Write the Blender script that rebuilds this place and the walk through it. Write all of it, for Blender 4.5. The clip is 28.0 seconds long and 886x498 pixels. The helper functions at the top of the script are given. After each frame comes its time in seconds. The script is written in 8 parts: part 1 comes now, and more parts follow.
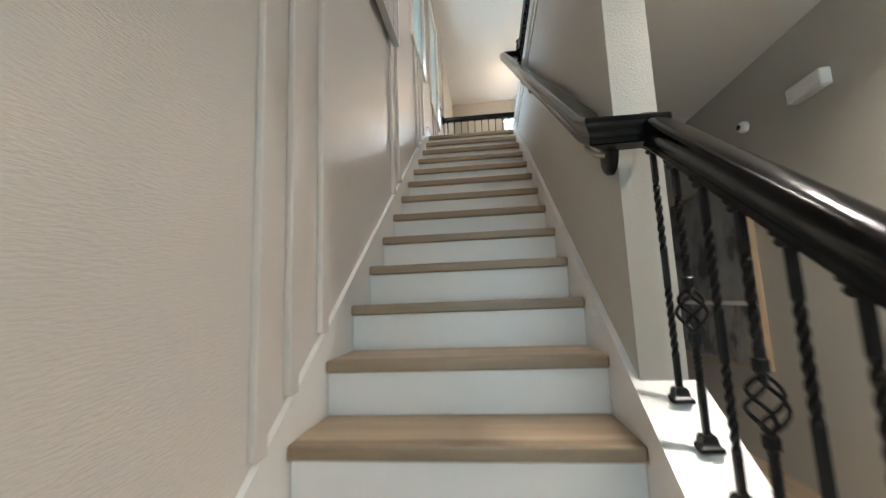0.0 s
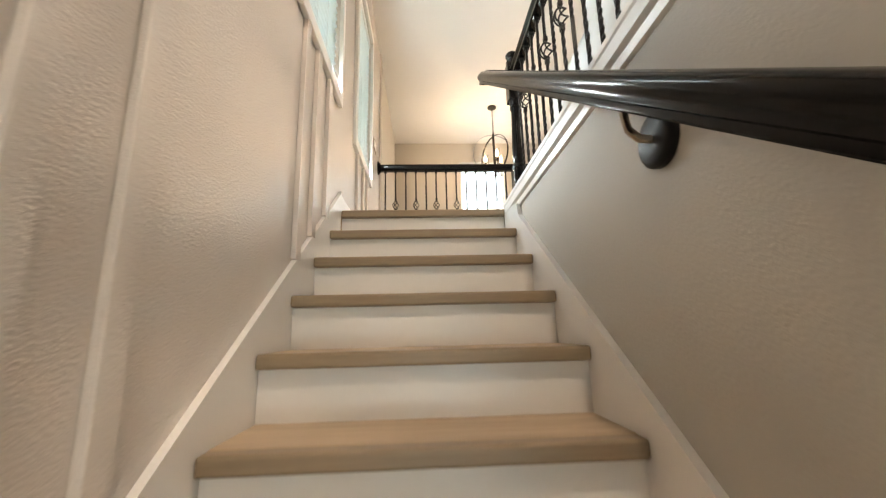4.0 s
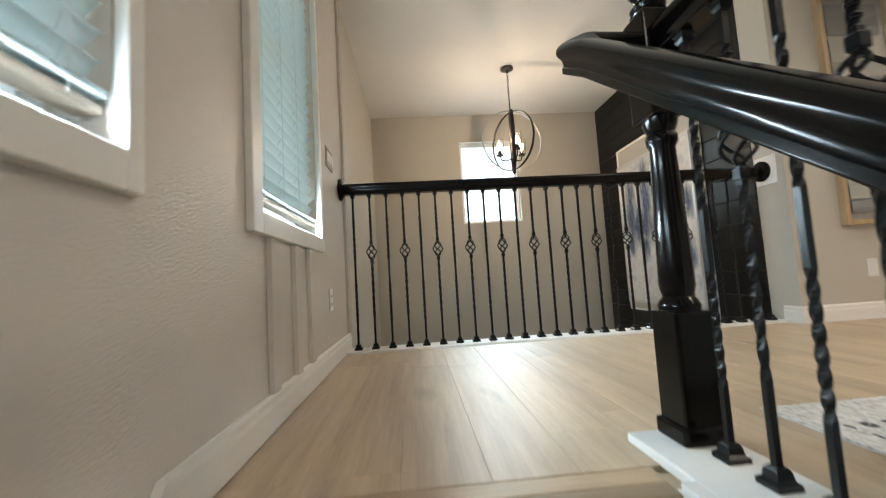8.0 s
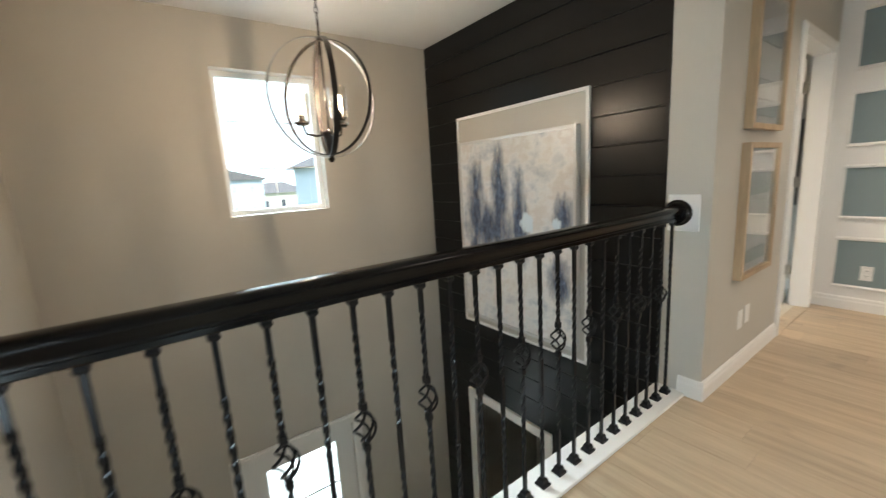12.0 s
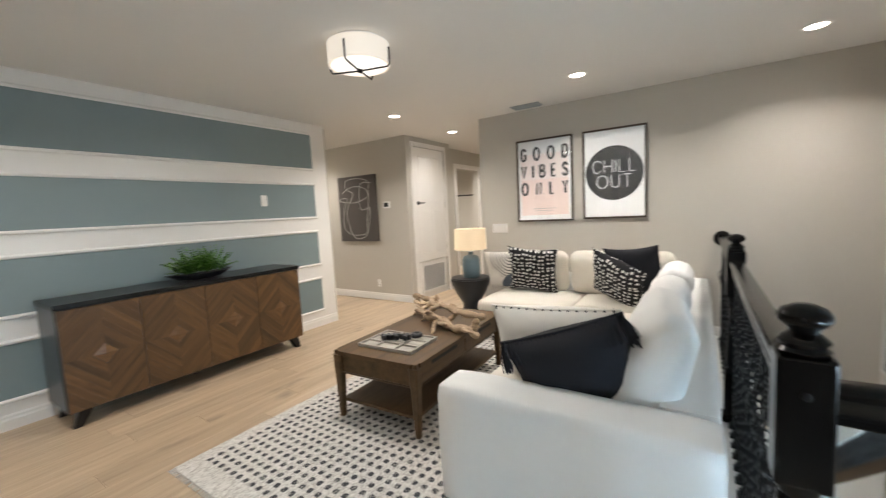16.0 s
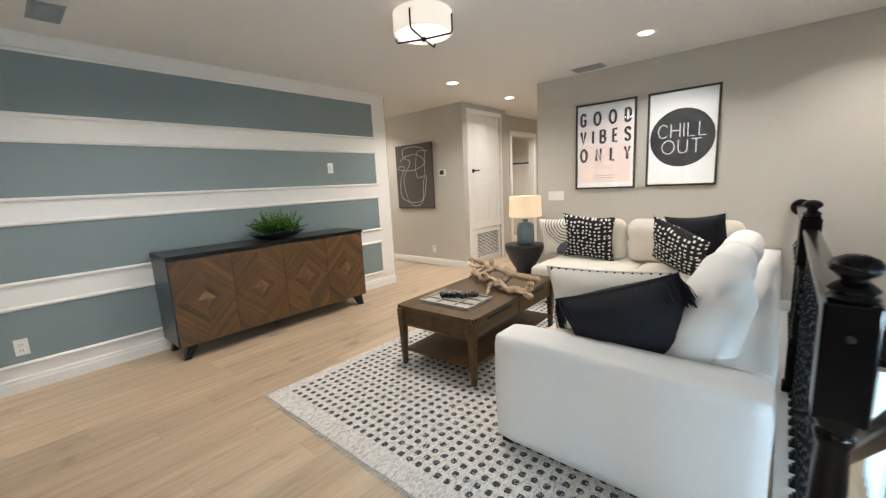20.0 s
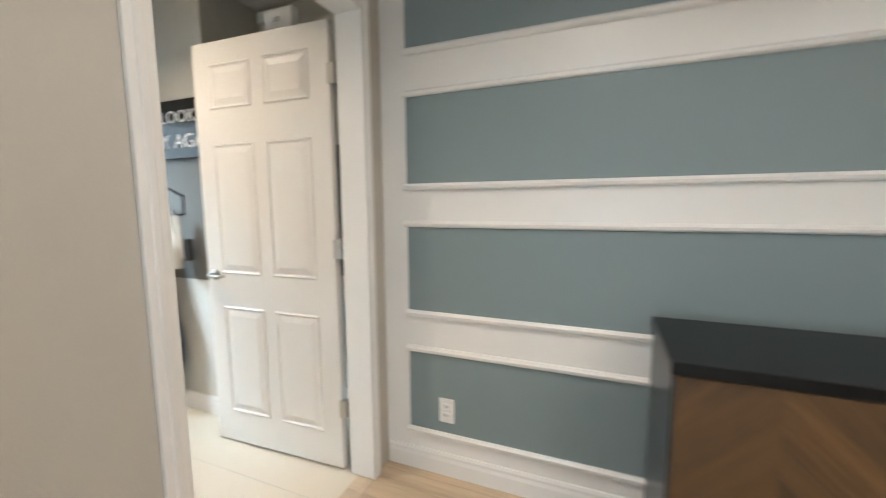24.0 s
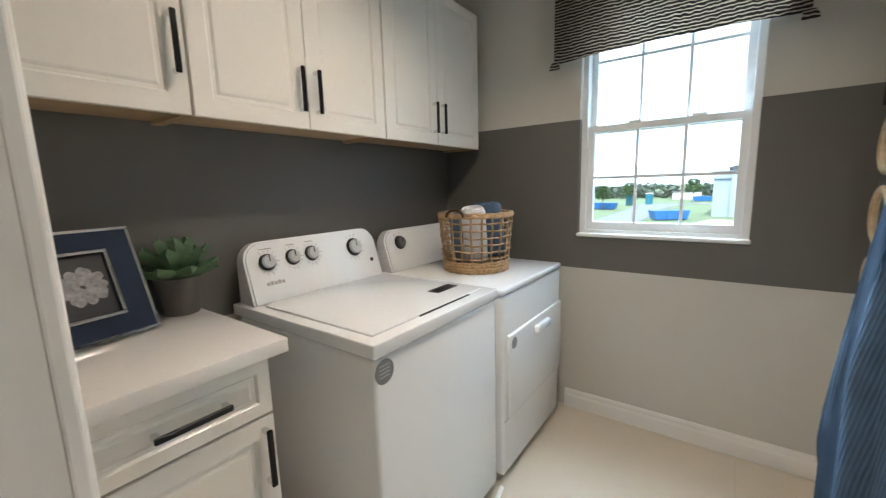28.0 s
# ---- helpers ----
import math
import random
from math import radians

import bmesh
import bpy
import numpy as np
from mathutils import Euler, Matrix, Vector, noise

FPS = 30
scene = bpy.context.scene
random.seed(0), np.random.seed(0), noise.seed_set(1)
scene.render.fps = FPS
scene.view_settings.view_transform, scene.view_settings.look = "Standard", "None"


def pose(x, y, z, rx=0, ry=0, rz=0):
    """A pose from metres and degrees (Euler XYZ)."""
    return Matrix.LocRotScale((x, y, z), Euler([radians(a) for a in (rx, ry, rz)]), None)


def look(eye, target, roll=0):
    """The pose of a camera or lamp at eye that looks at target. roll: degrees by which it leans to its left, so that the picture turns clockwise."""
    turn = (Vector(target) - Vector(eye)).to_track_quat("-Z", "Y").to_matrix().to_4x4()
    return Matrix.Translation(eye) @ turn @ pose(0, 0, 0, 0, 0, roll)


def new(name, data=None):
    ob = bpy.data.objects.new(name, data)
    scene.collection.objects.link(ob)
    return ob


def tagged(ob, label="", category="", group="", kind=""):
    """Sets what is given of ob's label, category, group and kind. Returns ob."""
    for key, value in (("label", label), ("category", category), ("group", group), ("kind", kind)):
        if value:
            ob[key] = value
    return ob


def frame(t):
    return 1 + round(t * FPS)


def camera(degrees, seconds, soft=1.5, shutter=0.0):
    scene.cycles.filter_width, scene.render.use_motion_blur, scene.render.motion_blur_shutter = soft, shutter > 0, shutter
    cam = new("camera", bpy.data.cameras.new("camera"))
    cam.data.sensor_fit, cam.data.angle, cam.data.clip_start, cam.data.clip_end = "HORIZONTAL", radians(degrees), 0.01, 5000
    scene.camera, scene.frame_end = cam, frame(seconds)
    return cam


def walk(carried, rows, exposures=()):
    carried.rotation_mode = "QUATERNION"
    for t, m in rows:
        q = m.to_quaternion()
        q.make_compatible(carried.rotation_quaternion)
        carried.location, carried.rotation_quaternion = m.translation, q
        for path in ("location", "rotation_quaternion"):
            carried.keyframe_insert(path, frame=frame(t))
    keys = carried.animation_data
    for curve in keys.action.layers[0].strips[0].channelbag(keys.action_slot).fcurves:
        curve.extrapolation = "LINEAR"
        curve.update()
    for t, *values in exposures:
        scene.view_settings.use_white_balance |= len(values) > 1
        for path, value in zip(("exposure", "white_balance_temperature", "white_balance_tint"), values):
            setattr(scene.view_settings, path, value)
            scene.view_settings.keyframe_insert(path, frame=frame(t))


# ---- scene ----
cam = camera(97.1, 28.0, soft=1.2, shutter=0.5)
PATH = [
    (0, (0.581, -4.104, -1.828), (0.365, -2.133, -1.562), -2.2),
    (0.5, (0.509, -3.766, -1.763), (0.434, -1.808, -1.362), -1.4),
    (1, (0.467, -3.5, -1.578), (0.446, -1.551, -1.13), -1.3),
    (1.5, (0.48, -3.31, -1.457), (0.565, -1.356, -1.04), -2.0),
    (2, (0.49, -3.053, -1.264), (0.502, -1.113, -0.78), -1.2),
    (2.5, (0.44, -2.817, -1.09), (0.506, -0.875, -0.618), -0.8),
    (4.5, (0.489, -1.929, -0.532), (0.605, 0.032, -0.159), -1.8),
    (5, (0.489, -1.739, -0.357), (0.633, 0.229, -0.032), -2.0),
    (5.5, (0.502, -1.535, -0.201), (0.596, 0.439, 0.112), -1.8),
    (6, (0.452, -1.359, -0.082), (0.531, 0.613, 0.242), -1.7),
    (6.5, (0.443, -1.21, 0.077), (0.507, 0.76, 0.414), -1.8),
    (7, (0.471, -1.053, 0.241), (0.514, 0.928, 0.515), -2.2),
    (7.5, (0.448, -0.884, 0.333), (0.532, 1.102, 0.548), -3.1),
    (8, (0.467, -0.737, 0.429), (0.615, 1.251, 0.584), -3.5),
    (8.5, (0.506, -0.512, 0.61), (0.641, 1.482, 0.691), -3.6),
    (9, (0.444, -0.327, 0.716), (0.653, 1.662, 0.68), -3.9),
    (9.5, (0.44, -0.165, 0.803), (0.739, 1.811, 0.719), -3.8),
    (10, (0.495, 0.034, 0.956), (0.878, 1.99, 0.791), -3.6),
    (10.5, (0.494, 0.226, 1.042), (1.046, 2.136, 0.825), -3.4),
    (11, (0.501, 0.395, 1.161), (1.223, 2.241, 0.891), -3.4),
    (11.5, (0.573, 0.637, 1.258), (1.481, 2.387, 0.921), -3.7),
    (13.5, (0.949, 1.263, 1.368), (2.873, 1.769, 1.16), -3.3),
    (14, (1.033, 1.275, 1.381), (3.021, 1.208, 1.175), -3.7),
    (14.5, (1.149, 1.226, 1.379), (3.056, 0.652, 1.193), -3.9),
    (15, (1.237, 1.131, 1.366), (2.938, 0.092, 1.202), -3.6),
    (15.5, (1.261, 1.125, 1.382), (2.678, -0.275, 1.206), -3.4),
    (16, (1.275, 1.206, 1.383), (2.374, -0.454, 1.192), -2.9),
    (16.5, (1.248, 1.27, 1.372), (2.062, -0.544, 1.159), -2.7),
    (17, (1.128, 1.29, 1.38), (1.798, -0.579, 1.138), -2.9),
    (17.5, (1.028, 1.322, 1.369), (1.703, -0.54, 1.089), -2.9),
    (18, (0.974, 1.369, 1.356), (1.742, -0.452, 1.051), -2.8),
    (18.5, (1.005, 1.392, 1.35), (1.945, -0.343, 1.026), -2.7),
    (19, (1.057, 1.41, 1.349), (2.169, -0.219, 1.015), -2.6),
    (19.5, (1.105, 1.41, 1.344), (2.343, -0.124, 1.008), -2.6),
    (20, (1.227, 1.359, 1.354), (2.526, -0.126, 1.025), -2.8),
    (20.5, (1.359, 1.296, 1.345), (2.724, -0.126, 1.005), -2.8),
    (22.5, (2.444, 0.563, 1.276), (4.246, -0.273, 1.043), -2.1),
    (23, (2.848, 0.515, 1.277), (4.783, 0.055, 1.066), -1.4),
    (23.5, (3.257, 0.641, 1.32), (5.247, 0.677, 1.121), -0.8),
    (24, (3.709, 0.699, 1.309), (5.548, 1.452, 1.078), -0.4),
    (24.5, (4.018, 0.873, 1.313), (5.541, 2.14, 1.042), -0.5),
    (25, (4.268, 1.087, 1.323), (5.322, 2.759, 1.016), -0.7),
    (25.5, (4.531, 1.276, 1.311), (4.984, 3.194, 0.969), -1.6),
    (26, (4.669, 1.432, 1.322), (4.521, 3.396, 0.976), -0.4),
    (26.5, (4.722, 1.583, 1.333), (4.045, 3.436, 1.0), 0.5),
    (27, (4.829, 1.686, 1.334), (3.848, 3.392, 0.98), -0.4),
    (27.5, (4.871, 1.734, 1.317), (3.822, 3.405, 0.986), -1.2),
    (28, (4.866, 1.733, 1.328), (3.702, 3.329, 1.019), -1.6),
]
walk(cam, [(t, look(eye, target, roll)) for t, eye, target, roll in PATH], exposures=[
    (0, 1.52, 6500, 14), (1, 1.78, 6900, 15), (2, 2.05, 7300, 15), (4.5, 1.85, 8000, 20), (6, 1.38, 7450, 17), (8, 1.10, 7000, 14), (10, 0.98, 7200, 16), (11, 0.97, 6900, 14), (14, 1.46, 6900, 12), (15, 1.22, 6500, 12),
    (17, 1.06, 6250, 12), (20, 1.14, 6250, 12), (23, 1.32, 5600, 11), (24, 1.18, 6400, 13), (25, 0.94, 6300, 13), (26, 0.83, 5800, 12), (28, 0.88, 6150, 12)])

# ---- light ----
world = bpy.data.worlds.new("world")
scene.world = world
world.use_nodes = True
wn = world.node_tree.nodes
sky = wn.new("ShaderNodeTexSky")
sky.sky_type = "NISHITA"
sky.sun_disc = False
sky.sun_elevation = radians(48)
sky.sun_rotation = radians(172)
sky.air_density, sky.dust_density, sky.ozone_density = 1.0, 5.0, 1.0
wl = world.node_tree.links
# bright broken cloud over most of the sky
wtc = wn.new("ShaderNodeTexCoord")
cloud = wn.new("ShaderNodeTexNoise")
cloud.inputs["Scale"].default_value, cloud.inputs["Detail"].default_value = 3.0, 7.0
wl.new(wtc.outputs["Generated"], cloud.inputs["Vector"])
cover = wn.new("ShaderNodeMapRange")
cover.inputs["From Min"].default_value, cover.inputs["From Max"].default_value = 0.30, 0.50
cover.inputs["To Min"].default_value, cover.inputs["To Max"].default_value = 0.45, 1.0
wl.new(cloud.outputs["Fac"], cover.inputs[0])
clouds = wn.new("ShaderNodeMix")
clouds.data_type = "RGBA"
clouds.inputs[7].default_value = (9.0, 12.0, 13.6, 1)
wl.new(cover.outputs[0], clouds.inputs[0])
wl.new(sky.outputs[0], clouds.inputs[6])
wl.new(clouds.outputs[2], wn["Background"].inputs[0])
wn["Background"].inputs[1].default_value = 0.15

sun = new("sun", bpy.data.lights.new("sun", "SUN"))
sun.data.energy, sun.data.angle, sun.data.color = 2.5, radians(0.6), (1.0, 0.95, 0.88)
sun.matrix_world = look((0, 0, 20), (-0.3, 2.2, 17.4))


def area_lamp(name, eye, target, sx, sy, watts, color):
    lamp = bpy.data.lights.new(name, "AREA")
    lamp.shape, lamp.size, lamp.size_y, lamp.energy, lamp.color = "RECTANGLE", sx, sy, watts, color
    ob = new(name, lamp)
    ob.matrix_world = look(eye, target)
    return ob


def disc_lamp(name, eye, d, watts, color, spread=160):
    lamp = bpy.data.lights.new(name, "AREA")
    lamp.shape, lamp.size, lamp.energy, lamp.color, lamp.spread = "DISK", d, watts, color, radians(spread)
    ob = new(name, lamp)
    ob.location = eye
    return ob


DAY = (0.62, 0.85, 1.0)
WARM = (1.0, 0.94, 0.84)
# daylight in the openings of the windows
# the open gap under each raised blind
area_lamp("daylight_gap_stair_window", (-0.006, -0.45, 0.70), (1.0, -0.45, 0.80), 0.64, 0.03, 3.5, DAY)
area_lamp("daylight_gap_landing_window", (-0.006, 0.825, 0.70), (1.0, 0.825, 0.80), 0.68, 0.03, 12, DAY)
# sky light falling slantwise through the clear windows
area_lamp("daylight_foyer_window", (1.51, 8.0, 5.0), (1.51, 4.2, 1.7), 2.6, 2.4, 820, DAY)
area_lamp("daylight_front_door", (1.40, 5.3, -0.1), (1.40, 4.0, -2.0), 1.0, 0.9, 80, DAY)
area_lamp("daylight_laundry_window", (4.57, 4.9, 3.3), (4.57, 3.6, 1.6), 1.0, 0.9, 80, DAY)
area_lamp("daylight_lower_window", (-0.35, -5.4, -1.75), (1.5, -5.2, -1.9), 1.0, 1.9, 8, DAY)
# added source, out of view, that lights risers and battens from the south
area_lamp("daylight_sliding_door", (1.25, -8.9, -1.85), (1.0, -3.0, -1.5), 1.7, 1.9, 22, DAY)

# ---- materials ----


def make(name):
    m = bpy.data.materials.new(name)
    m.use_nodes = True
    nt = m.node_tree
    return m, nt, nt.nodes["Principled BSDF"]


def ramp(nt, fac, stops):
    r = nt.nodes.new("ShaderNodeValToRGB")
    while len(r.color_ramp.elements) < len(stops):
        r.color_ramp.elements.new(0.5)
    for e, (p, c) in zip(r.color_ramp.elements, stops):
        e.position, e.color = p, (*c, 1)
    nt.links.new(fac, r.inputs[0])
    return r.outputs[0]


def texco(nt, scale=(1, 1, 1), rnd=0.0, space="Object"):
    tc = nt.nodes.new("ShaderNodeTexCoord")
    mp = nt.nodes.new("ShaderNodeMapping")
    mp.inputs["Scale"].default_value = scale
    nt.links.new(tc.outputs[space], mp.inputs[0])
    if rnd:
        oi = nt.nodes.new("ShaderNodeObjectInfo")
        ml = nt.nodes.new("ShaderNodeMath")
        ml.operation = "MULTIPLY"
        ml.inputs[1].default_value = rnd
        nt.links.new(oi.outputs["Random"], ml.inputs[0])
        nt.links.new(ml.outputs[0], mp.inputs["Location"])
    return mp.outputs[0]


def noise_tex(nt, vec, scale, detail=4.0, rough=0.55):
    n = nt.nodes.new("ShaderNodeTexNoise")
    n.inputs["Scale"].default_value, n.inputs["Detail"].default_value = scale, detail
    n.inputs["Roughness"].default_value = rough
    nt.links.new(vec, n.inputs["Vector"])
    return n.outputs["Fac"]


def add_bump(nt, b, height, strength, dist=0.01):
    bp = nt.nodes.new("ShaderNodeBump")
    bp.inputs["Strength"].default_value, bp.inputs["Distance"].default_value = strength, dist
    nt.links.new(height, bp.inputs["Height"])
    nt.links.new(bp.outputs[0], b.inputs["Normal"])


def shade(c, f):
    return tuple(min(1.0, v * f) for v in c)


def paint(name, color, rough=0.5, vary=0.06, scale=1.5, bump=0.0, bscale=60.0, metal=0.0, coat=0.0, rvary=0.0, spec=0.5, stretch=(1, 1, 1)):
    """A painted, cast or woven surface: colour drifting at two scales, fine relief."""
    m, nt, b = make(name)
    v = texco(nt, rnd=3.0)
    big, fine = noise_tex(nt, v, scale, 3), noise_tex(nt, v, scale * 14, 4)
    mx = nt.nodes.new("ShaderNodeMath")
    mx.operation = "MULTIPLY_ADD"
    mx.inputs[1].default_value = 0.4
    nt.links.new(fine, mx.inputs[0])
    nt.links.new(big, mx.inputs[2])
    nt.links.new(ramp(nt, mx.outputs[0], [(0.35, shade(color, 1 - vary)), (1.0, shade(color, 1 + vary))]), b.inputs["Base Color"])
    b.inputs["Roughness"].default_value, b.inputs["Metallic"].default_value = rough, metal
    b.inputs["Coat Weight"].default_value = coat
    b.inputs["Coat Roughness"].default_value = 0.15
    b.inputs["Specular IOR Level"].default_value = spec
    if rvary:
        mr = nt.nodes.new("ShaderNodeMapRange")
        mr.inputs["To Min"].default_value, mr.inputs["To Max"].default_value = rough - rvary, rough + rvary
        nt.links.new(fine, mr.inputs[0])
        nt.links.new(mr.outputs[0], b.inputs["Roughness"])
    if bump:
        add_bump(nt, b, noise_tex(nt, texco(nt, stretch, 3.0), bscale, 3), bump, 0.004)
    return m


def wood(name, dark, light, along="y", rough=0.45, spread=0.35, fine=1.0, rnd=40.0, knots=0.3, bump=0.12, coat=0.0):
    """Boards with grain along one axis; each board has its own tone."""
    m, nt, b = make(name)
    k = {"x": (0.6, 9, 9), "y": (9, 0.6, 9), "z": (9, 9, 0.6)}[along]
    v = texco(nt, tuple(s * fine for s in k), rnd)
    g1 = noise_tex(nt, v, 1.6, 6, 0.62)
    v2 = texco(nt, tuple(s * fine * 5 for s in k), rnd)
    g2 = noise_tex(nt, v2, 2.2, 4, 0.6)
    mix = nt.nodes.new("ShaderNodeMath")
    mix.operation = "MULTIPLY_ADD"
    mix.inputs[1].default_value = 0.35
    nt.links.new(g2, mix.inputs[0])
    nt.links.new(g1, mix.inputs[2])
    mid = tuple((a + c) / 2 for a, c in zip(dark, light))
    col = ramp(nt, mix.outputs[0], [(0.40, dark), (0.62, mid), (0.88, light)])
    oi = nt.nodes.new("ShaderNodeObjectInfo")
    mr = nt.nodes.new("ShaderNodeMapRange")
    mr.inputs["To Min"].default_value, mr.inputs["To Max"].default_value = 1 - spread / 2, 1 + spread / 2
    nt.links.new(oi.outputs["Random"], mr.inputs[0])
    hs = nt.nodes.new("ShaderNodeHueSaturation")
    nt.links.new(col, hs.inputs["Color"])
    nt.links.new(mr.outputs[0], hs.inputs["Value"])
    out = hs.outputs[0]
    if knots:
        vk = texco(nt, tuple(max(1.0, s * 0.25) for s in k), rnd)
        kn = noise_tex(nt, vk, 2.4, 2)
        dk = ramp(nt, kn, [(0.66, (1, 1, 1)), (0.80, (1 - knots,) * 3)])
        mm = nt.nodes.new("ShaderNodeMix")
        mm.data_type, mm.blend_type = "RGBA", "MULTIPLY"
        mm.inputs[0].default_value = 1.0
        nt.links.new(out, mm.inputs[6])
        nt.links.new(dk, mm.inputs[7])
        out = mm.outputs[2]
    nt.links.new(out, b.inputs["Base Color"])
    b.inputs["Roughness"].default_value = rough
    b.inputs["Coat Weight"].default_value = coat
    if bump:
        add_bump(nt, b, g2, bump, 0.002)
    return m


def glow(name, color, strength, base=(0.9, 0.9, 0.88)):
    m, nt, b = make(name)
    b.inputs["Base Color"].default_value = (*base, 1)
    b.inputs["Emission Color"].default_value = (*color, 1)
    b.inputs["Emission Strength"].default_value = strength
    return m


def clear_glass(name, tint=(1, 1, 1), rough=0.0):
    m, nt, b = make(name)
    b.inputs["Base Color"].default_value = (*tint, 1)
    b.inputs["Roughness"].default_value = rough
    b.inputs["Transmission Weight"].default_value = 1.0
    b.inputs["IOR"].default_value = 1.45
    return m


M_WALLW = paint("white_wall_paint", (0.70, 0.645, 0.60), 0.27, 0.02, 0.8, 0.5, 190, stretch=(1, 0.42, 1))
M_GREIGE = paint("greige_wall_paint", (0.505, 0.475, 0.422), 0.6, 0.025, 0.8, 0.3, 140)
M_FOYER = paint("foyer_wall_paint", (0.485, 0.45, 0.395), 0.6, 0.025, 0.8, 0.3, 140)
M_CEIL = paint("ceiling_paint", (0.72, 0.70, 0.67), 0.8, 0.015, 0.8, 0.15, 160)
M_TRIM = paint("white_trim_enamel", (0.80, 0.78, 0.75), 0.3, 0.012, 2.0, 0.03, 30)
M_RISER = paint("white_riser_enamel", (0.76, 0.74, 0.71), 0.35, 0.03, 3.0, 0.05, 20)
M_BLUE = paint("blue_grey_panel_paint", (0.21, 0.265, 0.275), 0.5, 0.03, 1.0, 0.12, 150)
M_BLACKW = paint("black_shiplap_paint", (0.0034, 0.0035, 0.0038), 0.30, 0.15, 2.0, 0.08, 40, spec=0.32)
M_IRON = paint("black_iron", (0.005, 0.005, 0.0055), 0.33, 0.15, 8.0, 0.1, 60, spec=0.22)
M_BLKLAC = paint("black_lacquered_wood", (0.0045, 0.0038, 0.0035), 0.17, 0.2, 6.0, 0.0, 25, 0.0, 0.0, 0.04, 0.17)
M_PLANK = wood("light_oak_plank", (0.34, 0.245, 0.155), (0.565, 0.43, 0.295), "y", 0.42, 0.14, 1.0, 40.0, 0.42, 0.08)
M_PLANK.node_tree.nodes["Principled BSDF"].inputs["Specular IOR Level"].default_value = 0.85
M_TREAD = wood("oak_tread", (0.35, 0.24, 0.145), (0.54, 0.41, 0.275), "x", 0.42, 0.14, 1.0, 40.0, 0.2, 0.1)
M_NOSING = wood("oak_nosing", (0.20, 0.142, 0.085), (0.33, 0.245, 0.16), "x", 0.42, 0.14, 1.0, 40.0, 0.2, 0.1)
M_LOWFLOOR = wood("lower_oak_floor", (0.36, 0.26, 0.17), (0.56, 0.43, 0.30), "y", 0.4, 0.1, 1.0, 40.0, 0.2, 0.1)
M_GLASS = clear_glass("window_glass")
M_VINYL = paint("white_vinyl", (0.82, 0.83, 0.83), 0.35, 0.01)

# ---- building helpers ----


def box(bm, x0, y0, z0, x1, y1, z1, bevel=0.0, seg=2):
    """A box into bm; its edges rounded by bevel."""
    vs = [bm.verts.new(p) for p in ((x0, y0, z0), (x1, y0, z0), (x1, y1, z0), (x0, y1, z0), (x0, y0, z1), (x1, y0, z1), (x1, y1, z1), (x0, y1, z1))]
    fs = [bm.faces.new([vs[i] for i in f]) for f in ((3, 2, 1, 0), (4, 5, 6, 7), (0, 1, 5, 4), (1, 2, 6, 5), (2, 3, 7, 6), (3, 0, 4, 7))]
    if bevel:
        es = list({e for f in fs for e in f.edges})
        bmesh.ops.bevel(bm, geom=es, offset=bevel, segments=seg, profile=0.5, affect="EDGES")
    return bm


def bx(*a, bevel=0.0, seg=2):
    return box(bmesh.new(), *a, bevel=bevel, seg=seg)


def prism(bm, pts, axis, a, b):
    """A polygon of (u, v) pairs pulled along an axis from a to b: axis x takes (y, z), y takes (x, z), z takes (x, y)."""
    put = {"x": lambda u, v, w: (w, u, v), "y": lambda u, v, w: (u, w, v), "z": lambda u, v, w: (u, v, w)}[axis]
    lo = [bm.verts.new(put(u, v, a)) for u, v in pts]
    hi = [bm.verts.new(put(u, v, b)) for u, v in pts]
    n = len(pts)
    bm.faces.new(lo[::-1])
    bm.faces.new(hi)
    for i in range(n):
        bm.faces.new((lo[i], lo[(i + 1) % n], hi[(i + 1) % n], hi[i]))
    bmesh.ops.recalc_face_normals(bm, faces=bm.faces)
    return bm


def lathe(bm, prof, seg=20, at=(0, 0, 0), square=False):
    """Turns a profile of (radius, height) pairs about the z axis."""
    rings = []
    for r, z in prof:
        rings.append([bm.verts.new((at[0] + r * math.cos(2 * math.pi * i / seg), at[1] + r * math.sin(2 * math.pi * i / seg), at[2] + z)) for i in range(seg)])
    for lo, hi in zip(rings, rings[1:]):
        for i in range(seg):
            bm.faces.new((lo[i], lo[(i + 1) % seg], hi[(i + 1) % seg], hi[i]))
    bm.faces.new(rings[0][::-1])
    bm.faces.new(rings[-1])
    return bm


def tube(bm, pts, r, seg=8, closed=False):
    """A round bar along points; r is a number or one radius a point."""
    pts = [Vector(p) for p in pts]
    rings, n = [], len(pts)
    up = None
    for i, p in enumerate(pts):
        a = pts[(i - 1) % n] if (closed or i > 0) else p
        c = pts[(i + 1) % n] if (closed or i < n - 1) else p
        d = (c - a).normalized()
        if up is None:
            up = Vector((0, 0, 1)) if abs(d.z) < 0.9 else Vector((1, 0, 0))
        side = d.cross(up).normalized()
        up = side.cross(d).normalized()
        rr = r[i] if isinstance(r, (list, tuple)) else r
        rings.append([bm.verts.new(p + rr * (math.cos(2 * math.pi * k / seg) * side + math.sin(2 * math.pi * k / seg) * up)) for k in range(seg)])
    for i in range(n if closed else n - 1):
        lo, hi = rings[i], rings[(i + 1) % n]
        for k in range(seg):
            bm.faces.new((lo[k], lo[(k + 1) % seg], hi[(k + 1) % seg], hi[k]))
    if not closed:
        bm.faces.new(rings[0][::-1])
        bm.faces.new(rings[-1])
    return bm


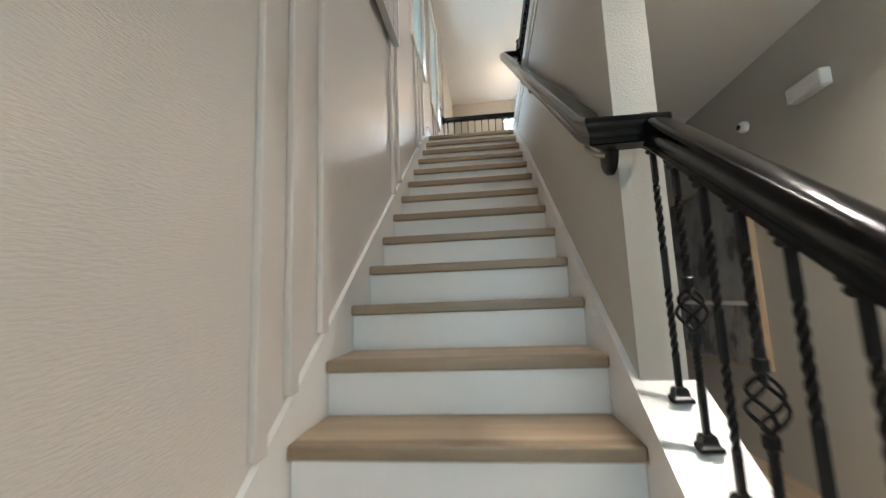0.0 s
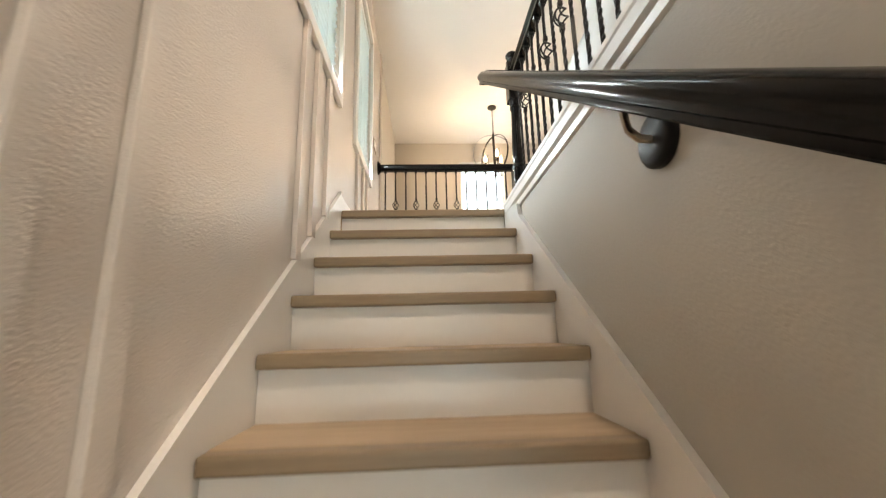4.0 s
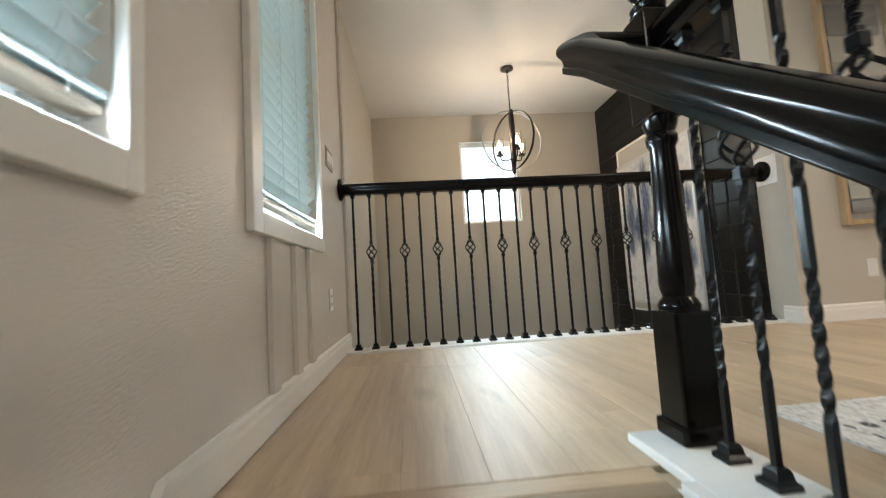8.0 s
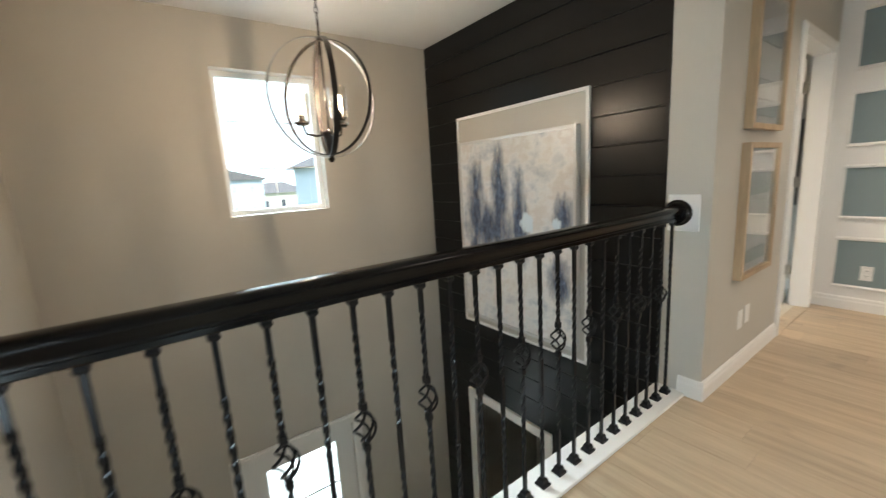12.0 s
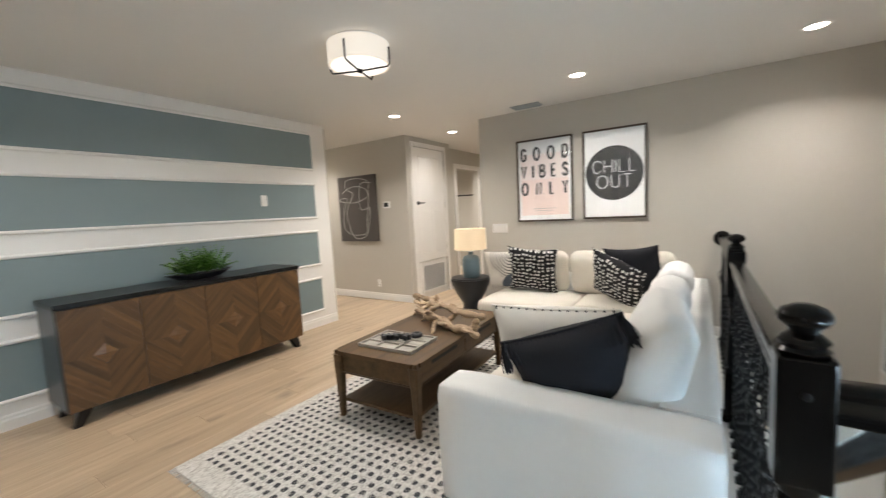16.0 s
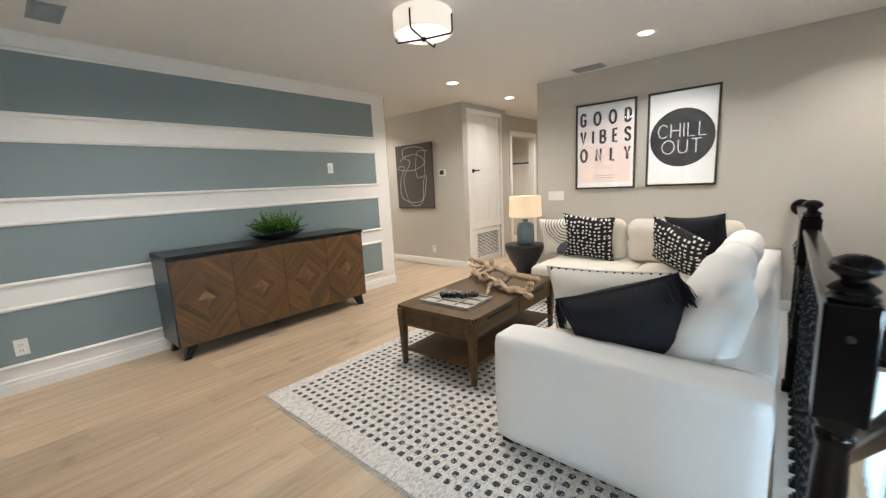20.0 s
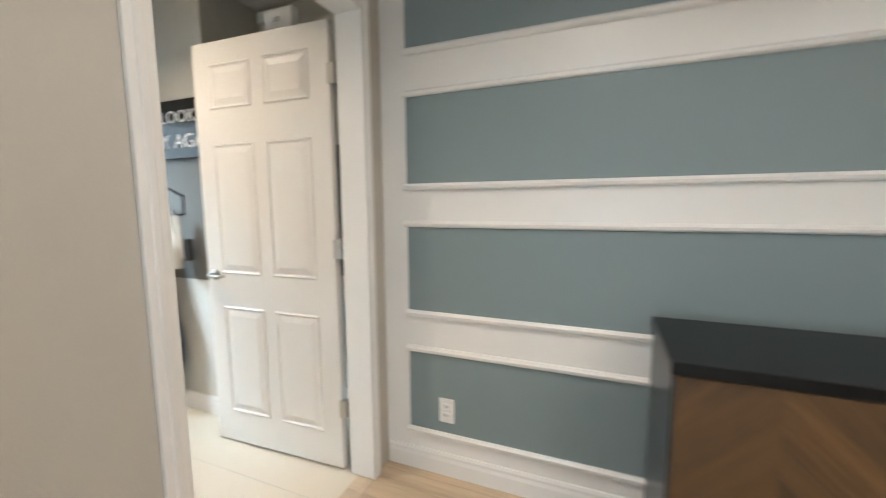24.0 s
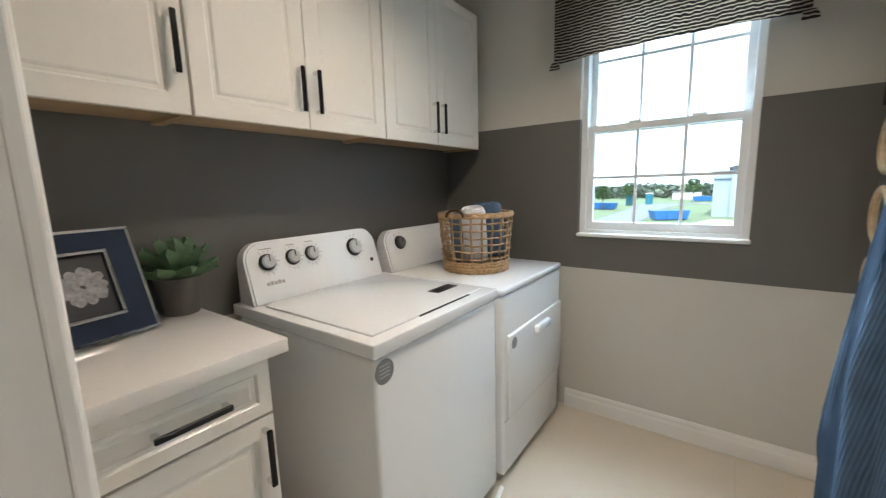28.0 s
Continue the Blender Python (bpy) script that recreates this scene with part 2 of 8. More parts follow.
def sweep(bm, prof, a, b, up=(0, 0, 1)):
    """A moulded section of (side, height) pairs from a to b."""
    a, b, up = Vector(a), Vector(b), Vector(up)
    d = (b - a).normalized()
    side = d.cross(up).normalized()
    u2 = side.cross(d).normalized()
    ends = [[bm.verts.new(p + s * side + h * u2) for s, h in prof] for p in (a, b)]
    n = len(prof)
    for i in range(n):
        bm.faces.new((ends[0][i], ends[0][(i + 1) % n], ends[1][(i + 1) % n], ends[1][i]))
    bm.faces.new(ends[0][::-1])
    bm.faces.new(ends[1])
    bmesh.ops.recalc_face_normals(bm, faces=bm.faces)
    return bm


def mesh_of(name, bm, material, smooth=None):
    me = bpy.data.meshes.new(name)
    bm.to_mesh(me)
    bm.free()
    for mm in material if isinstance(material, (list, tuple)) else [material]:
        me.materials.append(mm)
    if smooth is not None:
        me.shade_smooth()
        if smooth:
            me.set_sharp_from_angle(angle=radians(smooth))
    return me


def part(name, bm, material, parent, label="", smooth=None, at=None):
    ob = new(name, mesh_of(name, bm, material, smooth))
    ob.parent = parent
    if at is not None:
        ob.matrix_basis = at
    if label:
        ob["label"] = label
    return ob


def share(name, me, parent, m=None):
    """One more piece on a mesh that its neighbours use too."""
    ob = new(name, me)
    ob.parent = parent
    if m is not None:
        ob.matrix_basis = m
    return ob


def thing(name, label, category, at=(0, 0, 0), rz=0.0, group="", kind=""):
    ob = new(name)
    ob.empty_display_size = 0.1
    ob.matrix_basis = pose(*at, 0, 0, rz)
    return tagged(ob, label, category, group, kind)


def solid(name, bm, material, label, category, group="", kind="", smooth=None, at=None):
    ob = new(name, mesh_of(name, bm, material, smooth))
    if at is not None:
        ob.matrix_basis = at
    return tagged(ob, label, category, group, kind)


def structure(name, bm, material, label, category, smooth=None):
    return solid(name, bm, material, label, category, kind="structure", smooth=smooth)


def wall_boxes(bm, axis, w0, w1, u0, u1, z0, z1, holes=()):
    """A wall across `axis` from w0 to w1 thick, from u0 to u1, with rectangular holes (u0, u1, z0, z1) through it."""
    us = sorted({u0, u1, *(h[0] for h in holes), *(h[1] for h in holes)})
    zs = sorted({z0, z1, *(h[2] for h in holes), *(h[3] for h in holes)})
    solid_at = lambda u, z: not any(h[0] < u < h[1] and h[2] < z < h[3] for h in holes)
    grid = {(i, k): solid_at((us[i] + us[i + 1]) / 2, (zs[k] + zs[k + 1]) / 2) for i in range(len(us) - 1) for k in range(len(zs) - 1)}
    cache = {}

    def vert(i, k, w):
        if (i, k, w) not in cache:
            p = (w, us[i], zs[k]) if axis == "x" else (us[i], w, zs[k])
            cache[(i, k, w)] = bm.verts.new(p)
        return cache[(i, k, w)]

    for (i, k), full in grid.items():
        if not full:
            continue
        for w in (w0, w1):
            bm.faces.new([vert(i, k, w), vert(i + 1, k, w), vert(i + 1, k + 1, w), vert(i, k + 1, w)])
        for di, dk, e in ((-1, 0, ((i, k), (i, k + 1))), (1, 0, ((i + 1, k), (i + 1, k + 1))), (0, -1, ((i, k), (i + 1, k))), (0, 1, ((i, k + 1), (i + 1, k + 1)))):
            if not grid.get((i + di, k + dk), False):
                (a, c), (d, f) = e
                bm.faces.new([vert(a, c, w0), vert(d, f, w0), vert(d, f, w1), vert(a, c, w1)])
    bmesh.ops.recalc_face_normals(bm, faces=bm.faces)
    return bm


# ---- the plan ----
RUN, RISE, STEPS = 0.254, 0.183, 16
CEIL, SLAB, LOW = 2.545, -0.42, -0.183 * 16
W0 = (-5.9, -4.9, -2.75, -0.75)
W1 = (-0.80, -0.10, 0.665, 2.06)
W2 = (0.455, 1.195, 0.665, 2.06)
FWIN = (1.125, 1.89, 1.12, 2.19)
FDOOR = (0.93, 1.88, LOW, -0.92)
LWIN = (4.19, 4.955, 1.045, 2.36)
YF, XB, YR = 4.195, 2.98, 1.835
XS, YV, YA = 5.35, -3.427, 1.68

# outer walls
structure("wall_west", wall_boxes(bmesh.new(), "x", -0.16, 0.0, -9.0, 2.03, LOW, CEIL, [W1, W2, W0]), M_WALLW, "white satin board-and-batten stair wall with two windows", "wall")
structure("wall_foyer_west", wall_boxes(bmesh.new(), "x", -0.16, 0.004, 2.033, YF, LOW, CEIL), M_FOYER, "plain greige wall beside the open foyer", "wall")
structure("wall_foyer_north", wall_boxes(bmesh.new(), "y", YF, YF + 0.16, -0.16, XB + 0.12, LOW, CEIL, [FWIN, FDOOR]), M_FOYER, "tall greige foyer wall with a window above the front door", "wall")
BOPEN = (2.80, 3.66, LOW, -0.87)
wall_black = structure("wall_black", wall_boxes(bmesh.new(), "x", XB + 0.014, XB + 0.12, 1.915, YF, LOW, CEIL, [BOPEN]), M_BLACKW, "double-height wall clad in black shiplap boards", "wall")
structure("wall_pier", bx(XB, YA, -0.30, XB + 0.12, 1.912, CEIL), M_GREIGE, "short greige return beside the railing", "wall")
DOOR = (4.330, 5.185, 0.0, 2.135)
structure("wall_art", wall_boxes(bmesh.new(), "y", YA, YA + 0.117, XB + 0.12, 5.86, 0.0, CEIL, [DOOR]), M_GREIGE, "greige wall with framed art and the laundry doorway", "wall")
structure("wall_striped", bx(XS, -2.29, 0.0, XS + 0.12, YA, CEIL), M_TRIM, "white feature wall with four blue-grey panels", "wall")
structure("wall_vibes", wall_boxes(bmesh.new(), "y", YV - 0.12, YV, 0.0, 3.695, -0.42, CEIL), M_GREIGE, "greige wall behind the sofa with two posters", "wall")
structure("wall_hall_west", bx(3.575, -7.2, 0.0, 3.695, YV - 0.12, CEIL), M_GREIGE, "greige hall wall", "wall")
structure("wall_hall_art", bx(4.97, -3.61, 0.0, 9.0, -3.49, CEIL), M_GREIGE, "greige hall wall with a dark canvas", "wall")
structure("wall_hall_north", bx(XS + 0.12, -2.41, 0.0, 9.0, -2.29, CEIL), M_GREIGE, "greige hall wall", "wall")
structure("wall_hall_east", bx(9.0, -3.61, 0.0, 9.12, -2.29, CEIL), M_GREIGE, "end wall of the hall", "wall")
structure("wall_closet", wall_boxes(bmesh.new(), "x", 4.97, 5.09, -4.72, -3.61, 0.0, CEIL, [(-4.56, -3.66, 0.0, 2.44)]), M_GREIGE, "greige wall round the air closet door", "wall")
structure("wall_closet_side", bx(5.09, -4.72, 0.0, 5.2, -4.60, CEIL), M_GREIGE, "side of the air closet", "wall")
structure("wall_hall_door", wall_boxes(bmesh.new(), "x", 5.2, 5.32, -7.2, -4.72, 0.0, CEIL, [(-6.17, -5.29, 0.0, 2.19)]), M_GREIGE, "greige hall wall with a doorway", "wall")
structure("wall_hall_south", bx(3.575, -7.32, 0.0, 7.2, -7.2, CEIL), M_GREIGE, "end wall of the hall", "wall")
structure("wall_bedroom_east", bx(7.1, -7.2, 0.0, 7.2, -4.72, CEIL), M_GREIGE, "wall of the room past the hall door", "wall")
structure("wall_bedroom_north", bx(5.2, -4.72, 0.0, 7.2, -4.6, CEIL), M_GREIGE, "wall of the room past the hall door", "wall")
# stair side wall and lower rooms
structure("wall_stair", bx(0.972, -2.97, LOW, 1.095, 1.80, SLAB + 0.0), M_GREIGE, "greige wall along the stairs", "wall")
structure("wall_stair_upper", bx(0.972, YV, SLAB, 1.085, -0.02, -0.004), M_GREIGE, "greige edge of the loft floor above the stairs", "wall")
structure("wall_low_east", bx(2.3, -9.0, LOW, 2.42, 1.80, SLAB), M_GREIGE, "greige wall of the room below", "wall")
structure("wall_low_foyer", bx(1.085, 1.80, LOW, XB + 0.12, 1.915, SLAB), M_GREIGE, "greige wall below the landing", "wall")
ADDED_DOOR = (0.35, 2.15, LOW, LOW + 2.08)
structure("wall_low_south", wall_boxes(bmesh.new(), "y", -9.12, -9.0, -0.16, 2.42, LOW, SLAB, [ADDED_DOOR]), M_GREIGE, "far wall of the room below with an added glass door", "wall")
# floors
structure("floor_low", bx(-0.16, -9.12, LOW - 0.1, 4.6, YF + 0.16, LOW), M_LOWFLOOR, "light oak plank floor of the lower storey", "floor")
floor = structure("floor_loft", bx(1.085, YV, SLAB + 0.04, XS, 1.90, -0.012), M_PLANK, "light oak plank loft floor", "floor")
structure("floor_landing", bx(0.0, 0.03, -0.42, 1.085, 1.90, -0.012), M_PLANK, "light oak plank landing", "floor")
structure("floor_hall", bx(3.695, -7.2, -0.3, 9.0, YV, -0.012), M_PLANK, "light oak plank hall floor", "floor")
structure("floor_hall_side", bx(XS, YV, -0.3, 9.0, -2.29, -0.012), M_PLANK, "light oak plank hall floor", "floor")
structure("ceiling_low", bx(1.085, -9.0, SLAB, 2.3, 1.80, SLAB + 0.036), M_CEIL, "white ceiling of the room below", "ceiling")
structure("ceiling_low_stair", bx(0.0, -9.0, SLAB - 0.02, 1.085, YV - 0.12, SLAB + 0.02), M_CEIL, "white ceiling at the foot of the stairs", "ceiling")
structure("ceiling", bx(-0.16, -7.32, CEIL, 9.12, YF + 0.16, CEIL + 0.1), M_CEIL, "smooth off-white ceiling", "ceiling")
structure("wall_behind_black", bx(4.5, 1.6, LOW, 4.6, YF + 0.16, -0.3), M_GREIGE, "wall of the room past the foyer opening", "wall")
structure("floor_over_foyer_room", bx(XB + 0.12, 1.80, -0.5, 4.6, YF + 0.16, -0.05), M_CEIL, "ceiling of the room past the foyer opening", "ceiling")
structure("wall_foyer_room", bx(XB + 0.12, 1.80, LOW, 4.5, 1.915, -0.5), M_GREIGE, "wall of the room past the foyer opening", "wall")
structure("wall_foyer_room_north", bx(XB + 0.12, YF, LOW, 4.6, YF + 0.16, -0.05), M_GREIGE, "wall of the room past the foyer opening", "wall")

# ---- baseboards and trim ----
BASE = [(0, 0), (0.016, 0), (0.016, 0.07), (0.012, 0.085), (0.012, 0.098), (0.006, 0.11), (0, 0.11)]


def baseboard(a, b, h=1.0):
    """A moulded skirting from a to b; the room lies to the right of the way from a to b."""
    bm = sweep(bmesh.new(), [(s, z * h) for s, z in BASE], a, b)
    return structure("baseboard", bm, M_TRIM, "white moulded baseboard", "baseboard")


baseboard((XB + 0.002, 1.68, 0), (4.262, 1.68, 0))
baseboard((XB, 1.80, 0), (XB, 1.664, 0))
baseboard((XS, 1.67, 0), (XS, -2.29, 0))
baseboard((9.0, -3.49, 0), (4.954, -3.49, 0))
baseboard((4.97, -3.474, 0), (4.97, -3.60, 0))
baseboard((4.97, -4.62, 0), (4.97, -4.72, 0))
baseboard((5.2, -4.72, 0), (5.2, -5.20, 0))
baseboard((3.695, YV, 0), (1.10, YV, 0))
baseboard((0.0, 0.0, 0), (0.0, 1.99, 0))

# ---- shiplap boards on the black wall ----
nb = 30
bh = (CEIL - LOW) / nb
for i in range(nb):
    z0, z1 = LOW + i * bh + 0.003, LOW + (i + 1) * bh - 0.003
    spans = [(1.93, YF - 0.002)]
    if z0 < -0.80:
        spans = [(1.93, 2.71), (3.75, YF - 0.002)]
    for y0, y1 in spans:
        part("board", bx(XB, y0, z0, XB + 0.013, y1, z1, bevel=0.002, seg=1), M_BLACKW, wall_black)
structure("trim_black_edge", bx(XB - 0.006, 1.908, -0.30, XB + 0.02, 1.929, CEIL), M_BLACKW, "black corner trim of the shiplap wall", "trim")
for y0, y1 in ((2.71, 2.80), (3.66, 3.75)):
    structure("trim_opening", bx(XB - 0.012, y0, LOW, XB + 0.125, y1, -0.79, bevel=0.004), M_TRIM, "white casing of the foyer opening", "trim")
structure("trim_opening_head", bx(XB - 0.012, 2.80, -0.87, XB + 0.125, 3.66, -0.79, bevel=0.004), M_TRIM, "white casing of the foyer opening", "trim")

# ---- striped feature wall ----
wall_s = bpy.data.objects["wall_striped"]
PANELS = [(1.98, 2.42), (1.385, 1.80), (0.79, 1.215), (0.20, 0.615)]
RAIL = [(0.0, -0.014), (0.010, -0.014), (0.018, -0.007), (0.020, 0.004), (0.013, 0.010), (0.008, 0.016), (0.0, 0.016)]
for z0, z1 in PANELS:
    part("panel", bx(XS - 0.004, -2.08, z0, XS + 0.01, 1.555, z1), M_BLUE, wall_s, "blue-grey painted panel")
    for z in (z0, z1):
        part("moulding", sweep(bmesh.new(), RAIL, (XS - 0.0, 1.56, z), (XS - 0.0, -2.085, z)), M_TRIM, wall_s)
    for y in (-2.082, 1.556):
        part("moulding", bx(XS - 0.008, y - 0.008, z0, XS, y + 0.008, z1, bevel=0.003, seg=1), M_TRIM, wall_s)

# ---- staircase ----
stair = thing("staircase", "straight staircase with oak treads and white risers", "staircase", (0, 0, 0), kind="structure")
for k in range(STEPS):
    y, z = -RUN * k, -RISE * k
    deep = RUN + 0.03 if k else 0.11
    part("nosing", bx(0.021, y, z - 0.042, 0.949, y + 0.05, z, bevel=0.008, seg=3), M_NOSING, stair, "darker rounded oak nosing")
    part("tread", bx(0.021, y + 0.0503, z - 0.030, 0.949, y + deep, z - 0.0006, bevel=0.0015, seg=1), M_TREAD, stair)
    part("riser", bx(0.021, y + 0.028, z - RISE, 0.949, y + 0.045, z - 0.043), M_RISER, stair)
for x0, x1 in ((0.001, 0.020), (0.950, 0.971)):
    pts = [(0.0, 0.110), (-0.02, 0.085), (-3.98, -3.98 * 0.7205 + 0.085), (-3.98, LOW), (-3.7, LOW), (0.0, -0.30)]
    part("skirt_board", prism(bmesh.new(), pts if x0 < 0.5 else [(0.02, -0.002), (-0.27, -0.06)] + [(-0.29, -0.29 * 0.7205 + 0.085)] + pts[2:5] + [(0.02, -0.30)], "x", x0, x1), M_TRIM, stair)
# curb under the lower balusters
curb = [(-2.97, -2.97 * 0.7205 + 0.060), (-4.05, -4.05 * 0.7205 + 0.060), (-4.05, LOW), (-2.97, LOW)]
part("curb", prism(bmesh.new(), curb, "x", 0.973, 1.105), M_TRIM, stair, "white sloped curb under the balusters")
part("curb_cap", prism(bmesh.new(), [(u, v + o) for (u, v), o in zip((curb[0], curb[1], curb[1], curb[0]), (0.022, 0.022, 0.001, 0.001))], "x", 0.955, 1.125), M_TRIM, stair)
# white edge of the loft floor above the stairs
EDGE = [(0, -0.075), (0.010, -0.07), (0.012, -0.045), (0.024, -0.035), (0.026, 0.0), (0.030, 0.006), (0.030, 0.022), (0, 0.022)]
structure("trim_loft_edge", prism(bmesh.new(), [(0.972 - s, h) for s, h in EDGE], "y", YV, -0.002), M_TRIM, "white moulded edge of the loft floor", "trim")
structure("trim_guard_curb", bx(0.974, YV, -0.004, 1.175, 0.245, 0.020, bevel=0.004), M_TRIM, "white curb under the loft railing", "trim")
structure("trim_foyer_curb", bx(0.018, 1.755, -0.02, XB, 1.925, 0.014, bevel=0.004), M_TRIM, "white curb under the foyer railing", "trim")
structure("trim_foyer_fascia", bx(0.004, 1.902, -0.36, XB, 1.922, -0.021), M_TRIM, "white edge of the landing above the foyer", "trim")

# ---- railings ----
HALF = [(0.024, -0.004), (0.026, -0.001), (0.026, 0.011), (0.0236, 0.0135), (0.0232, 0.018), (0.0245, 0.025), (0.0275, 0.032), (0.0315, 0.039), (0.034, 0.046), (0.0345, 0.052), (0.033, 0.059), (0.029, 0.0645), (0.022, 0.068), (0.012, 0.0698)]
HAND = HALF + [(-a, h) for a, h in HALF[::-1]]


def hand_profile(s=1.0, drop=0.035):
    return [(a * s, (h - drop) * s) for a, h in HAND]


def twisted_bar(bm, z0, z1, half, turns, steps):
    """A square iron bar; between a third and two thirds of it the corners wind round."""
    last = None
    n = max(2, steps)
    for i in range(n + 1):
        t = i / n
        z = z0 + (z1 - z0) * t
        a = 2 * math.pi * turns * t + math.pi / 4
        ring = [bm.verts.new((half * 1.414 * math.cos(a + k * math.pi / 2), half * 1.414 * math.sin(a + k * math.pi / 2), z)) for k in range(4)]
        if last:
            for k in range(4):
                bm.faces.new((last[k], last[(k + 1) % 4], ring[(k + 1) % 4], ring[k]))
        else:
            bm.faces.new(ring[::-1])
        last = ring
    bm.faces.new(last)


def bar_mesh(height, basket, c):
    bm = bmesh.new()
    h = 0.0065
    if basket:
        for z0, z1, tw, st in ((0.0, 0.20 * height, 0, 1), (0.20 * height, c - 0.085, 1.75, 26), (c - 0.085, c - 0.042, 0, 1), (c + 0.042, c + 0.085, 0, 1), (c + 0.085, height - 0.10, 1.5, 18), (height - 0.10, height, 0, 1)):
            twisted_bar(bm, z0, z1, h, tw, st)
        for z in (c - 0.064, c + 0.064):
            box(bm, -0.0105, -0.0105, z - 0.012, 0.0105, 0.0105, z + 0.012, 0.002, 1)
        for k in range(4):
            pts = []
            for i in range(11):
                t = i / 10
                a = k * math.pi / 2 + t * math.pi * 1.0
                r = 0.006 + 0.026 * math.sin(math.pi * t) ** 0.8
                pts.append((r * math.cos(a), r * math.sin(a), c - 0.046 + 0.092 * t))
            tube(bm, pts, 0.0042, 5)
    else:
        for z0, z1, tw, st in ((0.0, 0.16 * height, 0, 1), (0.16 * height, 0.42 * height, 1.75, 26), (0.42 * height, 0.56 * height, 0, 1), (0.56 * height, 0.84 * height, 1.75, 26), (0.84 * height, height, 0, 1)):
            twisted_bar(bm, z0, z1, h, tw, st)
    return mesh_of("bar", bm, M_IRON)


def shoe_mesh(flip):
    bm = bmesh.new()
    s = -1 if flip else 1
    prof = [(0.024, 0.0), (0.024, 0.010), (0.017, 0.016), (0.015, 0.030), (0.011, 0.036)] if not flip else [(0.017, 0.0), (0.017, 0.008), (0.012, 0.014), (0.014, 0.022), (0.010, 0.030)]
    rings = []
    for r, z in prof:
        rings.append([bm.verts.new((a * r, b * r, s * z)) for a, b in ((-1, -1), (1, -1), (1, 1), (-1, 1))])
    for lo, hi in zip(rings, rings[1:]):
        for k in range(4):
            bm.faces.new((lo[k], lo[(k + 1) % 4], hi[(k + 1) % 4], hi[k]))
    bm.faces.new(rings[-1])
    bm.faces.new(rings[0][::-1])
    bmesh.ops.recalc_face_normals(bm, faces=bm.faces)
    return mesh_of("shoe", bm, M_IRON)


SHOE, COLLAR = shoe_mesh(False), shoe_mesh(True)
BARS = {}


def baluster(parent, x, y, z, height, basket, c=0.62):
    key = (round(height, 3), basket, c)
    if key not in BARS:
        BARS[key] = bar_mesh(height, basket, c)
    ob = share("baluster", BARS[key], parent, pose(x, y, z))
    share("shoe", SHOE, ob, pose(0, 0, 0.0))
    share("collar", COLLAR, ob, pose(0, 0, height))
    return ob


def newel(parent, x, y, z0=0.02):
    post = part("newel_post", box(bmesh.new(), -0.046, -0.046, 0.040, 0.046, 0.046, 0.30, 0.004), M_BLKLAC, parent, at=pose(x, y, z0))
    part("plinth", box(bmesh.new(), -0.056, -0.056, 0.0, 0.056, 0.056, 0.042, 0.008), M_BLKLAC, post)
    prof = [(0.045, 0.30), (0.047, 0.312), (0.043, 0.322), (0.034, 0.335), (0.040, 0.36), (0.0385, 0.42), (0.033, 0.60), (0.029, 0.70), (0.036, 0.715), (0.037, 0.73), (0.031, 0.74), (0.038, 0.755), (0.042, 0.775)]
    part("shaft", lathe(bmesh.new(), prof, 24), M_BLKLAC, post, smooth=40)
    part("block", box(bmesh.new(), -0.046, -0.046, 0.775, 0.046, 0.046, 1.045, 0.006), M_BLKLAC, post)
    ball = [(0.040, 1.045), (0.044, 1.052), (0.038, 1.060), (0.043, 1.070), (0.034, 1.080), (0.024, 1.088), (0.026, 1.096), (0.036, 1.102), (0.044, 1.113), (0.044, 1.122), (0.036, 1.135), (0.018, 1.144), (0.004, 1.146)]
    part("finial", lathe(bmesh.new(), ball, 24), M_BLKLAC, post, smooth=50)
    part("plug", lathe(bmesh.new(), [(0.009, 0), (0.009, 0.002), (0.005, 0.004)], 12), M_IRON, post, at=pose(0, 0.046, 0.97, -90, 0, 0))
    return post


def rosette(parent, m):
    return part("rosette", lathe(bmesh.new(), [(0.072, 0), (0.072, 0.010), (0.066, 0.016), (0.060, 0.018), (0.056, 0.026), (0.045, 0.03)], 32), M_BLKLAC, parent, at=m, smooth=40)


# foyer railing
rail_f = thing("foyer_railing", "black wood handrail on twisted iron balusters above the foyer", "railing", (0, 0, 0), kind="structure")
part("handrail", sweep(bmesh.new(), hand_profile(1.0, 0.035), (0.03, YR, 1.055), (XB - 0.03, YR, 1.055)), M_BLKLAC, rail_f, smooth=30)
rosette(rail_f, pose(0.001, YR, 1.055, 0, 90, 0))
rosette(rail_f, pose(XB - 0.014, YR, 1.055, 0, -90, 0))
part("backplate", bx(XB - 0.013, YR - 0.105, 0.955, XB, YR + 0.055, 1.155, bevel=0.004), M_TRIM, rail_f, "white wall block behind the rosette")
for i in range(27):
    baluster(rail_f, 0.083 + i * 0.1084, YR, 0.014, 1.01, i % 2 == 1)
# loft railing
XG = 1.10
rail_l = thing("loft_railing", "black railing with newel posts between loft and stairs", "railing", (0, 0, 0), kind="structure")
newel(rail_l, XG, 0.178)
newel(rail_l, XG, -1.645)
part("handrail", sweep(bmesh.new(), hand_profile(), (XG, 0.133, 0.985), (XG, -1.60, 0.985)), M_BLKLAC, rail_l, smooth=30)
part("handrail", sweep(bmesh.new(), hand_profile(), (XG, -1.69, 0.985), (XG, YV + 0.03, 0.985)), M_BLKLAC, rail_l, smooth=30)
rosette(rail_l, pose(XG, YV + 0.001, 0.99, -90, 0, 0))
for i in range(16):
    baluster(rail_l, XG, 0.065 - i * 0.1075, 0.02, 0.935, i % 2 == 1, 0.64)
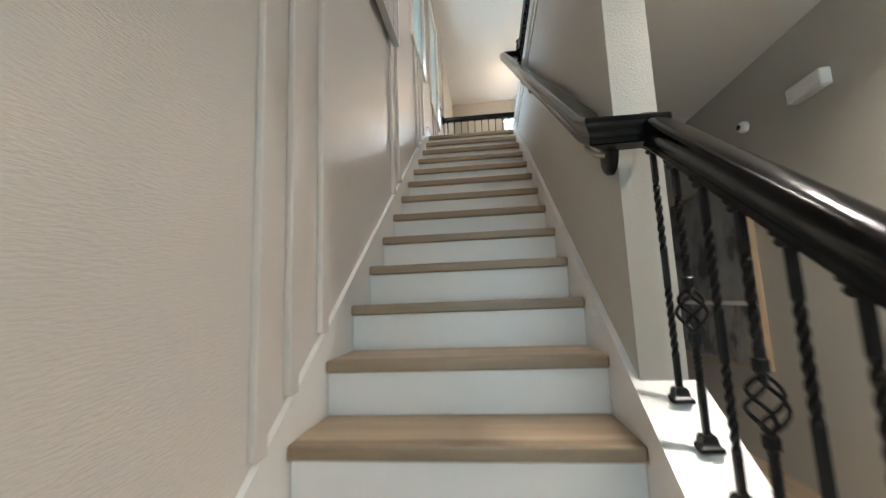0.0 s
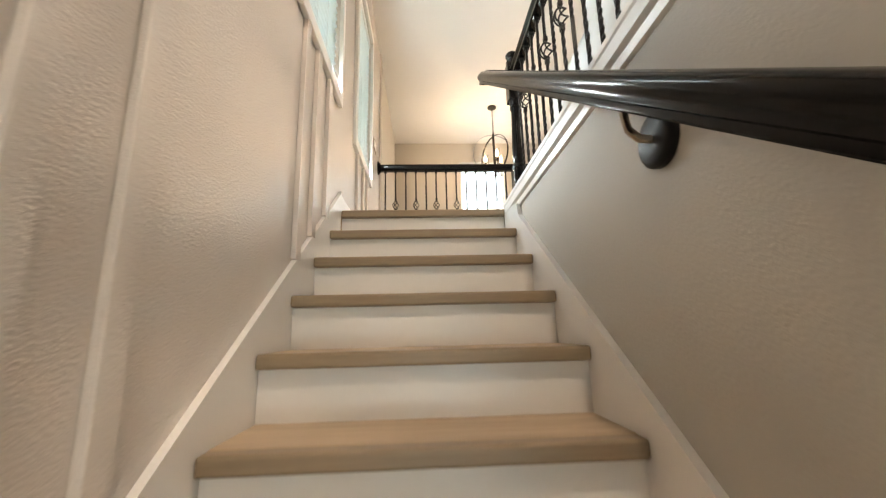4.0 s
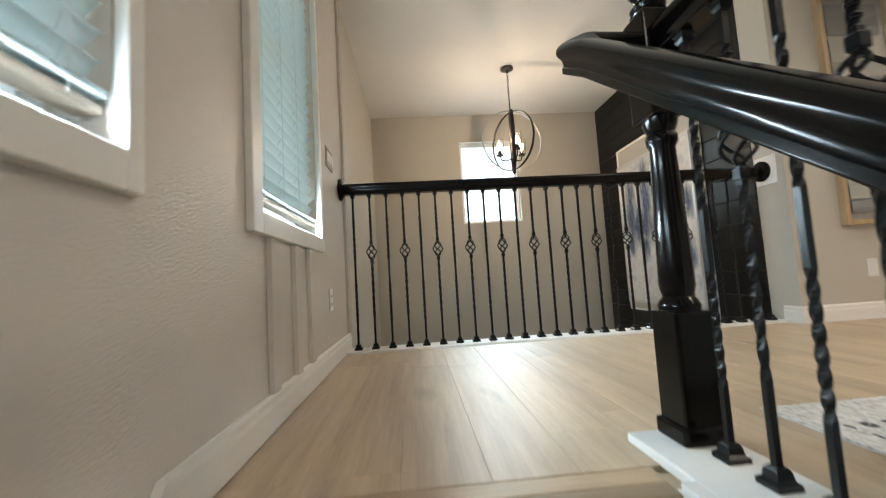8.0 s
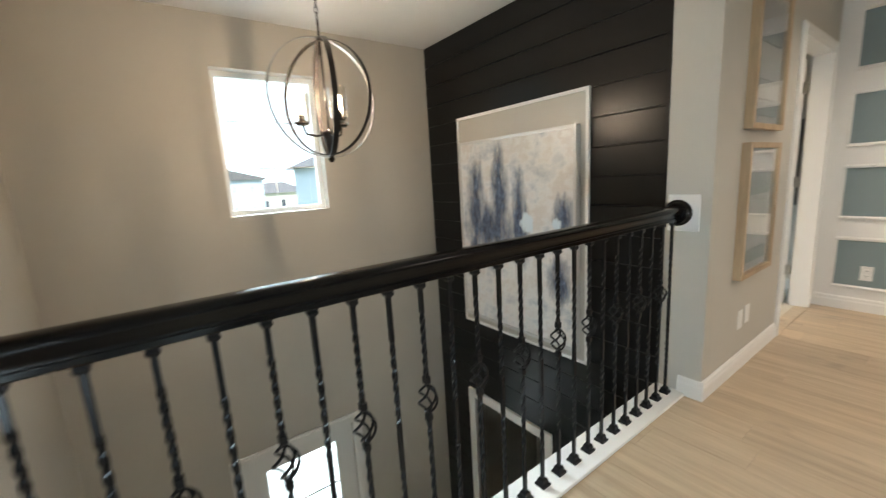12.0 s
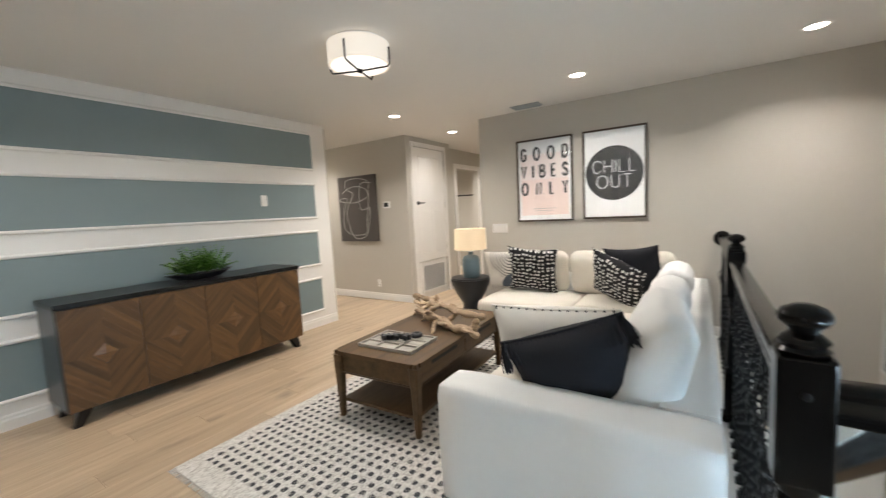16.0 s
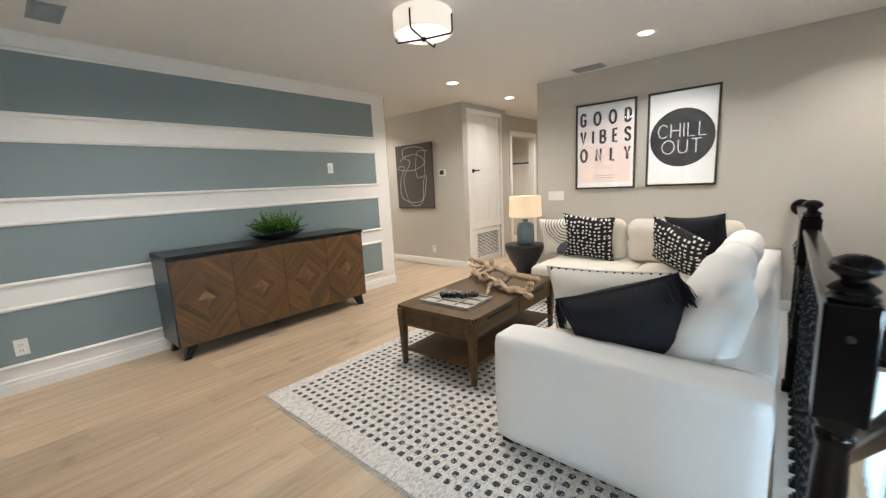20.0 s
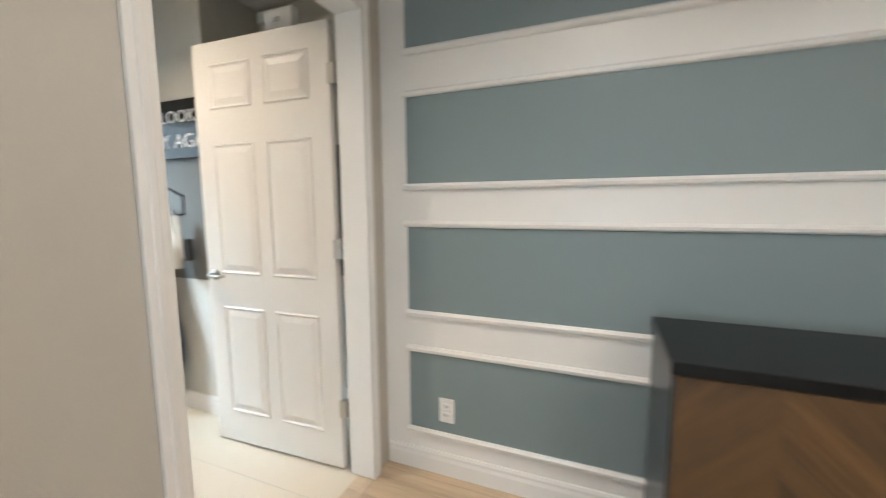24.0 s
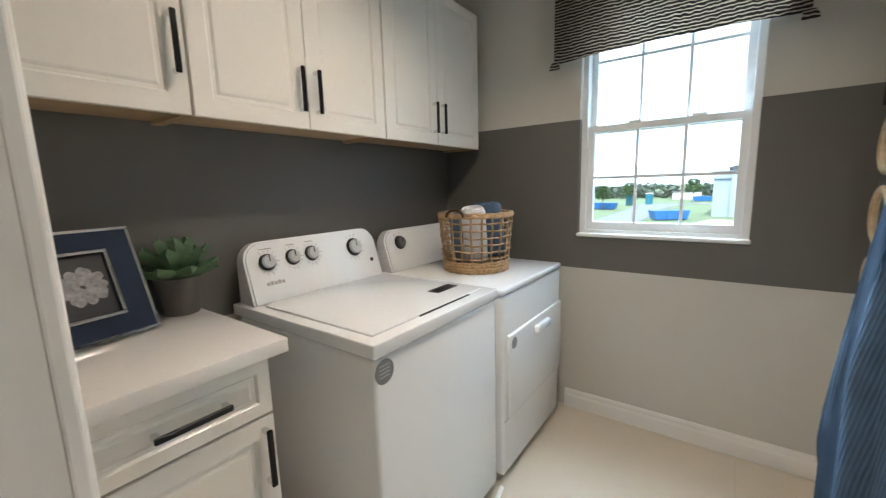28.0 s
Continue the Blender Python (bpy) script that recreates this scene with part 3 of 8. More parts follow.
for i in range(15):
    baluster(rail_l, XG, -1.765 - i * 0.1075, 0.02, 0.935, i % 2 == 0, 0.64)
# wall handrail of the stairs, with the level pieces at both ends
XH = 0.897
zr = lambda y: 0.735 * y + 0.848
rail_s = thing("stair_handrail", "long black moulded handrail on round wall brackets", "handrail", (0, 0, 0), kind="structure")
bm = bmesh.new()
rings = []
for x, y, sx, sy, tall in ((XG - 0.046, 0.172, 0, 1, 1.0), (XH, 0.172, -1, 1, 1.08), (XH, 0.09, -1, 0, 1.22), (XH, -2.96, -1, 0, 1.22), (XH, -3.044, -1, -1, 1.08), (1.08, -3.044, 0, -1, 1.0)):
    rings.append([bm.verts.new((x + a * sx, y + a * sy, zr(y) + h * tall)) for a, h in hand_profile(1.05)])
for p, q in zip(rings, rings[1:]):
    for i in range(len(p)):
        bm.faces.new((p[i], p[(i + 1) % len(p)], q[(i + 1) % len(p)], q[i]))
bm.faces.new(rings[0][::-1]), bm.faces.new(rings[-1])
bmesh.ops.recalc_face_normals(bm, faces=bm.faces)
part("rail", bm, M_BLKLAC, rail_s, "one moulded length, mitred to a level return at each end", smooth=32)
M_NICKEL = paint("brushed_nickel_arm", (0.42, 0.37, 0.30), 0.28, 0.1, 8.0, 0.0, 30, 1.0)
for yb in (-2.93, -1.415):
    zp = 0.729 * yb + 0.722
    br = part("bracket", tube(bmesh.new(), [(0.955, yb, zp), (0.925, yb, zp + 0.003), (0.905, yb, zp + 0.02), (XH + 0.004, yb, zr(yb) - 0.08), (XH, yb, zr(yb) - 0.04)], 0.009, 8), M_NICKEL, rail_s, "brushed nickel arm", smooth=40)
    part("wall_plate", lathe(bmesh.new(), [(0.060, 0), (0.060, 0.012), (0.054, 0.019), (0.046, 0.022), (0.02, 0.023)], 32), M_IRON, br, "thick round black plate", at=pose(0.9715, yb, zp, 0, -90, 0), smooth=40)
# guard along the lowest steps
rail_b = thing("lower_stair_railing", "black railing with basket balusters on a white curb", "railing", (0, 0, 0), kind="structure")
XL = 1.045
part("handrail", sweep(bmesh.new(), hand_profile(1.05), (XL, -3.01, zr(-3.01)), (XL, -4.02, zr(-4.02))), M_BLKLAC, rail_b, smooth=30)
for i in range(9):
    y = -3.026 - i * 0.1065
    z0 = y * 0.7205 + 0.082
    baluster(rail_b, XL, y, z0, zr(y) - 0.045 - z0, i % 2 == 1, round(0.455 * (zr(y) - 0.045 - z0), 3))
newel(rail_b, XL, -4.08, LOW).scale = (1, 1, 1.03)

# ---- windows with blinds ----


def blind_mat(name):
    m, nt, b = make(name)
    b.inputs["Base Color"].default_value = (0.90, 0.91, 0.91, 1)
    b.inputs["Roughness"].default_value = 0.45
    tr = nt.nodes.new("ShaderNodeBsdfTranslucent")
    tr.inputs[0].default_value = (0.84, 0.97, 1.0, 1)
    mx = nt.nodes.new("ShaderNodeMixShader")
    mx.inputs[0].default_value = 0.48
    nt.links.new(b.outputs[0], mx.inputs[1])
    nt.links.new(tr.outputs[0], mx.inputs[2])
    nt.links.new(mx.outputs[0], nt.nodes["Material Output"].inputs[0])
    return m


M_BLIND = blind_mat("white_blind_slat")
M_RAILTAN = paint("tan_bottom_rail", (0.46, 0.39, 0.32), 0.4, 0.05)


def stair_window(number, w):
    y0, y1, z0, z1 = w
    win = thing("window_%d" % number, "double-hung window with half-closed white slatted blinds", "window", (0, 0, 0), kind="structure")
    c = 0.068
    # flat casing proud of the wall
    for name, a in (("casing", (0.001, y0 - c, z0 - c, 0.026, y0, z1 + c)), ("casing", (0.001, y1, z0 - c, 0.026, y1 + c * 0.6, z1 + c)), ("casing", (0.001, y0, z0 - c, 0.026, y1, z0)), ("casing", (0.001, y0, z1, 0.026, y1, z1 + c))):
        part(name, bx(*a, bevel=0.003, seg=1), M_TRIM, win)
    # frame and glass
    f = part("window_frame", wall_boxes(bmesh.new(), "x", -0.15, -0.10, y0, y1, z0, z1, [(y0 + 0.045, y1 - 0.045, z0 + 0.045, (z0 + z1) / 2 - 0.02), (y0 + 0.045, y1 - 0.045, (z0 + z1) / 2 + 0.02, z1 - 0.045)]), M_VINYL, win)
    g = part("pane", bx(-0.130, y0 + 0.04, z0 + 0.04, -0.126, y1 - 0.04, z1 - 0.04), M_GLASS, f)
    g.visible_shadow = False
    # blinds
    bl = part("head_rail", bx(-0.075, y0 + 0.006, z1 - 0.06, -0.003, y1 - 0.006, z1 - 0.002, bevel=0.004), M_VINYL, win)
    n = 30
    pitch = 0.0495
    bm = bmesh.new()
    r = radians(52)
    dx, dz = 0.0285 * math.cos(r), 0.0285 * math.sin(r)
    th = 0.0028
    crown = [(k / 3, 0.0055 * (1 - (k / 3) ** 2)) for k in range(-3, 4)]
    under = [(u * dx - c * math.sin(r), u * dz + c * math.cos(r)) for u, c in crown]
    prism(bm, under + [(a, b + th) for a, b in under[::-1]], "y", y0 + 0.004, y1 - 0.004)
    me = mesh_of("slat", bm, M_BLIND, 40)
    z = z1 - 0.09
    while z > z0 + 0.115:
        share("slat", me, win, pose(-0.031, 0, z))
        z -= pitch
    for i in range(3):
        share("slat", me, win, pose(-0.031, 0, z0 + 0.072 + i * 0.005, 0, 38, 0))
    part("bottom_rail", bx(-0.054, y0 + 0.004, z0 + 0.052, -0.008, y1 - 0.004, z0 + 0.068, bevel=0.004), M_RAILTAN, win)
    # each ladder: a cord down both edges of the slats and a rung under every slat
    for t in (0.14, 0.40, 0.66, 0.90):
        y = y0 + (y1 - y0) * t
        bm = tube(bmesh.new(), [(-0.0065, y, z0 + 0.06), (-0.0065, y, z1 - 0.06)], 0.0011, 4)
        tube(bm, [(-0.0565, y + 0.004, z0 + 0.06), (-0.0565, y + 0.004, z1 - 0.06)], 0.0011, 4)
        z = z1 - 0.09
        while z > z0 + 0.115:
            tube(bm, [(-0.031 + dx, y, z + dz - 0.004), (-0.031 - dx, y + 0.018, z - dz - 0.003)], 0.0009, 4)
            z -= pitch
        part("ladder_cord", bm, M_VINYL, win)
    part("sill", bx(-0.10, y0, z0 - 0.001, 0.0, y1, z0 + 0.012, bevel=0.003), M_TRIM, win)
    return win


stair_window(1, W1)
stair_window(2, W2)

# battens on the white stair wall
for y, z0, z1 in ((-0.70, -0.70 * 0.72 + 0.09, 0.595), (-0.52, -0.52 * 0.72 + 0.09, 0.595), (-0.31, -0.31 * 0.72 + 0.09, 0.595), (0.555, 0.11, 0.595), (0.805, 0.11, 0.595), (1.01, 0.11, 0.595),
                  (-1.69, -1.69 * 0.72 + 0.09, CEIL), (-1.51, -1.51 * 0.72 + 0.09, CEIL), (-3.165, -3.165 * 0.72 + 0.09, CEIL), (-3.005, -3.005 * 0.72 + 0.09, CEIL), (-2.79, -2.79 * 0.72 + 0.09, CEIL), (1.97, 0.11, CEIL)):
    if y < -2.6:
        z1 = min(z1, -0.42) if y < YV else z1
    structure("batten", bx(0.001, y - 0.027, z0, 0.021, y + 0.027, z1, bevel=0.002, seg=1), M_WALLW, "white vertical batten on the stair wall", "trim")

# ---- laundry room shell ----
XLW, YLW, XRW = 3.30, 3.95, 5.33
B0, B1 = 0.857, 1.672
M_LWALL = paint("laundry_wall_paint", (0.58, 0.56, 0.51), 0.55, 0.02, 0.8, 0.2, 140)
M_LBAND = paint("dark_grey_band_paint", (0.135, 0.130, 0.118), 0.5, 0.03, 0.8, 0.2, 140)
M_TILE = paint("cream_vinyl_floor", (0.61, 0.54, 0.44), 0.3, 0.03, 2.0, 0.06, 50, 0.0, 0.2)
for tag, z0, z1, mt in (("low", 0.0, B0, M_LWALL), ("band", B0, B1, M_LBAND), ("top", B1, CEIL, M_LWALL)):
    word = "dark grey painted band" if tag == "band" else "light greige paint"
    structure("wall_laundry_west_" + tag, bx(XLW - 0.12, 1.799, z0, XLW, YLW, z1), mt, "laundry wall behind the machines, " + word, "wall")
    hole = [(LWIN[0], LWIN[1], max(z0, LWIN[2]), min(z1, LWIN[3]))] if z1 > LWIN[2] else []
    structure("wall_laundry_north_" + tag, wall_boxes(bmesh.new(), "y", YLW, YLW + 0.16, XLW - 0.12, XRW + 0.12, z0, z1, hole), mt, "laundry window wall, " + word, "wall")
    structure("wall_laundry_east_" + tag, bx(XRW, 2.81, z0, XRW + 0.12, YLW, z1), mt, "laundry wall with hooks, " + word, "wall")
    structure("wall_alcove_north_" + tag, bx(XRW + 0.121, 2.81, z0, 5.86, 2.93, z1), mt, "side of the alcove behind the door, " + word, "wall")
    structure("wall_alcove_east_" + tag, bx(5.74, 1.799, z0, 5.86, 2.809, z1), mt, "back of the alcove behind the door, " + word, "wall")
structure("floor_laundry", bx(XLW, 1.685, -0.3, 5.74, YLW, -0.002), M_TILE, "smooth cream vinyl tile floor", "floor")
structure("floor_threshold", bx(4.337, 1.66, -0.012, 5.181, 1.70, 0.004, bevel=0.002), M_PLANK, "oak threshold strip", "floor")
baseboard((XRW, YLW, 0), (XRW, 2.81, 0))
baseboard((5.74, 2.81, 0), (5.74, 1.80, 0))
baseboard((4.14, YLW, 0), (XRW, YLW, 0))
structure("floor_joint", bx(4.974, 1.80, -0.0018, 4.977, 3.90, -0.0010), M_GREIGE, "faint seam in the vinyl floor", "floor")

# ---- doors ----
M_DOOR = paint("white_moulded_door", (0.80, 0.78, 0.75), 0.34, 0.012, 2.0, 0.05, 90)
M_NICKEL = paint("brushed_nickel", (0.55, 0.53, 0.50), 0.28, 0.06, 6.0, 0.0, 60, 1.0)
M_DARK = paint("dark_gap", (0.02, 0.02, 0.02), 0.8, 0.1)


def casing(name, axis, plane, side, u0, u1, top, floor_z=0.0, w=0.085):
    """Moulded casing round an opening: two legs and a head, proud of the wall by side * 0.018."""
    a, b = sorted((plane, plane + side * 0.018))
    legs = []
    for p0, p1, z0, z1 in ((u0 - w, u0, floor_z, top + w), (u1, u1 + w, floor_z, top + w), (u0, u1, top, top + w)):
        bm = bmesh.new()
        if axis == "y":
            box(bm, p0, a, z0, p1, b, z1, 0.004, 2)
            inner = (p0 + 0.02, p1 - 0.02) if p1 - p0 < 0.2 else (p0, p1)
            zz = (z0, z1 - 0.02) if p1 - p0 < 0.2 else (z0 + 0.02, z1 - 0.02)
            c, d = (a - 0.006, a + 0.004) if side < 0 else (b - 0.004, b + 0.006)
            box(bm, inner[0], c, zz[0], inner[1], d, zz[1], 0.003, 1)
        else:
            box(bm, a, p0, z0, b, p1, z1, 0.004, 2)
            inner = (p0 + 0.02, p1 - 0.02) if p1 - p0 < 0.2 else (p0, p1)
            zz = (z0, z1 - 0.02) if p1 - p0 < 0.2 else (z0 + 0.02, z1 - 0.02)
            c, d = (a - 0.006, a + 0.004) if side < 0 else (b - 0.004, b + 0.006)
            box(bm, c, inner[0], zz[0], d, inner[1], zz[1], 0.003, 1)
        structure(name, bm, M_TRIM, "white moulded door casing", "trim")


def six_panel(parent, w, h, t=0.035, rows=((0.10, 0.42), (0.47, 0.83), (0.87, 0.965))):
    """A moulded six-panel leaf in the xz plane, from x = 0 to w."""
    body = part("leaf", bx(0, -t / 2, 0.0, w, t / 2, h, bevel=0.002, seg=1), M_DOOR, parent)
    for r0, r1 in rows:
        for c0, c1 in ((0.13, 0.455), (0.545, 0.87)):
            for s in (-1, 1):
                x0, x1, z0, z1 = c0 * w, c1 * w, r0 * h, r1 * h
                bm = bmesh.new()
                y = s * t / 2
                ring = lambda i, d: [bm.verts.new((x, y + s * d, z)) for x, z in ((x0 + i, z0 + i), (x1 - i, z0 + i), (x1 - i, z1 - i), (x0 + i, z1 - i))]
                rs = [ring(0.0, 0.0005), ring(0.008, 0.006), ring(0.018, -0.001), ring(0.026, 0.001), ring(0.05, 0.006)]
                for a, b in zip(rs, rs[1:]):
                    for k in range(4):
                        bm.faces.new((a[k], a[(k + 1) % 4], b[(k + 1) % 4], b[k]))
                bm.faces.new(rs[-1])
                bmesh.ops.recalc_face_normals(bm, faces=bm.faces)
                part("door_panel", bm, M_DOOR, body)
    return body


def lever(parent, x, z, t, turn, mt):
    for s in (-1, 1):
        ros = part("door_handle", lathe(bmesh.new(), [(0.031, 0), (0.031, 0.006), (0.026, 0.012), (0.012, 0.016), (0.011, 0.05)], 24), mt, parent, at=pose(x, s * t / 2, z, -90 * s, 0, 0), smooth=35)
        tube_pts = [(0, 0, 0.042), (turn * 0.03, 0, 0.052), (turn * 0.075, 0.0, 0.055), (turn * 0.11, -0.006 * s, 0.046)]
        part("lever", tube(bmesh.new(), tube_pts, [0.010, 0.0095, 0.0085, 0.0075], 10), mt, ros, smooth=50)


casing("door_casing", "y", YA, -1, 4.330, 5.185, 2.135, 0.0, 0.06)
casing("door_casing_inner", "y", YA + 0.117, 1, 4.329, 5.225, 2.135, 0.0, 0.05)
structure("door_jamb_west", bx(4.312, 1.664, 0, 4.3345, 1.796, 2.135), M_TRIM, "white door jamb", "trim")
structure("door_jamb_east", bx(5.1815, 1.664, 0, 5.204, 1.796, 2.135), M_TRIM, "white door jamb", "trim")
structure("door_jamb_head", bx(4.335, 1.664, 2.115, 5.181, 1.796, 2.135), M_TRIM, "white door jamb", "trim")
structure("door_stop", bx(4.332, 1.715, 0, 4.339, 1.760, 2.115), M_TRIM, "white door stop", "trim")
ldoor = thing("laundry_door", "white six-panel door standing wide open into the laundry", "door", (5.198, 1.838, 0.012), 92.0)
body = six_panel(ldoor, 0.82, 2.095, 0.035, ((0.083, 0.365), (0.448, 0.765), (0.845, 0.95)))
lever(ldoor, 0.76, 0.93, 0.035, -1, M_NICKEL)
for z in (0.31, 1.09, 1.87):
    part("hinge", bx(-0.030, -0.010, z - 0.045, 0.012, 0.020, z + 0.045, bevel=0.003), M_NICKEL, ldoor, "brushed nickel hinge")

# air closet door above a return grille
casing("closet_casing", "x", 4.97, -1, -4.50, -3.66, 2.40, 0.0, 0.07)
structure("closet_panel", bx(4.985, -4.50, 0.0, 5.02, -3.66, 0.585), M_TRIM, "white panel below the closet door", "trim")
cd = thing("air_closet_door", "white panelled closet door set above a return grille", "door", (4.985, -4.497, 0.60), 90.0)
six_panel(cd, 0.835, 1.795, 0.035, ((0.06, 0.46), (0.53, 0.93)))
lever(cd, 0.765, 0.93, 0.035, -1, M_IRON)
for z in (0.2, 0.9, 1.6):
    part("hinge", bx(-0.012, -0.0, z - 0.045, 0.012, 0.026, z + 0.045, bevel=0.003), M_NICKEL, cd, "brushed nickel hinge")
gr = thing("return_grille", "white louvred return air grille under the closet door", "grille", (4.985, -4.08, 0.08))
part("frame", wall_boxes(bmesh.new(), "x", -0.022, 0.0, -0.36, 0.33, 0.0, 0.47, [(-0.325, 0.295, 0.035, 0.435)]), M_TRIM, gr)
# thin dark sheet paints the shade seen between the louvres
part("backing", bx(-0.003, -0.325, 0.035, -0.001, 0.295, 0.435), M_DARK, gr, "dark sheet standing in for shade behind the louvres")
lv = mesh_of("louvre", prism(bmesh.new(), [(-0.018, 0.0), (-0.004, 0.008), (-0.004, 0.010), (-0.018, 0.002)], "y", -0.32, 0.29), M_TRIM)
for k in range(16):
    share("louvre", lv, gr, pose(0.0, 0, 0.042 + k * 0.0245))

# doorway at the end of the hall and the room past it
casing("hall_casing", "x", 5.2, -1, -6.17, -5.29, 2.19)
rod = thing("closet_rod", "dark closet rod across the end of a bare room", "closet rod", (0, 0, 1.735))
part("rod", tube(bmesh.new(), [(5.36, -6.95, 0), (7.09, -6.95, 0)], 0.016, 10), M_IRON, rod)
for x in (5.33, 7.08):
    part("socket", bx(x - 0.012, -6.98, -0.03, x + 0.012, -6.92, 0.03, bevel=0.004), M_IRON, rod)

# front door
casing("front_casing", "y", YF, -1, FDOOR[0], FDOOR[1], FDOOR[3], LOW, 0.09)
fd = thing("front_door", "white front door with a tall glass light", "door", (FDOOR[0], YF + 0.05, LOW + 0.01))
fw, fh = FDOOR[1] - FDOOR[0], FDOOR[3] - LOW - 0.012
part("leaf", wall_boxes(bmesh.new(), "y", -0.022, 0.022, 0.0, fw, 0.0, fh, [(0.17, fw - 0.17, 0.75, fh - 0.14)]), M_DOOR, fd)
g = part("glass", bx(0.16, -0.004, 0.74, fw - 0.16, 0.004, fh - 0.13), M_GLASS, fd)
g.visible_shadow = False
part("muntin", bx(0.17, -0.012, 1.42, fw - 0.17, 0.012, 1.44), M_DOOR, fd)
part("door_panel", bx(0.19, -0.03, 0.18, fw - 0.19, 0.03, 0.62, bevel=0.008), M_DOOR, fd)

# unseen glass door, added behind the stairs as an opening for daylight
sdr = thing("window_5", "unseen white glass door, added to let daylight up the stairs", "window", (0, 0, 0), kind="structure")
x0, x1, z0, z1 = ADDED_DOOR
xm = (x0 + x1) / 2
fr = part("window_frame", wall_boxes(bmesh.new(), "y", -9.10, -9.02, x0, x1, z0, z1, [(x0 + 0.05, xm - 0.03, z0 + 0.05, z1 - 0.05), (xm + 0.03, x1 - 0.05, z0 + 0.05, z1 - 0.05)]), M_VINYL, sdr)
for a, b in ((x0 + 0.045, xm - 0.025), (xm + 0.025, x1 - 0.045)):
    g = part("pane", bx(a, -9.063, z0 + 0.045, b, -9.057, z1 - 0.045), M_GLASS, fr)
    g.visible_shadow = False

# foyer window
fwn = thing("window_3", "small foyer window with white grid, set deep in the wall", "window", (0, 0, 0), kind="structure")
x0, x1, z0, z1 = FWIN
fr = part("window_frame", wall_boxes(bmesh.new(), "y", YF + 0.09, YF + 0.14, x0, x1, z0, z1, [(x0 + 0.04, x1 - 0.04, z0 + 0.04, z1 - 0.04)]), M_VINYL, fwn)
g = part("pane", bx(x0 + 0.035, YF + 0.113, z0 + 0.035, x1 - 0.035, YF + 0.117, z1 - 0.035), M_GLASS, fr)
g.visible_shadow = False
for k in (1, 2):
    part("muntin", bx(x0 + 0.04, YF + 0.105, z0 + (z1 - z0) * k / 3 - 0.004, x1 - 0.04, YF + 0.112, z0 + (z1 - z0) * k / 3 + 0.004), M_VINYL, fr)
part("muntin", bx((x0 + x1) / 2 - 0.003, YF + 0.105, z0 + 0.04, (x0 + x1) / 2 + 0.003, YF + 0.112, z1 - 0.04), M_VINYL, fr)

# laundry window: two sashes with a grid of six lights each
lw = thing("window_4", "white double-hung laundry window with a grid of lights", "window", (0, 0, 0), kind="structure")
x0, x1, z0, z1 = LWIN
zm = 1.615
fr = part("window_frame", wall_boxes(bmesh.new(), "y", YLW + 0.035, YLW + 0.14, x0, x1, z0, z1, [(x0 + 0.03, x1 - 0.03, z0 + 0.03, z1 - 0.03)]), M_VINYL, lw)
part("sill", bx(x0 - 0.005, YLW - 0.010, z0 - 0.007, x1 + 0.005, YLW + 0.05, z0 + 0.012, bevel=0.004), M_TRIM, lw)
for name, a, b, y in (("lower_sash", z0 + 0.03, zm + 0.018, YLW + 0.05), ("upper_sash", zm - 0.018, z1 - 0.03, YLW + 0.095)):
    m = 0.032
    sa = part(name, wall_boxes(bmesh.new(), "y", y, y + 0.035, x0 + 0.031, x1 - 0.031, a, b, [(x0 + 0.031 + m, x1 - 0.031 - m, a + m + 0.01, b - m)]), M_VINYL, lw)
    g = part("pane", bx(x0 + 0.055, y + 0.015, a + 0.03, x1 - 0.055, y + 0.019, b - 0.02), M_GLASS, sa)
    g.visible_shadow = False
    ix0, ix1, iz0, iz1 = x0 + 0.063, x1 - 0.063, a + m + 0.01, b - m
    for k in (1, 2):
        xx = ix0 + (ix1 - ix0) * k / 3
        part("muntin", bx(xx - 0.007, y + 0.006, iz0, xx + 0.007, y + 0.013, iz1), M_VINYL, sa)
    zz = (iz0 + iz1) / 2
    part("muntin", bx(ix0, y + 0.005, zz - 0.007, ix1, y + 0.0125, zz + 0.007), M_VINYL, sa)
for xx in (4.42, 4.70):
    part("latch", bx(xx, YLW + 0.046, zm + 0.018, xx + 0.06, YLW + 0.07, zm + 0.03, bevel=0.003), M_VINYL, lw)

# ---- ceiling fixtures ----
M_BULB = glow("warm_lit_bulb", (1.0, 0.78, 0.52), 14.0)
M_DISC = glow("lit_downlight", (1.0, 0.90, 0.76), 8.0)
M_SHADE = glow("lit_fabric_shade", (1.0, 0.88, 0.72), 0.30, (0.66, 0.62, 0.55))
M_DIFF = glow("lit_diffuser", (1.0, 0.92, 0.80), 0.5)


def downlight(x, y, z=CEIL, watts=7.6, color=WARM):
    d = thing("recessed_downlight", "round white recessed downlight, switched on", "ceiling light", (x, y, z), group="recessed downlights")
    part("trim_ring", lathe(bmesh.new(), [(0.058, 0.0), (0.060, -0.004), (0.078, -0.006), (0.086, -0.003), (0.087, 0.0)], 32), M_TRIM, d, smooth=40)
    part("lens", lathe(bmesh.new(), [(0.001, -0.0035), (0.058, -0.0035), (0.058, -0.001)], 32), M_DISC, d, "glowing lens")
    disc_lamp("downlight_lamp", (x, y, z - 0.012), 0.11, watts, color, 135)
    return d


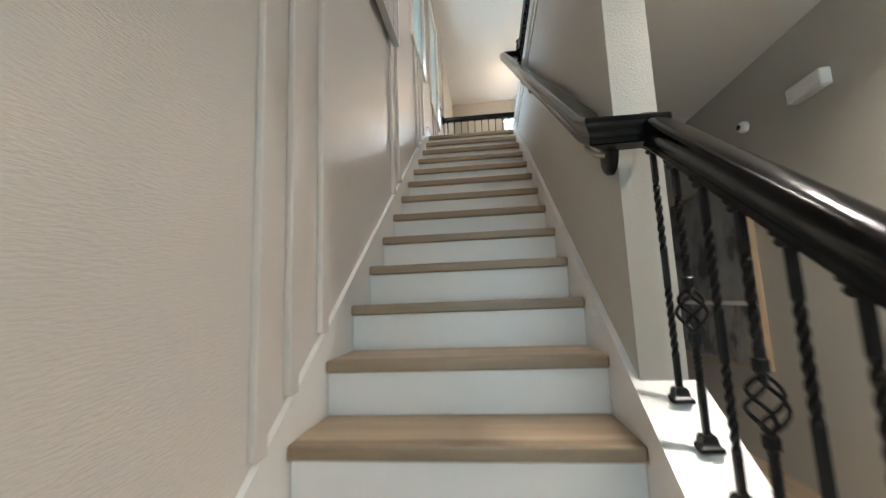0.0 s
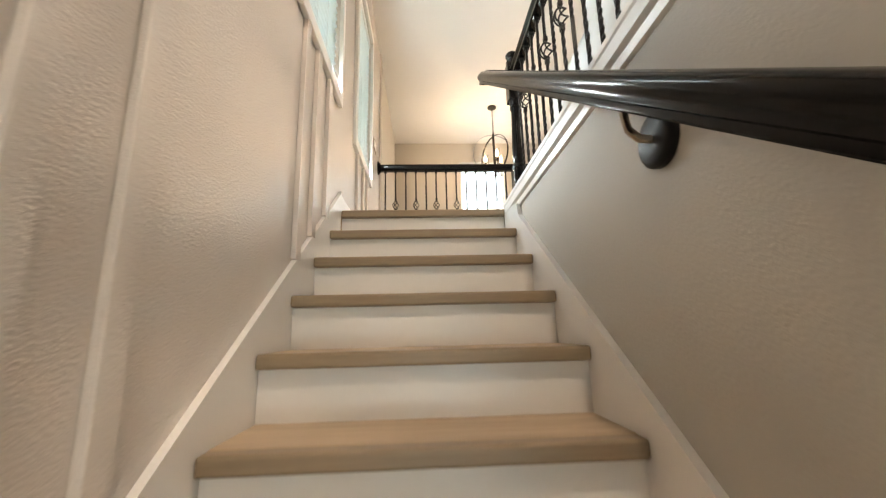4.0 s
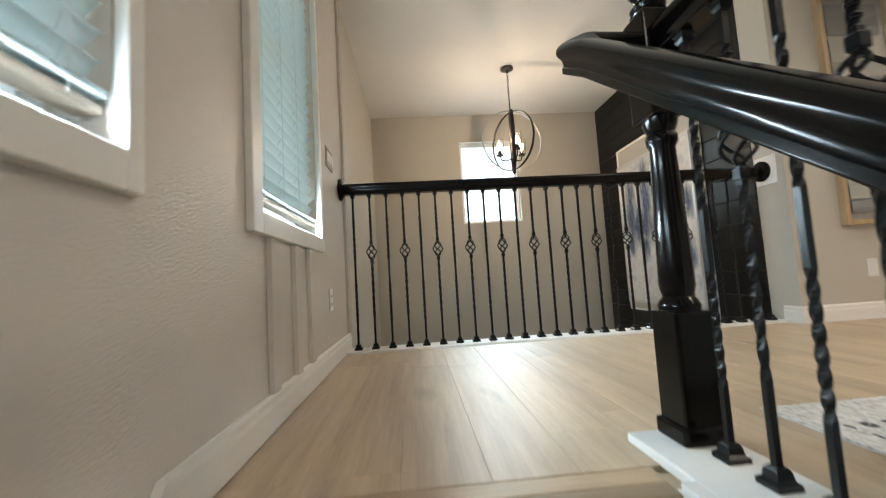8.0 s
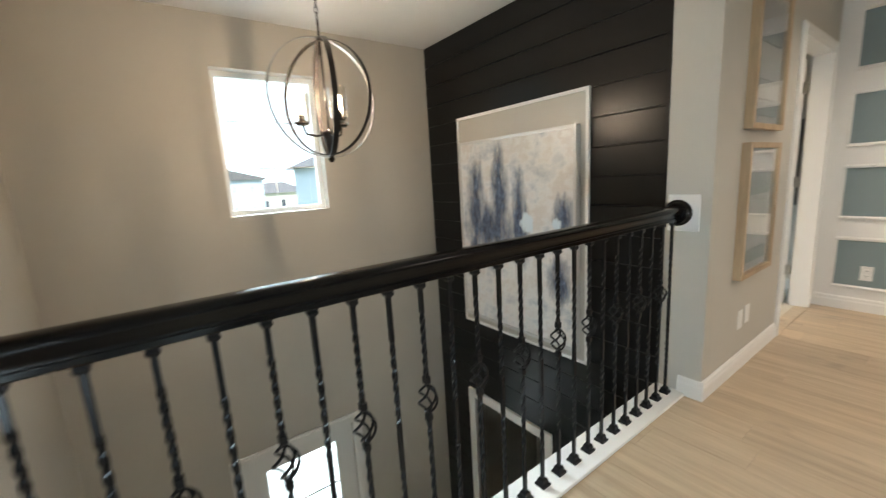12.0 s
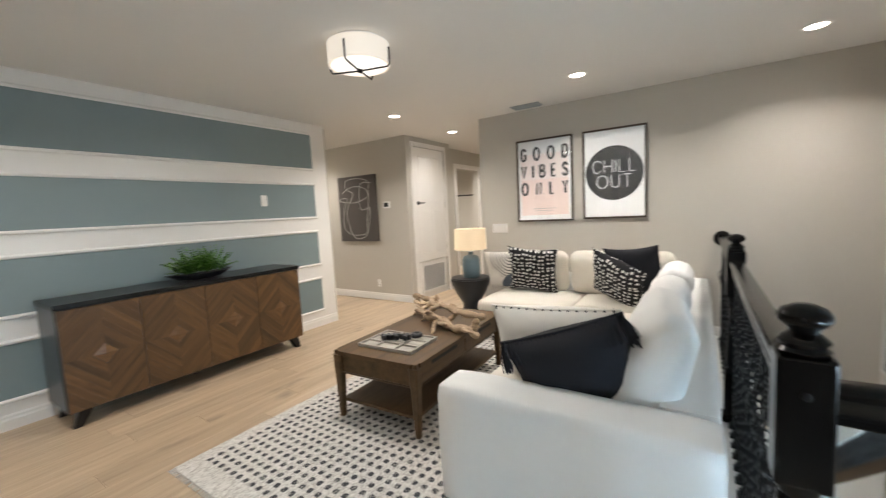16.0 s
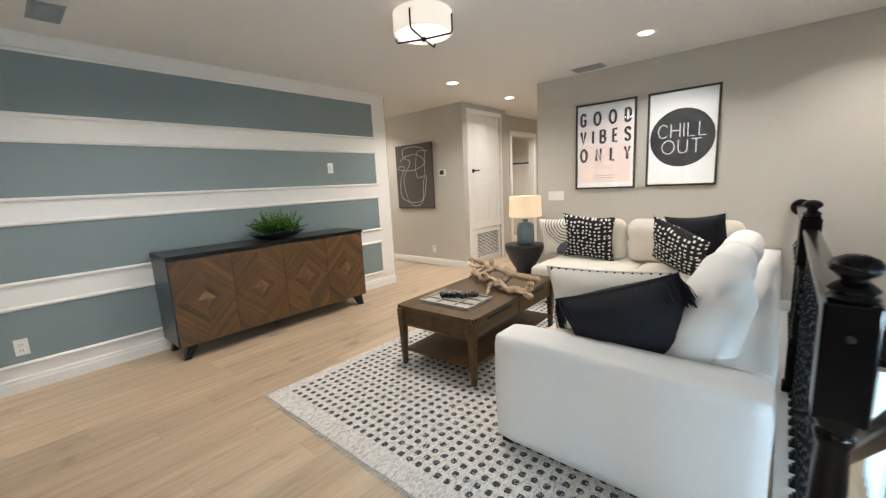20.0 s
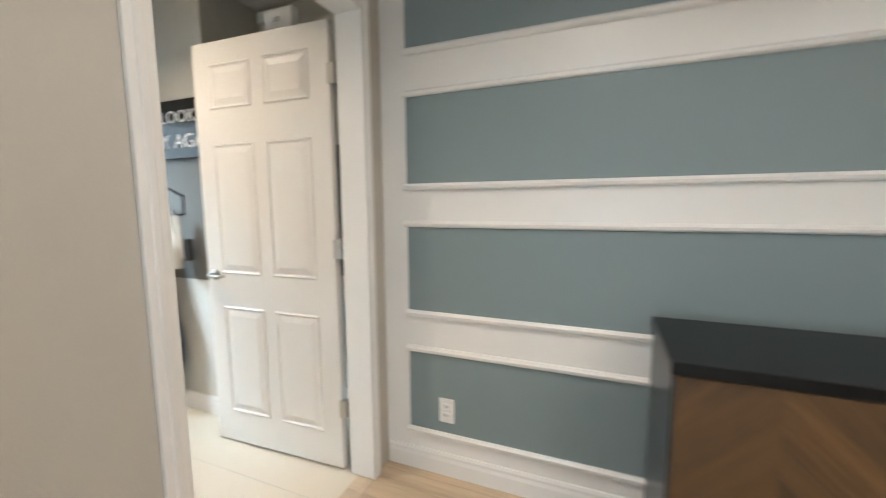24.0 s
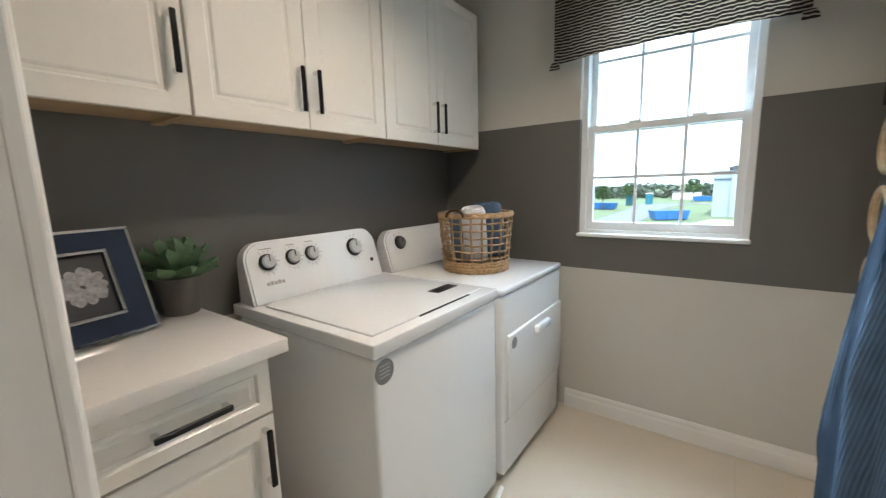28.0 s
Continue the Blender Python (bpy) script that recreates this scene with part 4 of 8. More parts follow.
for x, y, w in ((4.35, -2.53, 10), (4.36, -3.86, 4.5), (2.22, -2.55, 7), (0.61, -2.67, 7.5), (4.26, 0.76, 4.5)):
    downlight(x, y, CEIL, w)
downlight(1.75, -3.2, SLAB, 6.5)
# unseen fitting, added to brighten the stairs from the room below
downlight(1.75, -6.2, SLAB, 7)
# downlights out of view, added to brighten the hall and the room past it
for x, y, w in ((6.1, -5.8, 16), (6.9, -2.75, 9), (8.3, -2.92, 7), (4.45, -5.7, 9)):
    downlight(x, y, CEIL, w)
downlight(4.45, 2.70, CEIL, 7.2, (1.0, 0.84, 0.64))

lampc = thing("drum_ceiling_light", "round white drum ceiling light with a black cross frame, switched on", "ceiling light", (3.20, -0.80, CEIL))
part("canopy", lathe(bmesh.new(), [(0.16, 0), (0.16, -0.02), (0.15, -0.028)], 32), M_TRIM, lampc)
part("shade", lathe(bmesh.new(), [(0.200, -0.030), (0.204, -0.030), (0.204, -0.165), (0.200, -0.165)], 48), M_SHADE, lampc, smooth=40)
part("diffuser", lathe(bmesh.new(), [(0.198, -0.158), (0.17, -0.172), (0.10, -0.182), (0.01, -0.186)], 40), M_DIFF, lampc, smooth=40)
for k in range(4):
    a = radians(20 + 90 * k)
    c, s = math.cos(a), math.sin(a)
    part("arm", tube(bmesh.new(), [(0.0, 0.0, -0.196), (0.2 * c, 0.2 * s, -0.190), (0.212 * c, 0.212 * s, -0.175), (0.212 * c, 0.212 * s, -0.07)], 0.006, 8), M_IRON, lampc)
part("hub", lathe(bmesh.new(), [(0.02, -0.186), (0.022, -0.198), (0.012, -0.208), (0.004, -0.212)], 16), M_IRON, lampc)
disc_lamp("drum_lamp", (3.20, -0.80, CEIL - 0.225), 0.38, 14, WARM, 175)
up = disc_lamp("drum_lamp_up", (3.20, -0.80, CEIL - 0.04), 0.30, 9, WARM, 175)
up.matrix_basis = pose(3.20, -0.80, CEIL - 0.034, 180, 0, 0)

M_GRILLE = paint("grey_vent_metal", (0.30, 0.33, 0.36), 0.4, 0.05)
for x, y, rz in ((2.97, -3.24, 0), (4.84, 0.93, 0)):
    v = thing("ceiling_vent", "grey rectangular ceiling air vent", "vent", (x, y, CEIL), rz, "ceiling vents")
    part("frame", bx(-0.17, -0.085, -0.006, 0.17, 0.085, 0.0, bevel=0.002, seg=1), M_GRILLE, v)
    sl = mesh_of("slat", prism(bmesh.new(), [(-0.012, -0.014), (0.008, -0.006), (0.010, -0.008), (-0.010, -0.016)], "x", -0.15, 0.15), M_GRILLE)
    for k in range(7):
        share("slat", sl, v, pose(0, -0.06 + k * 0.02, 0))

# chandelier over the foyer
ch = thing("orb_chandelier", "bronze orb chandelier with three clear glass lamps, switched on", "chandelier", (1.517, 3.058, 1.78))
M_BRONZE = paint("dark_bronze", (0.030, 0.024, 0.020), 0.36, 0.2, 6.0, 0.05, 40, 0.7)
M_STEEL = paint("pale_steel_band", (0.36, 0.36, 0.36), 0.3, 0.1, 6.0, 0.0, 40, 0.9)
part("canopy", lathe(bmesh.new(), [(0.065, 0.765), (0.065, 0.750), (0.05, 0.742), (0.012, 0.735), (0.010, 0.715)], 28), M_BRONZE, ch, smooth=40)
part("rod", tube(bmesh.new(), [(0, 0, -0.30), (0, 0, 0.40)], 0.007, 8), M_BRONZE, ch)
lk = []
z = 0.40
k = 0
while z < 0.715:
    pts = [(0.009 * math.cos(2 * math.pi * i / 10) * (k % 2), 0.009 * math.cos(2 * math.pi * i / 10) * (1 - k % 2), z + 0.018 + 0.021 * math.sin(2 * math.pi * i / 10)) for i in range(10)]
    part("chain_link", tube(bmesh.new(), pts, 0.0024, 5, True), M_BRONZE, ch)
    z += 0.031
    k += 1


def band(r, rz, half, mt, name):
    bm = bmesh.new()
    n = 56
    vs = []
    for i in range(n):
        a = 2 * math.pi * i / n
        c, s = math.cos(a), math.sin(a)
        vs.append([bm.verts.new((rr * c, w, rr * s)) for rr, w in ((r, -half), (r, half), (r - 0.004, half), (r - 0.004, -half))])
    for i in range(n):
        p, q = vs[i], vs[(i + 1) % n]
        for k in range(4):
            bm.faces.new((p[k], p[(k + 1) % 4], q[(k + 1) % 4], q[k]))
    bmesh.ops.recalc_face_normals(bm, faces=bm.faces)
    return part(name, bm, mt, ch, at=pose(0, 0, 0, 0, 0, rz), smooth=40)


band(0.315, 8, 0.012, M_STEEL, "outer_ring")
band(0.308, 78, 0.014, M_BRONZE, "ring")
band(0.300, 118, 0.012, M_BRONZE, "ring")
part("hub", lathe(bmesh.new(), [(0.008, -0.34), (0.02, -0.325), (0.012, -0.30), (0.03, -0.20), (0.034, -0.18), (0.012, -0.16)], 20), M_BRONZE, ch, smooth=40)
M_CLEAR = clear_glass("lamp_glass", (1.0, 0.98, 0.95), 0.02)
for k in range(3):
    a = radians(35 + 120 * k)
    c, s = math.cos(a), math.sin(a)
    arm = part("arm", tube(bmesh.new(), [(0.02 * c, 0.02 * s, -0.185), (0.07 * c, 0.07 * s, -0.195), (0.12 * c, 0.12 * s, -0.18), (0.135 * c, 0.135 * s, -0.13)], 0.007, 8), M_BRONZE, ch)
    part("socket", lathe(bmesh.new(), [(0.03, -0.135), (0.036, -0.125), (0.02, -0.115), (0.016, -0.08)], 18, (0.135 * c, 0.135 * s, 0)), M_BRONZE, arm)
    gl = part("glass_shade", lathe(bmesh.new(), [(0.043, -0.122), (0.045, -0.02), (0.045, 0.035), (0.043, 0.035), (0.043, -0.02), (0.041, -0.118)], 24, (0.135 * c, 0.135 * s, 0)), M_CLEAR, arm, smooth=40)
    gl.visible_shadow = False
    part("bulb", lathe(bmesh.new(), [(0.008, -0.08), (0.018, -0.055), (0.022, -0.03), (0.016, -0.008), (0.004, 0.004)], 14, (0.135 * c, 0.135 * s, 0)), M_BULB, arm, "glowing filament bulb", smooth=60)
    lp = bpy.data.lights.new("chandelier_lamp", "POINT")
    lp.energy, lp.color, lp.shadow_soft_size = 4.0, (1.0, 0.82, 0.62), 0.004
    lo = new("chandelier_lamp", lp)
    lo.location = (1.517 + 0.135 * c, 3.058 + 0.135 * s, 1.78 + 0.025)

# ---- pictures ----


def text_mesh(body, size, extrude=0.0006, spacing=1.0, align="CENTER"):
    cu = bpy.data.curves.new("t", "FONT")
    cu.body, cu.size, cu.extrude, cu.space_character, cu.align_x, cu.align_y = body, size, extrude, spacing, align, "CENTER"
    cu.resolution_u = 3
    ob = bpy.data.objects.new("t", cu)
    scene.collection.objects.link(ob)
    bpy.context.view_layer.update()
    me = bpy.data.meshes.new_from_object(ob.evaluated_get(bpy.context.evaluated_depsgraph_get()))
    bpy.data.objects.remove(ob)
    bpy.data.curves.remove(cu)
    return me


def lettering(parent, body, size, material, m, fit):
    """Flat letters, each a piece of its own, standing in the xz plane after m and stretched to a width."""
    span = lambda me: (min(v.co.x for v in me.vertices), max(v.co.x for v in me.vertices))
    whole = text_mesh(body, size, 0.0006, 1.0, "LEFT")
    a, b = span(whole)
    f = fit / (b - a)
    for i, c in enumerate(body):
        if c == " ":
            continue
        me = text_mesh(c, size, 0.0006, 1.0, "LEFT")
        me.materials.clear()
        me.materials.append(material)
        end = span(text_mesh(body[: i + 1], size, 0.0006, 1.0, "LEFT"))[1]
        off = end - span(me)[1]
        for v in me.vertices:
            v.co.x = (v.co.x + off - (a + b) / 2) * f
        me.name = "letter"
        share("letter", me, parent, m)


STROKES = {
    "C": [[(0.62, 0.80), (0.50, 0.95), (0.30, 1.0), (0.10, 0.86), (0.0, 0.5), (0.10, 0.14), (0.30, 0.0), (0.50, 0.05), (0.62, 0.20)]],
    "H": [[(0, 0), (0, 1)], [(0.6, 0), (0.6, 1)], [(0, 0.5), (0.6, 0.5)]],
    "I": [[(0, 0), (0, 1)]],
    "L": [[(0, 1), (0, 0), (0.46, 0)]],
    "O": [[(0.42 + 0.42 * math.cos(a * math.pi / 10), 0.5 + 0.5 * math.sin(a * math.pi / 10)) for a in range(21)]],
    "U": [[(0, 1), (0, 0.32), (0.08, 0.10), (0.30, 0.0), (0.52, 0.10), (0.60, 0.32), (0.60, 1)]],
    "G": [[(0.62, 0.78), (0.52, 0.95), (0.31, 1.0), (0.10, 0.93), (0.0, 0.75), (0.0, 0.25), (0.10, 0.07), (0.31, 0.0), (0.52, 0.05), (0.62, 0.22), (0.62, 0.48), (0.36, 0.48)]],
    "D": [[(0, 0), (0, 1), (0.34, 1), (0.54, 0.92), (0.62, 0.74), (0.62, 0.26), (0.54, 0.08), (0.34, 0), (0, 0)]],
    "V": [[(0, 1), (0.32, 0), (0.64, 1)]],
    "B": [[(0, 0), (0, 1), (0.36, 1), (0.56, 0.9), (0.56, 0.62), (0.38, 0.53), (0, 0.53)], [(0.38, 0.53), (0.62, 0.42), (0.62, 0.1), (0.40, 0), (0, 0)]],
    "E": [[(0.52, 1), (0, 1), (0, 0), (0.52, 0)], [(0, 0.52), (0.44, 0.52)]],
    "S": [[(0.58, 0.78), (0.50, 0.95), (0.30, 1.0), (0.08, 0.94), (0.0, 0.76), (0.08, 0.60), (0.50, 0.42), (0.60, 0.24), (0.52, 0.06), (0.30, 0.0), (0.08, 0.05), (0.0, 0.22)]],
    "N": [[(0, 0), (0, 1), (0.62, 0), (0.62, 1)]],
    "Y": [[(0, 1), (0.32, 0.45), (0.64, 1)], [(0.32, 0.45), (0.32, 0)]],
    "T": [[(0, 1), (0.62, 1)], [(0.31, 1), (0.31, 0)]],
}


def thin_letters(parent, word, m, h, half, mt, narrow=1.0, fit=None):
    """Line capitals, centred, standing in the xz plane after m; fit spaces them to a width."""
    wid = {c: narrow * max(x for s in STROKES[c] for x, z in s) for c in word}
    gap = (fit / h - sum(wid[c] for c in word)) / (len(word) - 1) if fit else 0.26
    x0 = -(sum(wid[c] for c in word) + gap * (len(word) - 1)) / 2
    for c in word:
        bm = bmesh.new()
        for s in STROKES[c]:
            tube(bm, [((x * narrow + x0) * h, z * h, 0) for x, z in s], half, 6)
        for v in bm.verts:
            v.co.z *= 0.1
        part("letter", bm, mt, parent, at=m)
        x0 += wid[c] + gap


def flat_frame(parent, w, h, d, b, mt, name="frame"):
    """A picture frame in the xz plane facing -y, centred on x, from z = 0."""
    bm = wall_boxes(bmesh.new(), "y", -d, 0.0, -w / 2, w / 2, 0.0, h, [(-w / 2 + b, w / 2 - b, b, h - b)])
    return part(name, bm, mt, parent)


M_FRAMEBLK = wood("dark_walnut_frame", (0.03, 0.021, 0.014), (0.075, 0.053, 0.037), "z", 0.4, 0.1, 2.0)
M_PAPER = paint("white_paper", (0.80, 0.79, 0.78), 0.6, 0.01)
M_PINK = paint("pale_pink_print", (0.79, 0.64, 0.59), 0.6, 0.05, 3.0)
M_PINKPALE = paint("paler_pink_print", (0.80, 0.70, 0.665), 0.6, 0.04, 3.0)
M_INK = paint("black_print", (0.012, 0.012, 0.013), 0.5, 0.1)
M_GREYTXT = paint("grey_print", (0.42, 0.40, 0.40), 0.6, 0.05)
M_WHITETXT = paint("white_print", (0.78, 0.78, 0.78), 0.5, 0.02)

# both posters hang on the wall that faces +y: turn them half round
gv = thing("good_vibes_poster", "framed poster with black block letters over a pink fade", "poster", (2.838, YV + 0.002, 1.205), 180)
flat_frame(gv, 0.675, 0.98, 0.028, 0.02, M_FRAMEBLK)
part("print", bx(-0.32, -0.012, 0.018, 0.32, -0.004, 0.962), M_PAPER, gv)
part("pink_field", bx(-0.285, -0.0145, 0.075, 0.285, -0.0125, 0.50), M_PINK, gv)
part("pale_field", bx(-0.285, -0.0144, 0.5002, 0.285, -0.0125, 0.80), M_PINKPALE, gv)
for i, wd in enumerate(("GOOD", "VIBES", "ONLY")):
    thin_letters(gv, wd, pose(0, -0.0155, 0.735 - 0.205 * i, 90, 0, 0), 0.138, 0.0138, M_INK, 0.60, 0.55)
for k in range(2):
    part("small_print", bx(-0.14 + 0.03 * k, -0.0158, 0.15 - 0.025 * k, 0.14 - 0.03 * k, -0.0148, 0.156 - 0.025 * k), M_GREYTXT, gv)
co = thing("chill_out_poster", "framed white poster with a black disc and thin white letters", "poster", (2.067, YV + 0.002, 1.215), 180)
flat_frame(co, 0.645, 0.97, 0.028, 0.02, M_FRAMEBLK)
part("print", bx(-0.305, -0.012, 0.018, 0.305, -0.004, 0.952), M_PAPER, co)
part("disc", lathe(bmesh.new(), [(0.292, 0.0), (0.292, 0.002)], 64), M_INK, co, at=pose(0, -0.0125, 0.49, 90, 0, 0))
for i, wd in enumerate(("CHILL", "OUT")):
    thin_letters(co, wd, pose(0, -0.016, 0.497 - 0.165 * i, 90, 0, 0), 0.136, 0.0042, M_WHITETXT)


def pane_glass(parent, w, z0, z1, y):
    g = part("glazing", bx(-w / 2, y, z0, w / 2, y + 0.0015, z1), M_GLASS, parent)
    g.visible_shadow = False
    return g


pane_glass(gv, 0.634, 0.021, 0.959, -0.021)
pane_glass(co, 0.604, 0.021, 0.949, -0.021)


def streaks(name, cols, sx, sz, rough=0.6, bump=0.3, shift=0.0):
    """Paint dragged down a canvas: long streaks broken up by coarse patches."""
    m, nt, b = make(name)
    v = texco(nt, (sx, 1, sz))
    n1 = noise_tex(nt, v, 1.0, 6, 0.7)
    v2 = texco(nt, (2.2 + shift, 1, 1.6))
    n2 = noise_tex(nt, v2, 1.3, 3, 0.5)
    mx = nt.nodes.new("ShaderNodeMath")
    mx.operation = "MULTIPLY_ADD"
    mx.inputs[1].default_value = 0.40
    nt.links.new(n2, mx.inputs[0])
    nt.links.new(n1, mx.inputs[2])
    n = len(cols)
    nt.links.new(ramp(nt, mx.outputs[0], [(0.60 + 0.20 * i / (n - 1), c) for i, c in enumerate(cols)]), b.inputs["Base Color"])
    b.inputs["Roughness"].default_value = rough
    add_bump(nt, b, n1, bump, 0.006)
    return m


M_SILVER = paint("silver_leaf_frame", (0.62, 0.61, 0.60), 0.32, 0.05, 6.0, 0.0, 30, 0.6)


def abstract_mat():
    """Cream ground with pale grey passages; dark blue smears dragged down the canvas like a row of firs."""
    m, nt, b = make("abstract_canvas")

    def mth(op, *args):
        n = nt.nodes.new("ShaderNodeMath")
        n.operation = op
        for i, v in enumerate(args):
            if isinstance(v, (int, float)):
                n.inputs[i].default_value = v
            else:
                nt.links.new(v, n.inputs[i])
        return n.outputs[0]

    ground = noise_tex(nt, texco(nt, (3.0, 1, 3.6)), 1.6, 6, 0.65)
    base = ramp(nt, ground, [(0.30, (0.36, 0.40, 0.47)), (0.42, (0.60, 0.61, 0.62)), (0.50, (0.73, 0.72, 0.71)), (0.60, (0.64, 0.60, 0.57)), (0.72, (0.75, 0.74, 0.72))])
    smear = noise_tex(nt, texco(nt, (13.0, 1, 3.0)), 1.0, 6, 0.75)
    fine = noise_tex(nt, texco(nt, (30, 1, 13)), 1.0, 5, 0.7)
    tc = nt.nodes.new("ShaderNodeTexCoord")
    sep = nt.nodes.new("ShaderNodeSeparateXYZ")
    nt.links.new(tc.outputs["Object"], sep.inputs[0])
    x, z = sep.outputs[0], sep.outputs[2]
    best = None
    for xc, zc, hw, zh in ((-0.40, 1.02, 0.115, 0.46), (-0.12, 1.05, 0.105, 0.48), (0.10, 0.88, 0.085, 0.42), (0.50, 0.95, 0.10, 0.16), (-0.24, 0.84, 0.32, 0.22), (-0.19, 0.60, 0.09, 0.16), (-0.44, 0.66, 0.07, 0.14), (0.46, 0.50, 0.10, 0.20)):
        ex = mth("POWER", mth("ABSOLUTE", mth("DIVIDE", mth("SUBTRACT", x, xc), hw)), 2.0)
        ez = mth("POWER", mth("ABSOLUTE", mth("DIVIDE", mth("SUBTRACT", z, zc), zh)), 2.0)
        e = mth("SUBTRACT", 1.0, mth("ADD", ex, ez))
        best = e if best is None else mth("MAXIMUM", best, e)
    best = mth("MAXIMUM", best, -2.5)
    val = mth("ADD", mth("MULTIPLY_ADD", smear, 3.0, -1.5), best)
    val = mth("MULTIPLY_ADD", fine, 1.1, mth("SUBTRACT", val, 0.55))
    mask = ramp(nt, mth("MULTIPLY_ADD", val, 0.25, 0.4), [(0.34, (0, 0, 0)), (0.62, (1, 1, 1))])
    mx = nt.nodes.new("ShaderNodeMix")
    mx.data_type = "RGBA"
    nt.links.new(mask, mx.inputs[0])
    nt.links.new(base, mx.inputs[6])
    nt.links.new(ramp(nt, fine, [(0.32, (0.018, 0.022, 0.036)), (0.52, (0.07, 0.10, 0.165)), (0.64, (0.15, 0.205, 0.31)), (0.74, (0.42, 0.50, 0.60))]), mx.inputs[7])
    pale = None
    for xc, zc, hw, zh in ((0.17, 0.90, 0.085, 0.10), (0.44, 0.90, 0.05, 0.06)):
        ex = mth("POWER", mth("ABSOLUTE", mth("DIVIDE", mth("SUBTRACT", x, xc), hw)), 2.0)
        ez = mth("POWER", mth("ABSOLUTE", mth("DIVIDE", mth("SUBTRACT", z, zc), zh)), 2.0)
        e = mth("SUBTRACT", 1.0, mth("ADD", ex, ez))
        pale = e if pale is None else mth("MAXIMUM", pale, e)
    pale = mth("MULTIPLY_ADD", fine, 2.4, mth("SUBTRACT", mth("MAXIMUM", pale, -2.0), 1.2))
    m2 = nt.nodes.new("ShaderNodeMix")
    m2.data_type = "RGBA"
    nt.links.new(ramp(nt, pale, [(0.25, (0, 0, 0)), (0.6, (1, 1, 1))]), m2.inputs[0])
    nt.links.new(mx.outputs[2], m2.inputs[6])
    m2.inputs[7].default_value = (0.66, 0.76, 0.82, 1)
    nt.links.new(m2.outputs[2], b.inputs["Base Color"])
    b.inputs["Roughness"].default_value = 0.45
    add_bump(nt, b, fine, 0.4, 0.006)
    return m


M_ABSTRACT = abstract_mat()
M_STREAK = streaks("grey_streak_canvas", [(0.012, 0.012, 0.014), (0.035, 0.035, 0.04), (0.18, 0.18, 0.19), (0.52, 0.50, 0.48), (0.72, 0.70, 0.68), (0.24, 0.24, 0.26), (0.60, 0.59, 0.58)], 30.0, 0.22)
# large canvas on the black wall, in front of a pale backing panel; it faces -x
bp = thing("backing_panel", "tall pale beige panel with a thin white frame", "wall panel", (XB - 0.001, 3.052, -0.045), -90)
flat_frame(bp, 1.335, 1.875, 0.02, 0.022, M_TRIM)
part("panel", bx(-0.65, -0.010, 0.02, 0.65, -0.001, 1.855), M_GREIGE, bp)
ap = thing("abstract_painting", "large abstract canvas in blue, grey and cream with a silver frame", "painting", (XB - 0.022, 3.052, 0.045), -90)
flat_frame(ap, 1.215, 1.565, 0.045, 0.022, M_SILVER)
part("canvas", bx(-0.586, -0.036, 0.022, 0.586, -0.004, 1.543), M_ABSTRACT, ap)
# canvas on the stair wall, facing +x
sp = thing("streaked_painting", "tall canvas of dripping grey and black streaks in a silver frame", "painting", (0.016, -2.42, -0.06), 90)
flat_frame(sp, 1.57, 1.71, 0.045, 0.016, M_SILVER)
part("canvas", bx(-0.77, -0.038, 0.016, 0.77, -0.004, 1.694), M_STREAK, sp)

M_OAKF = wood("pale_oak_frame", (0.34, 0.225, 0.13), (0.52, 0.37, 0.23), "z", 0.5, 0.1, 2.0)
M_ARTGREY = paint("grey_woven_art", (0.17, 0.165, 0.155), 0.8, 0.2, 6.0, 0.5, 40)
M_ARTLIGHT = paint("pale_woven_art", (0.30, 0.285, 0.255), 0.8, 0.15, 6.0, 0.5, 40)
for z, zs in ((1.485, 0.755), (0.626, 0.785)):
    fa = thing("oak_framed_art", "pale oak box frame with bands of grey paper under glass", "picture", (3.608, YA - 0.001, z), 0, "oak framed pictures")
    flat_frame(fa, 0.545, zs, 0.045, 0.03, M_OAKF)
    part("mat", bx(-0.245, -0.012, 0.03, 0.245, -0.003, zs - 0.03), M_ARTLIGHT, fa)
    for k, (a, b) in enumerate(((0.62, 0.92), (0.36, 0.58), (0.10, 0.20), (0.22, 0.33))):
        part("paper_band", bx(-0.20, -0.020 - 0.0006 * k, zs * a, 0.20, -0.013, zs * b, bevel=0.002, seg=1), M_ARTGREY if k % 2 == 0 else M_ARTLIGHT, fa)
    pane_glass(fa, 0.49, 0.03, zs - 0.03, -0.036)

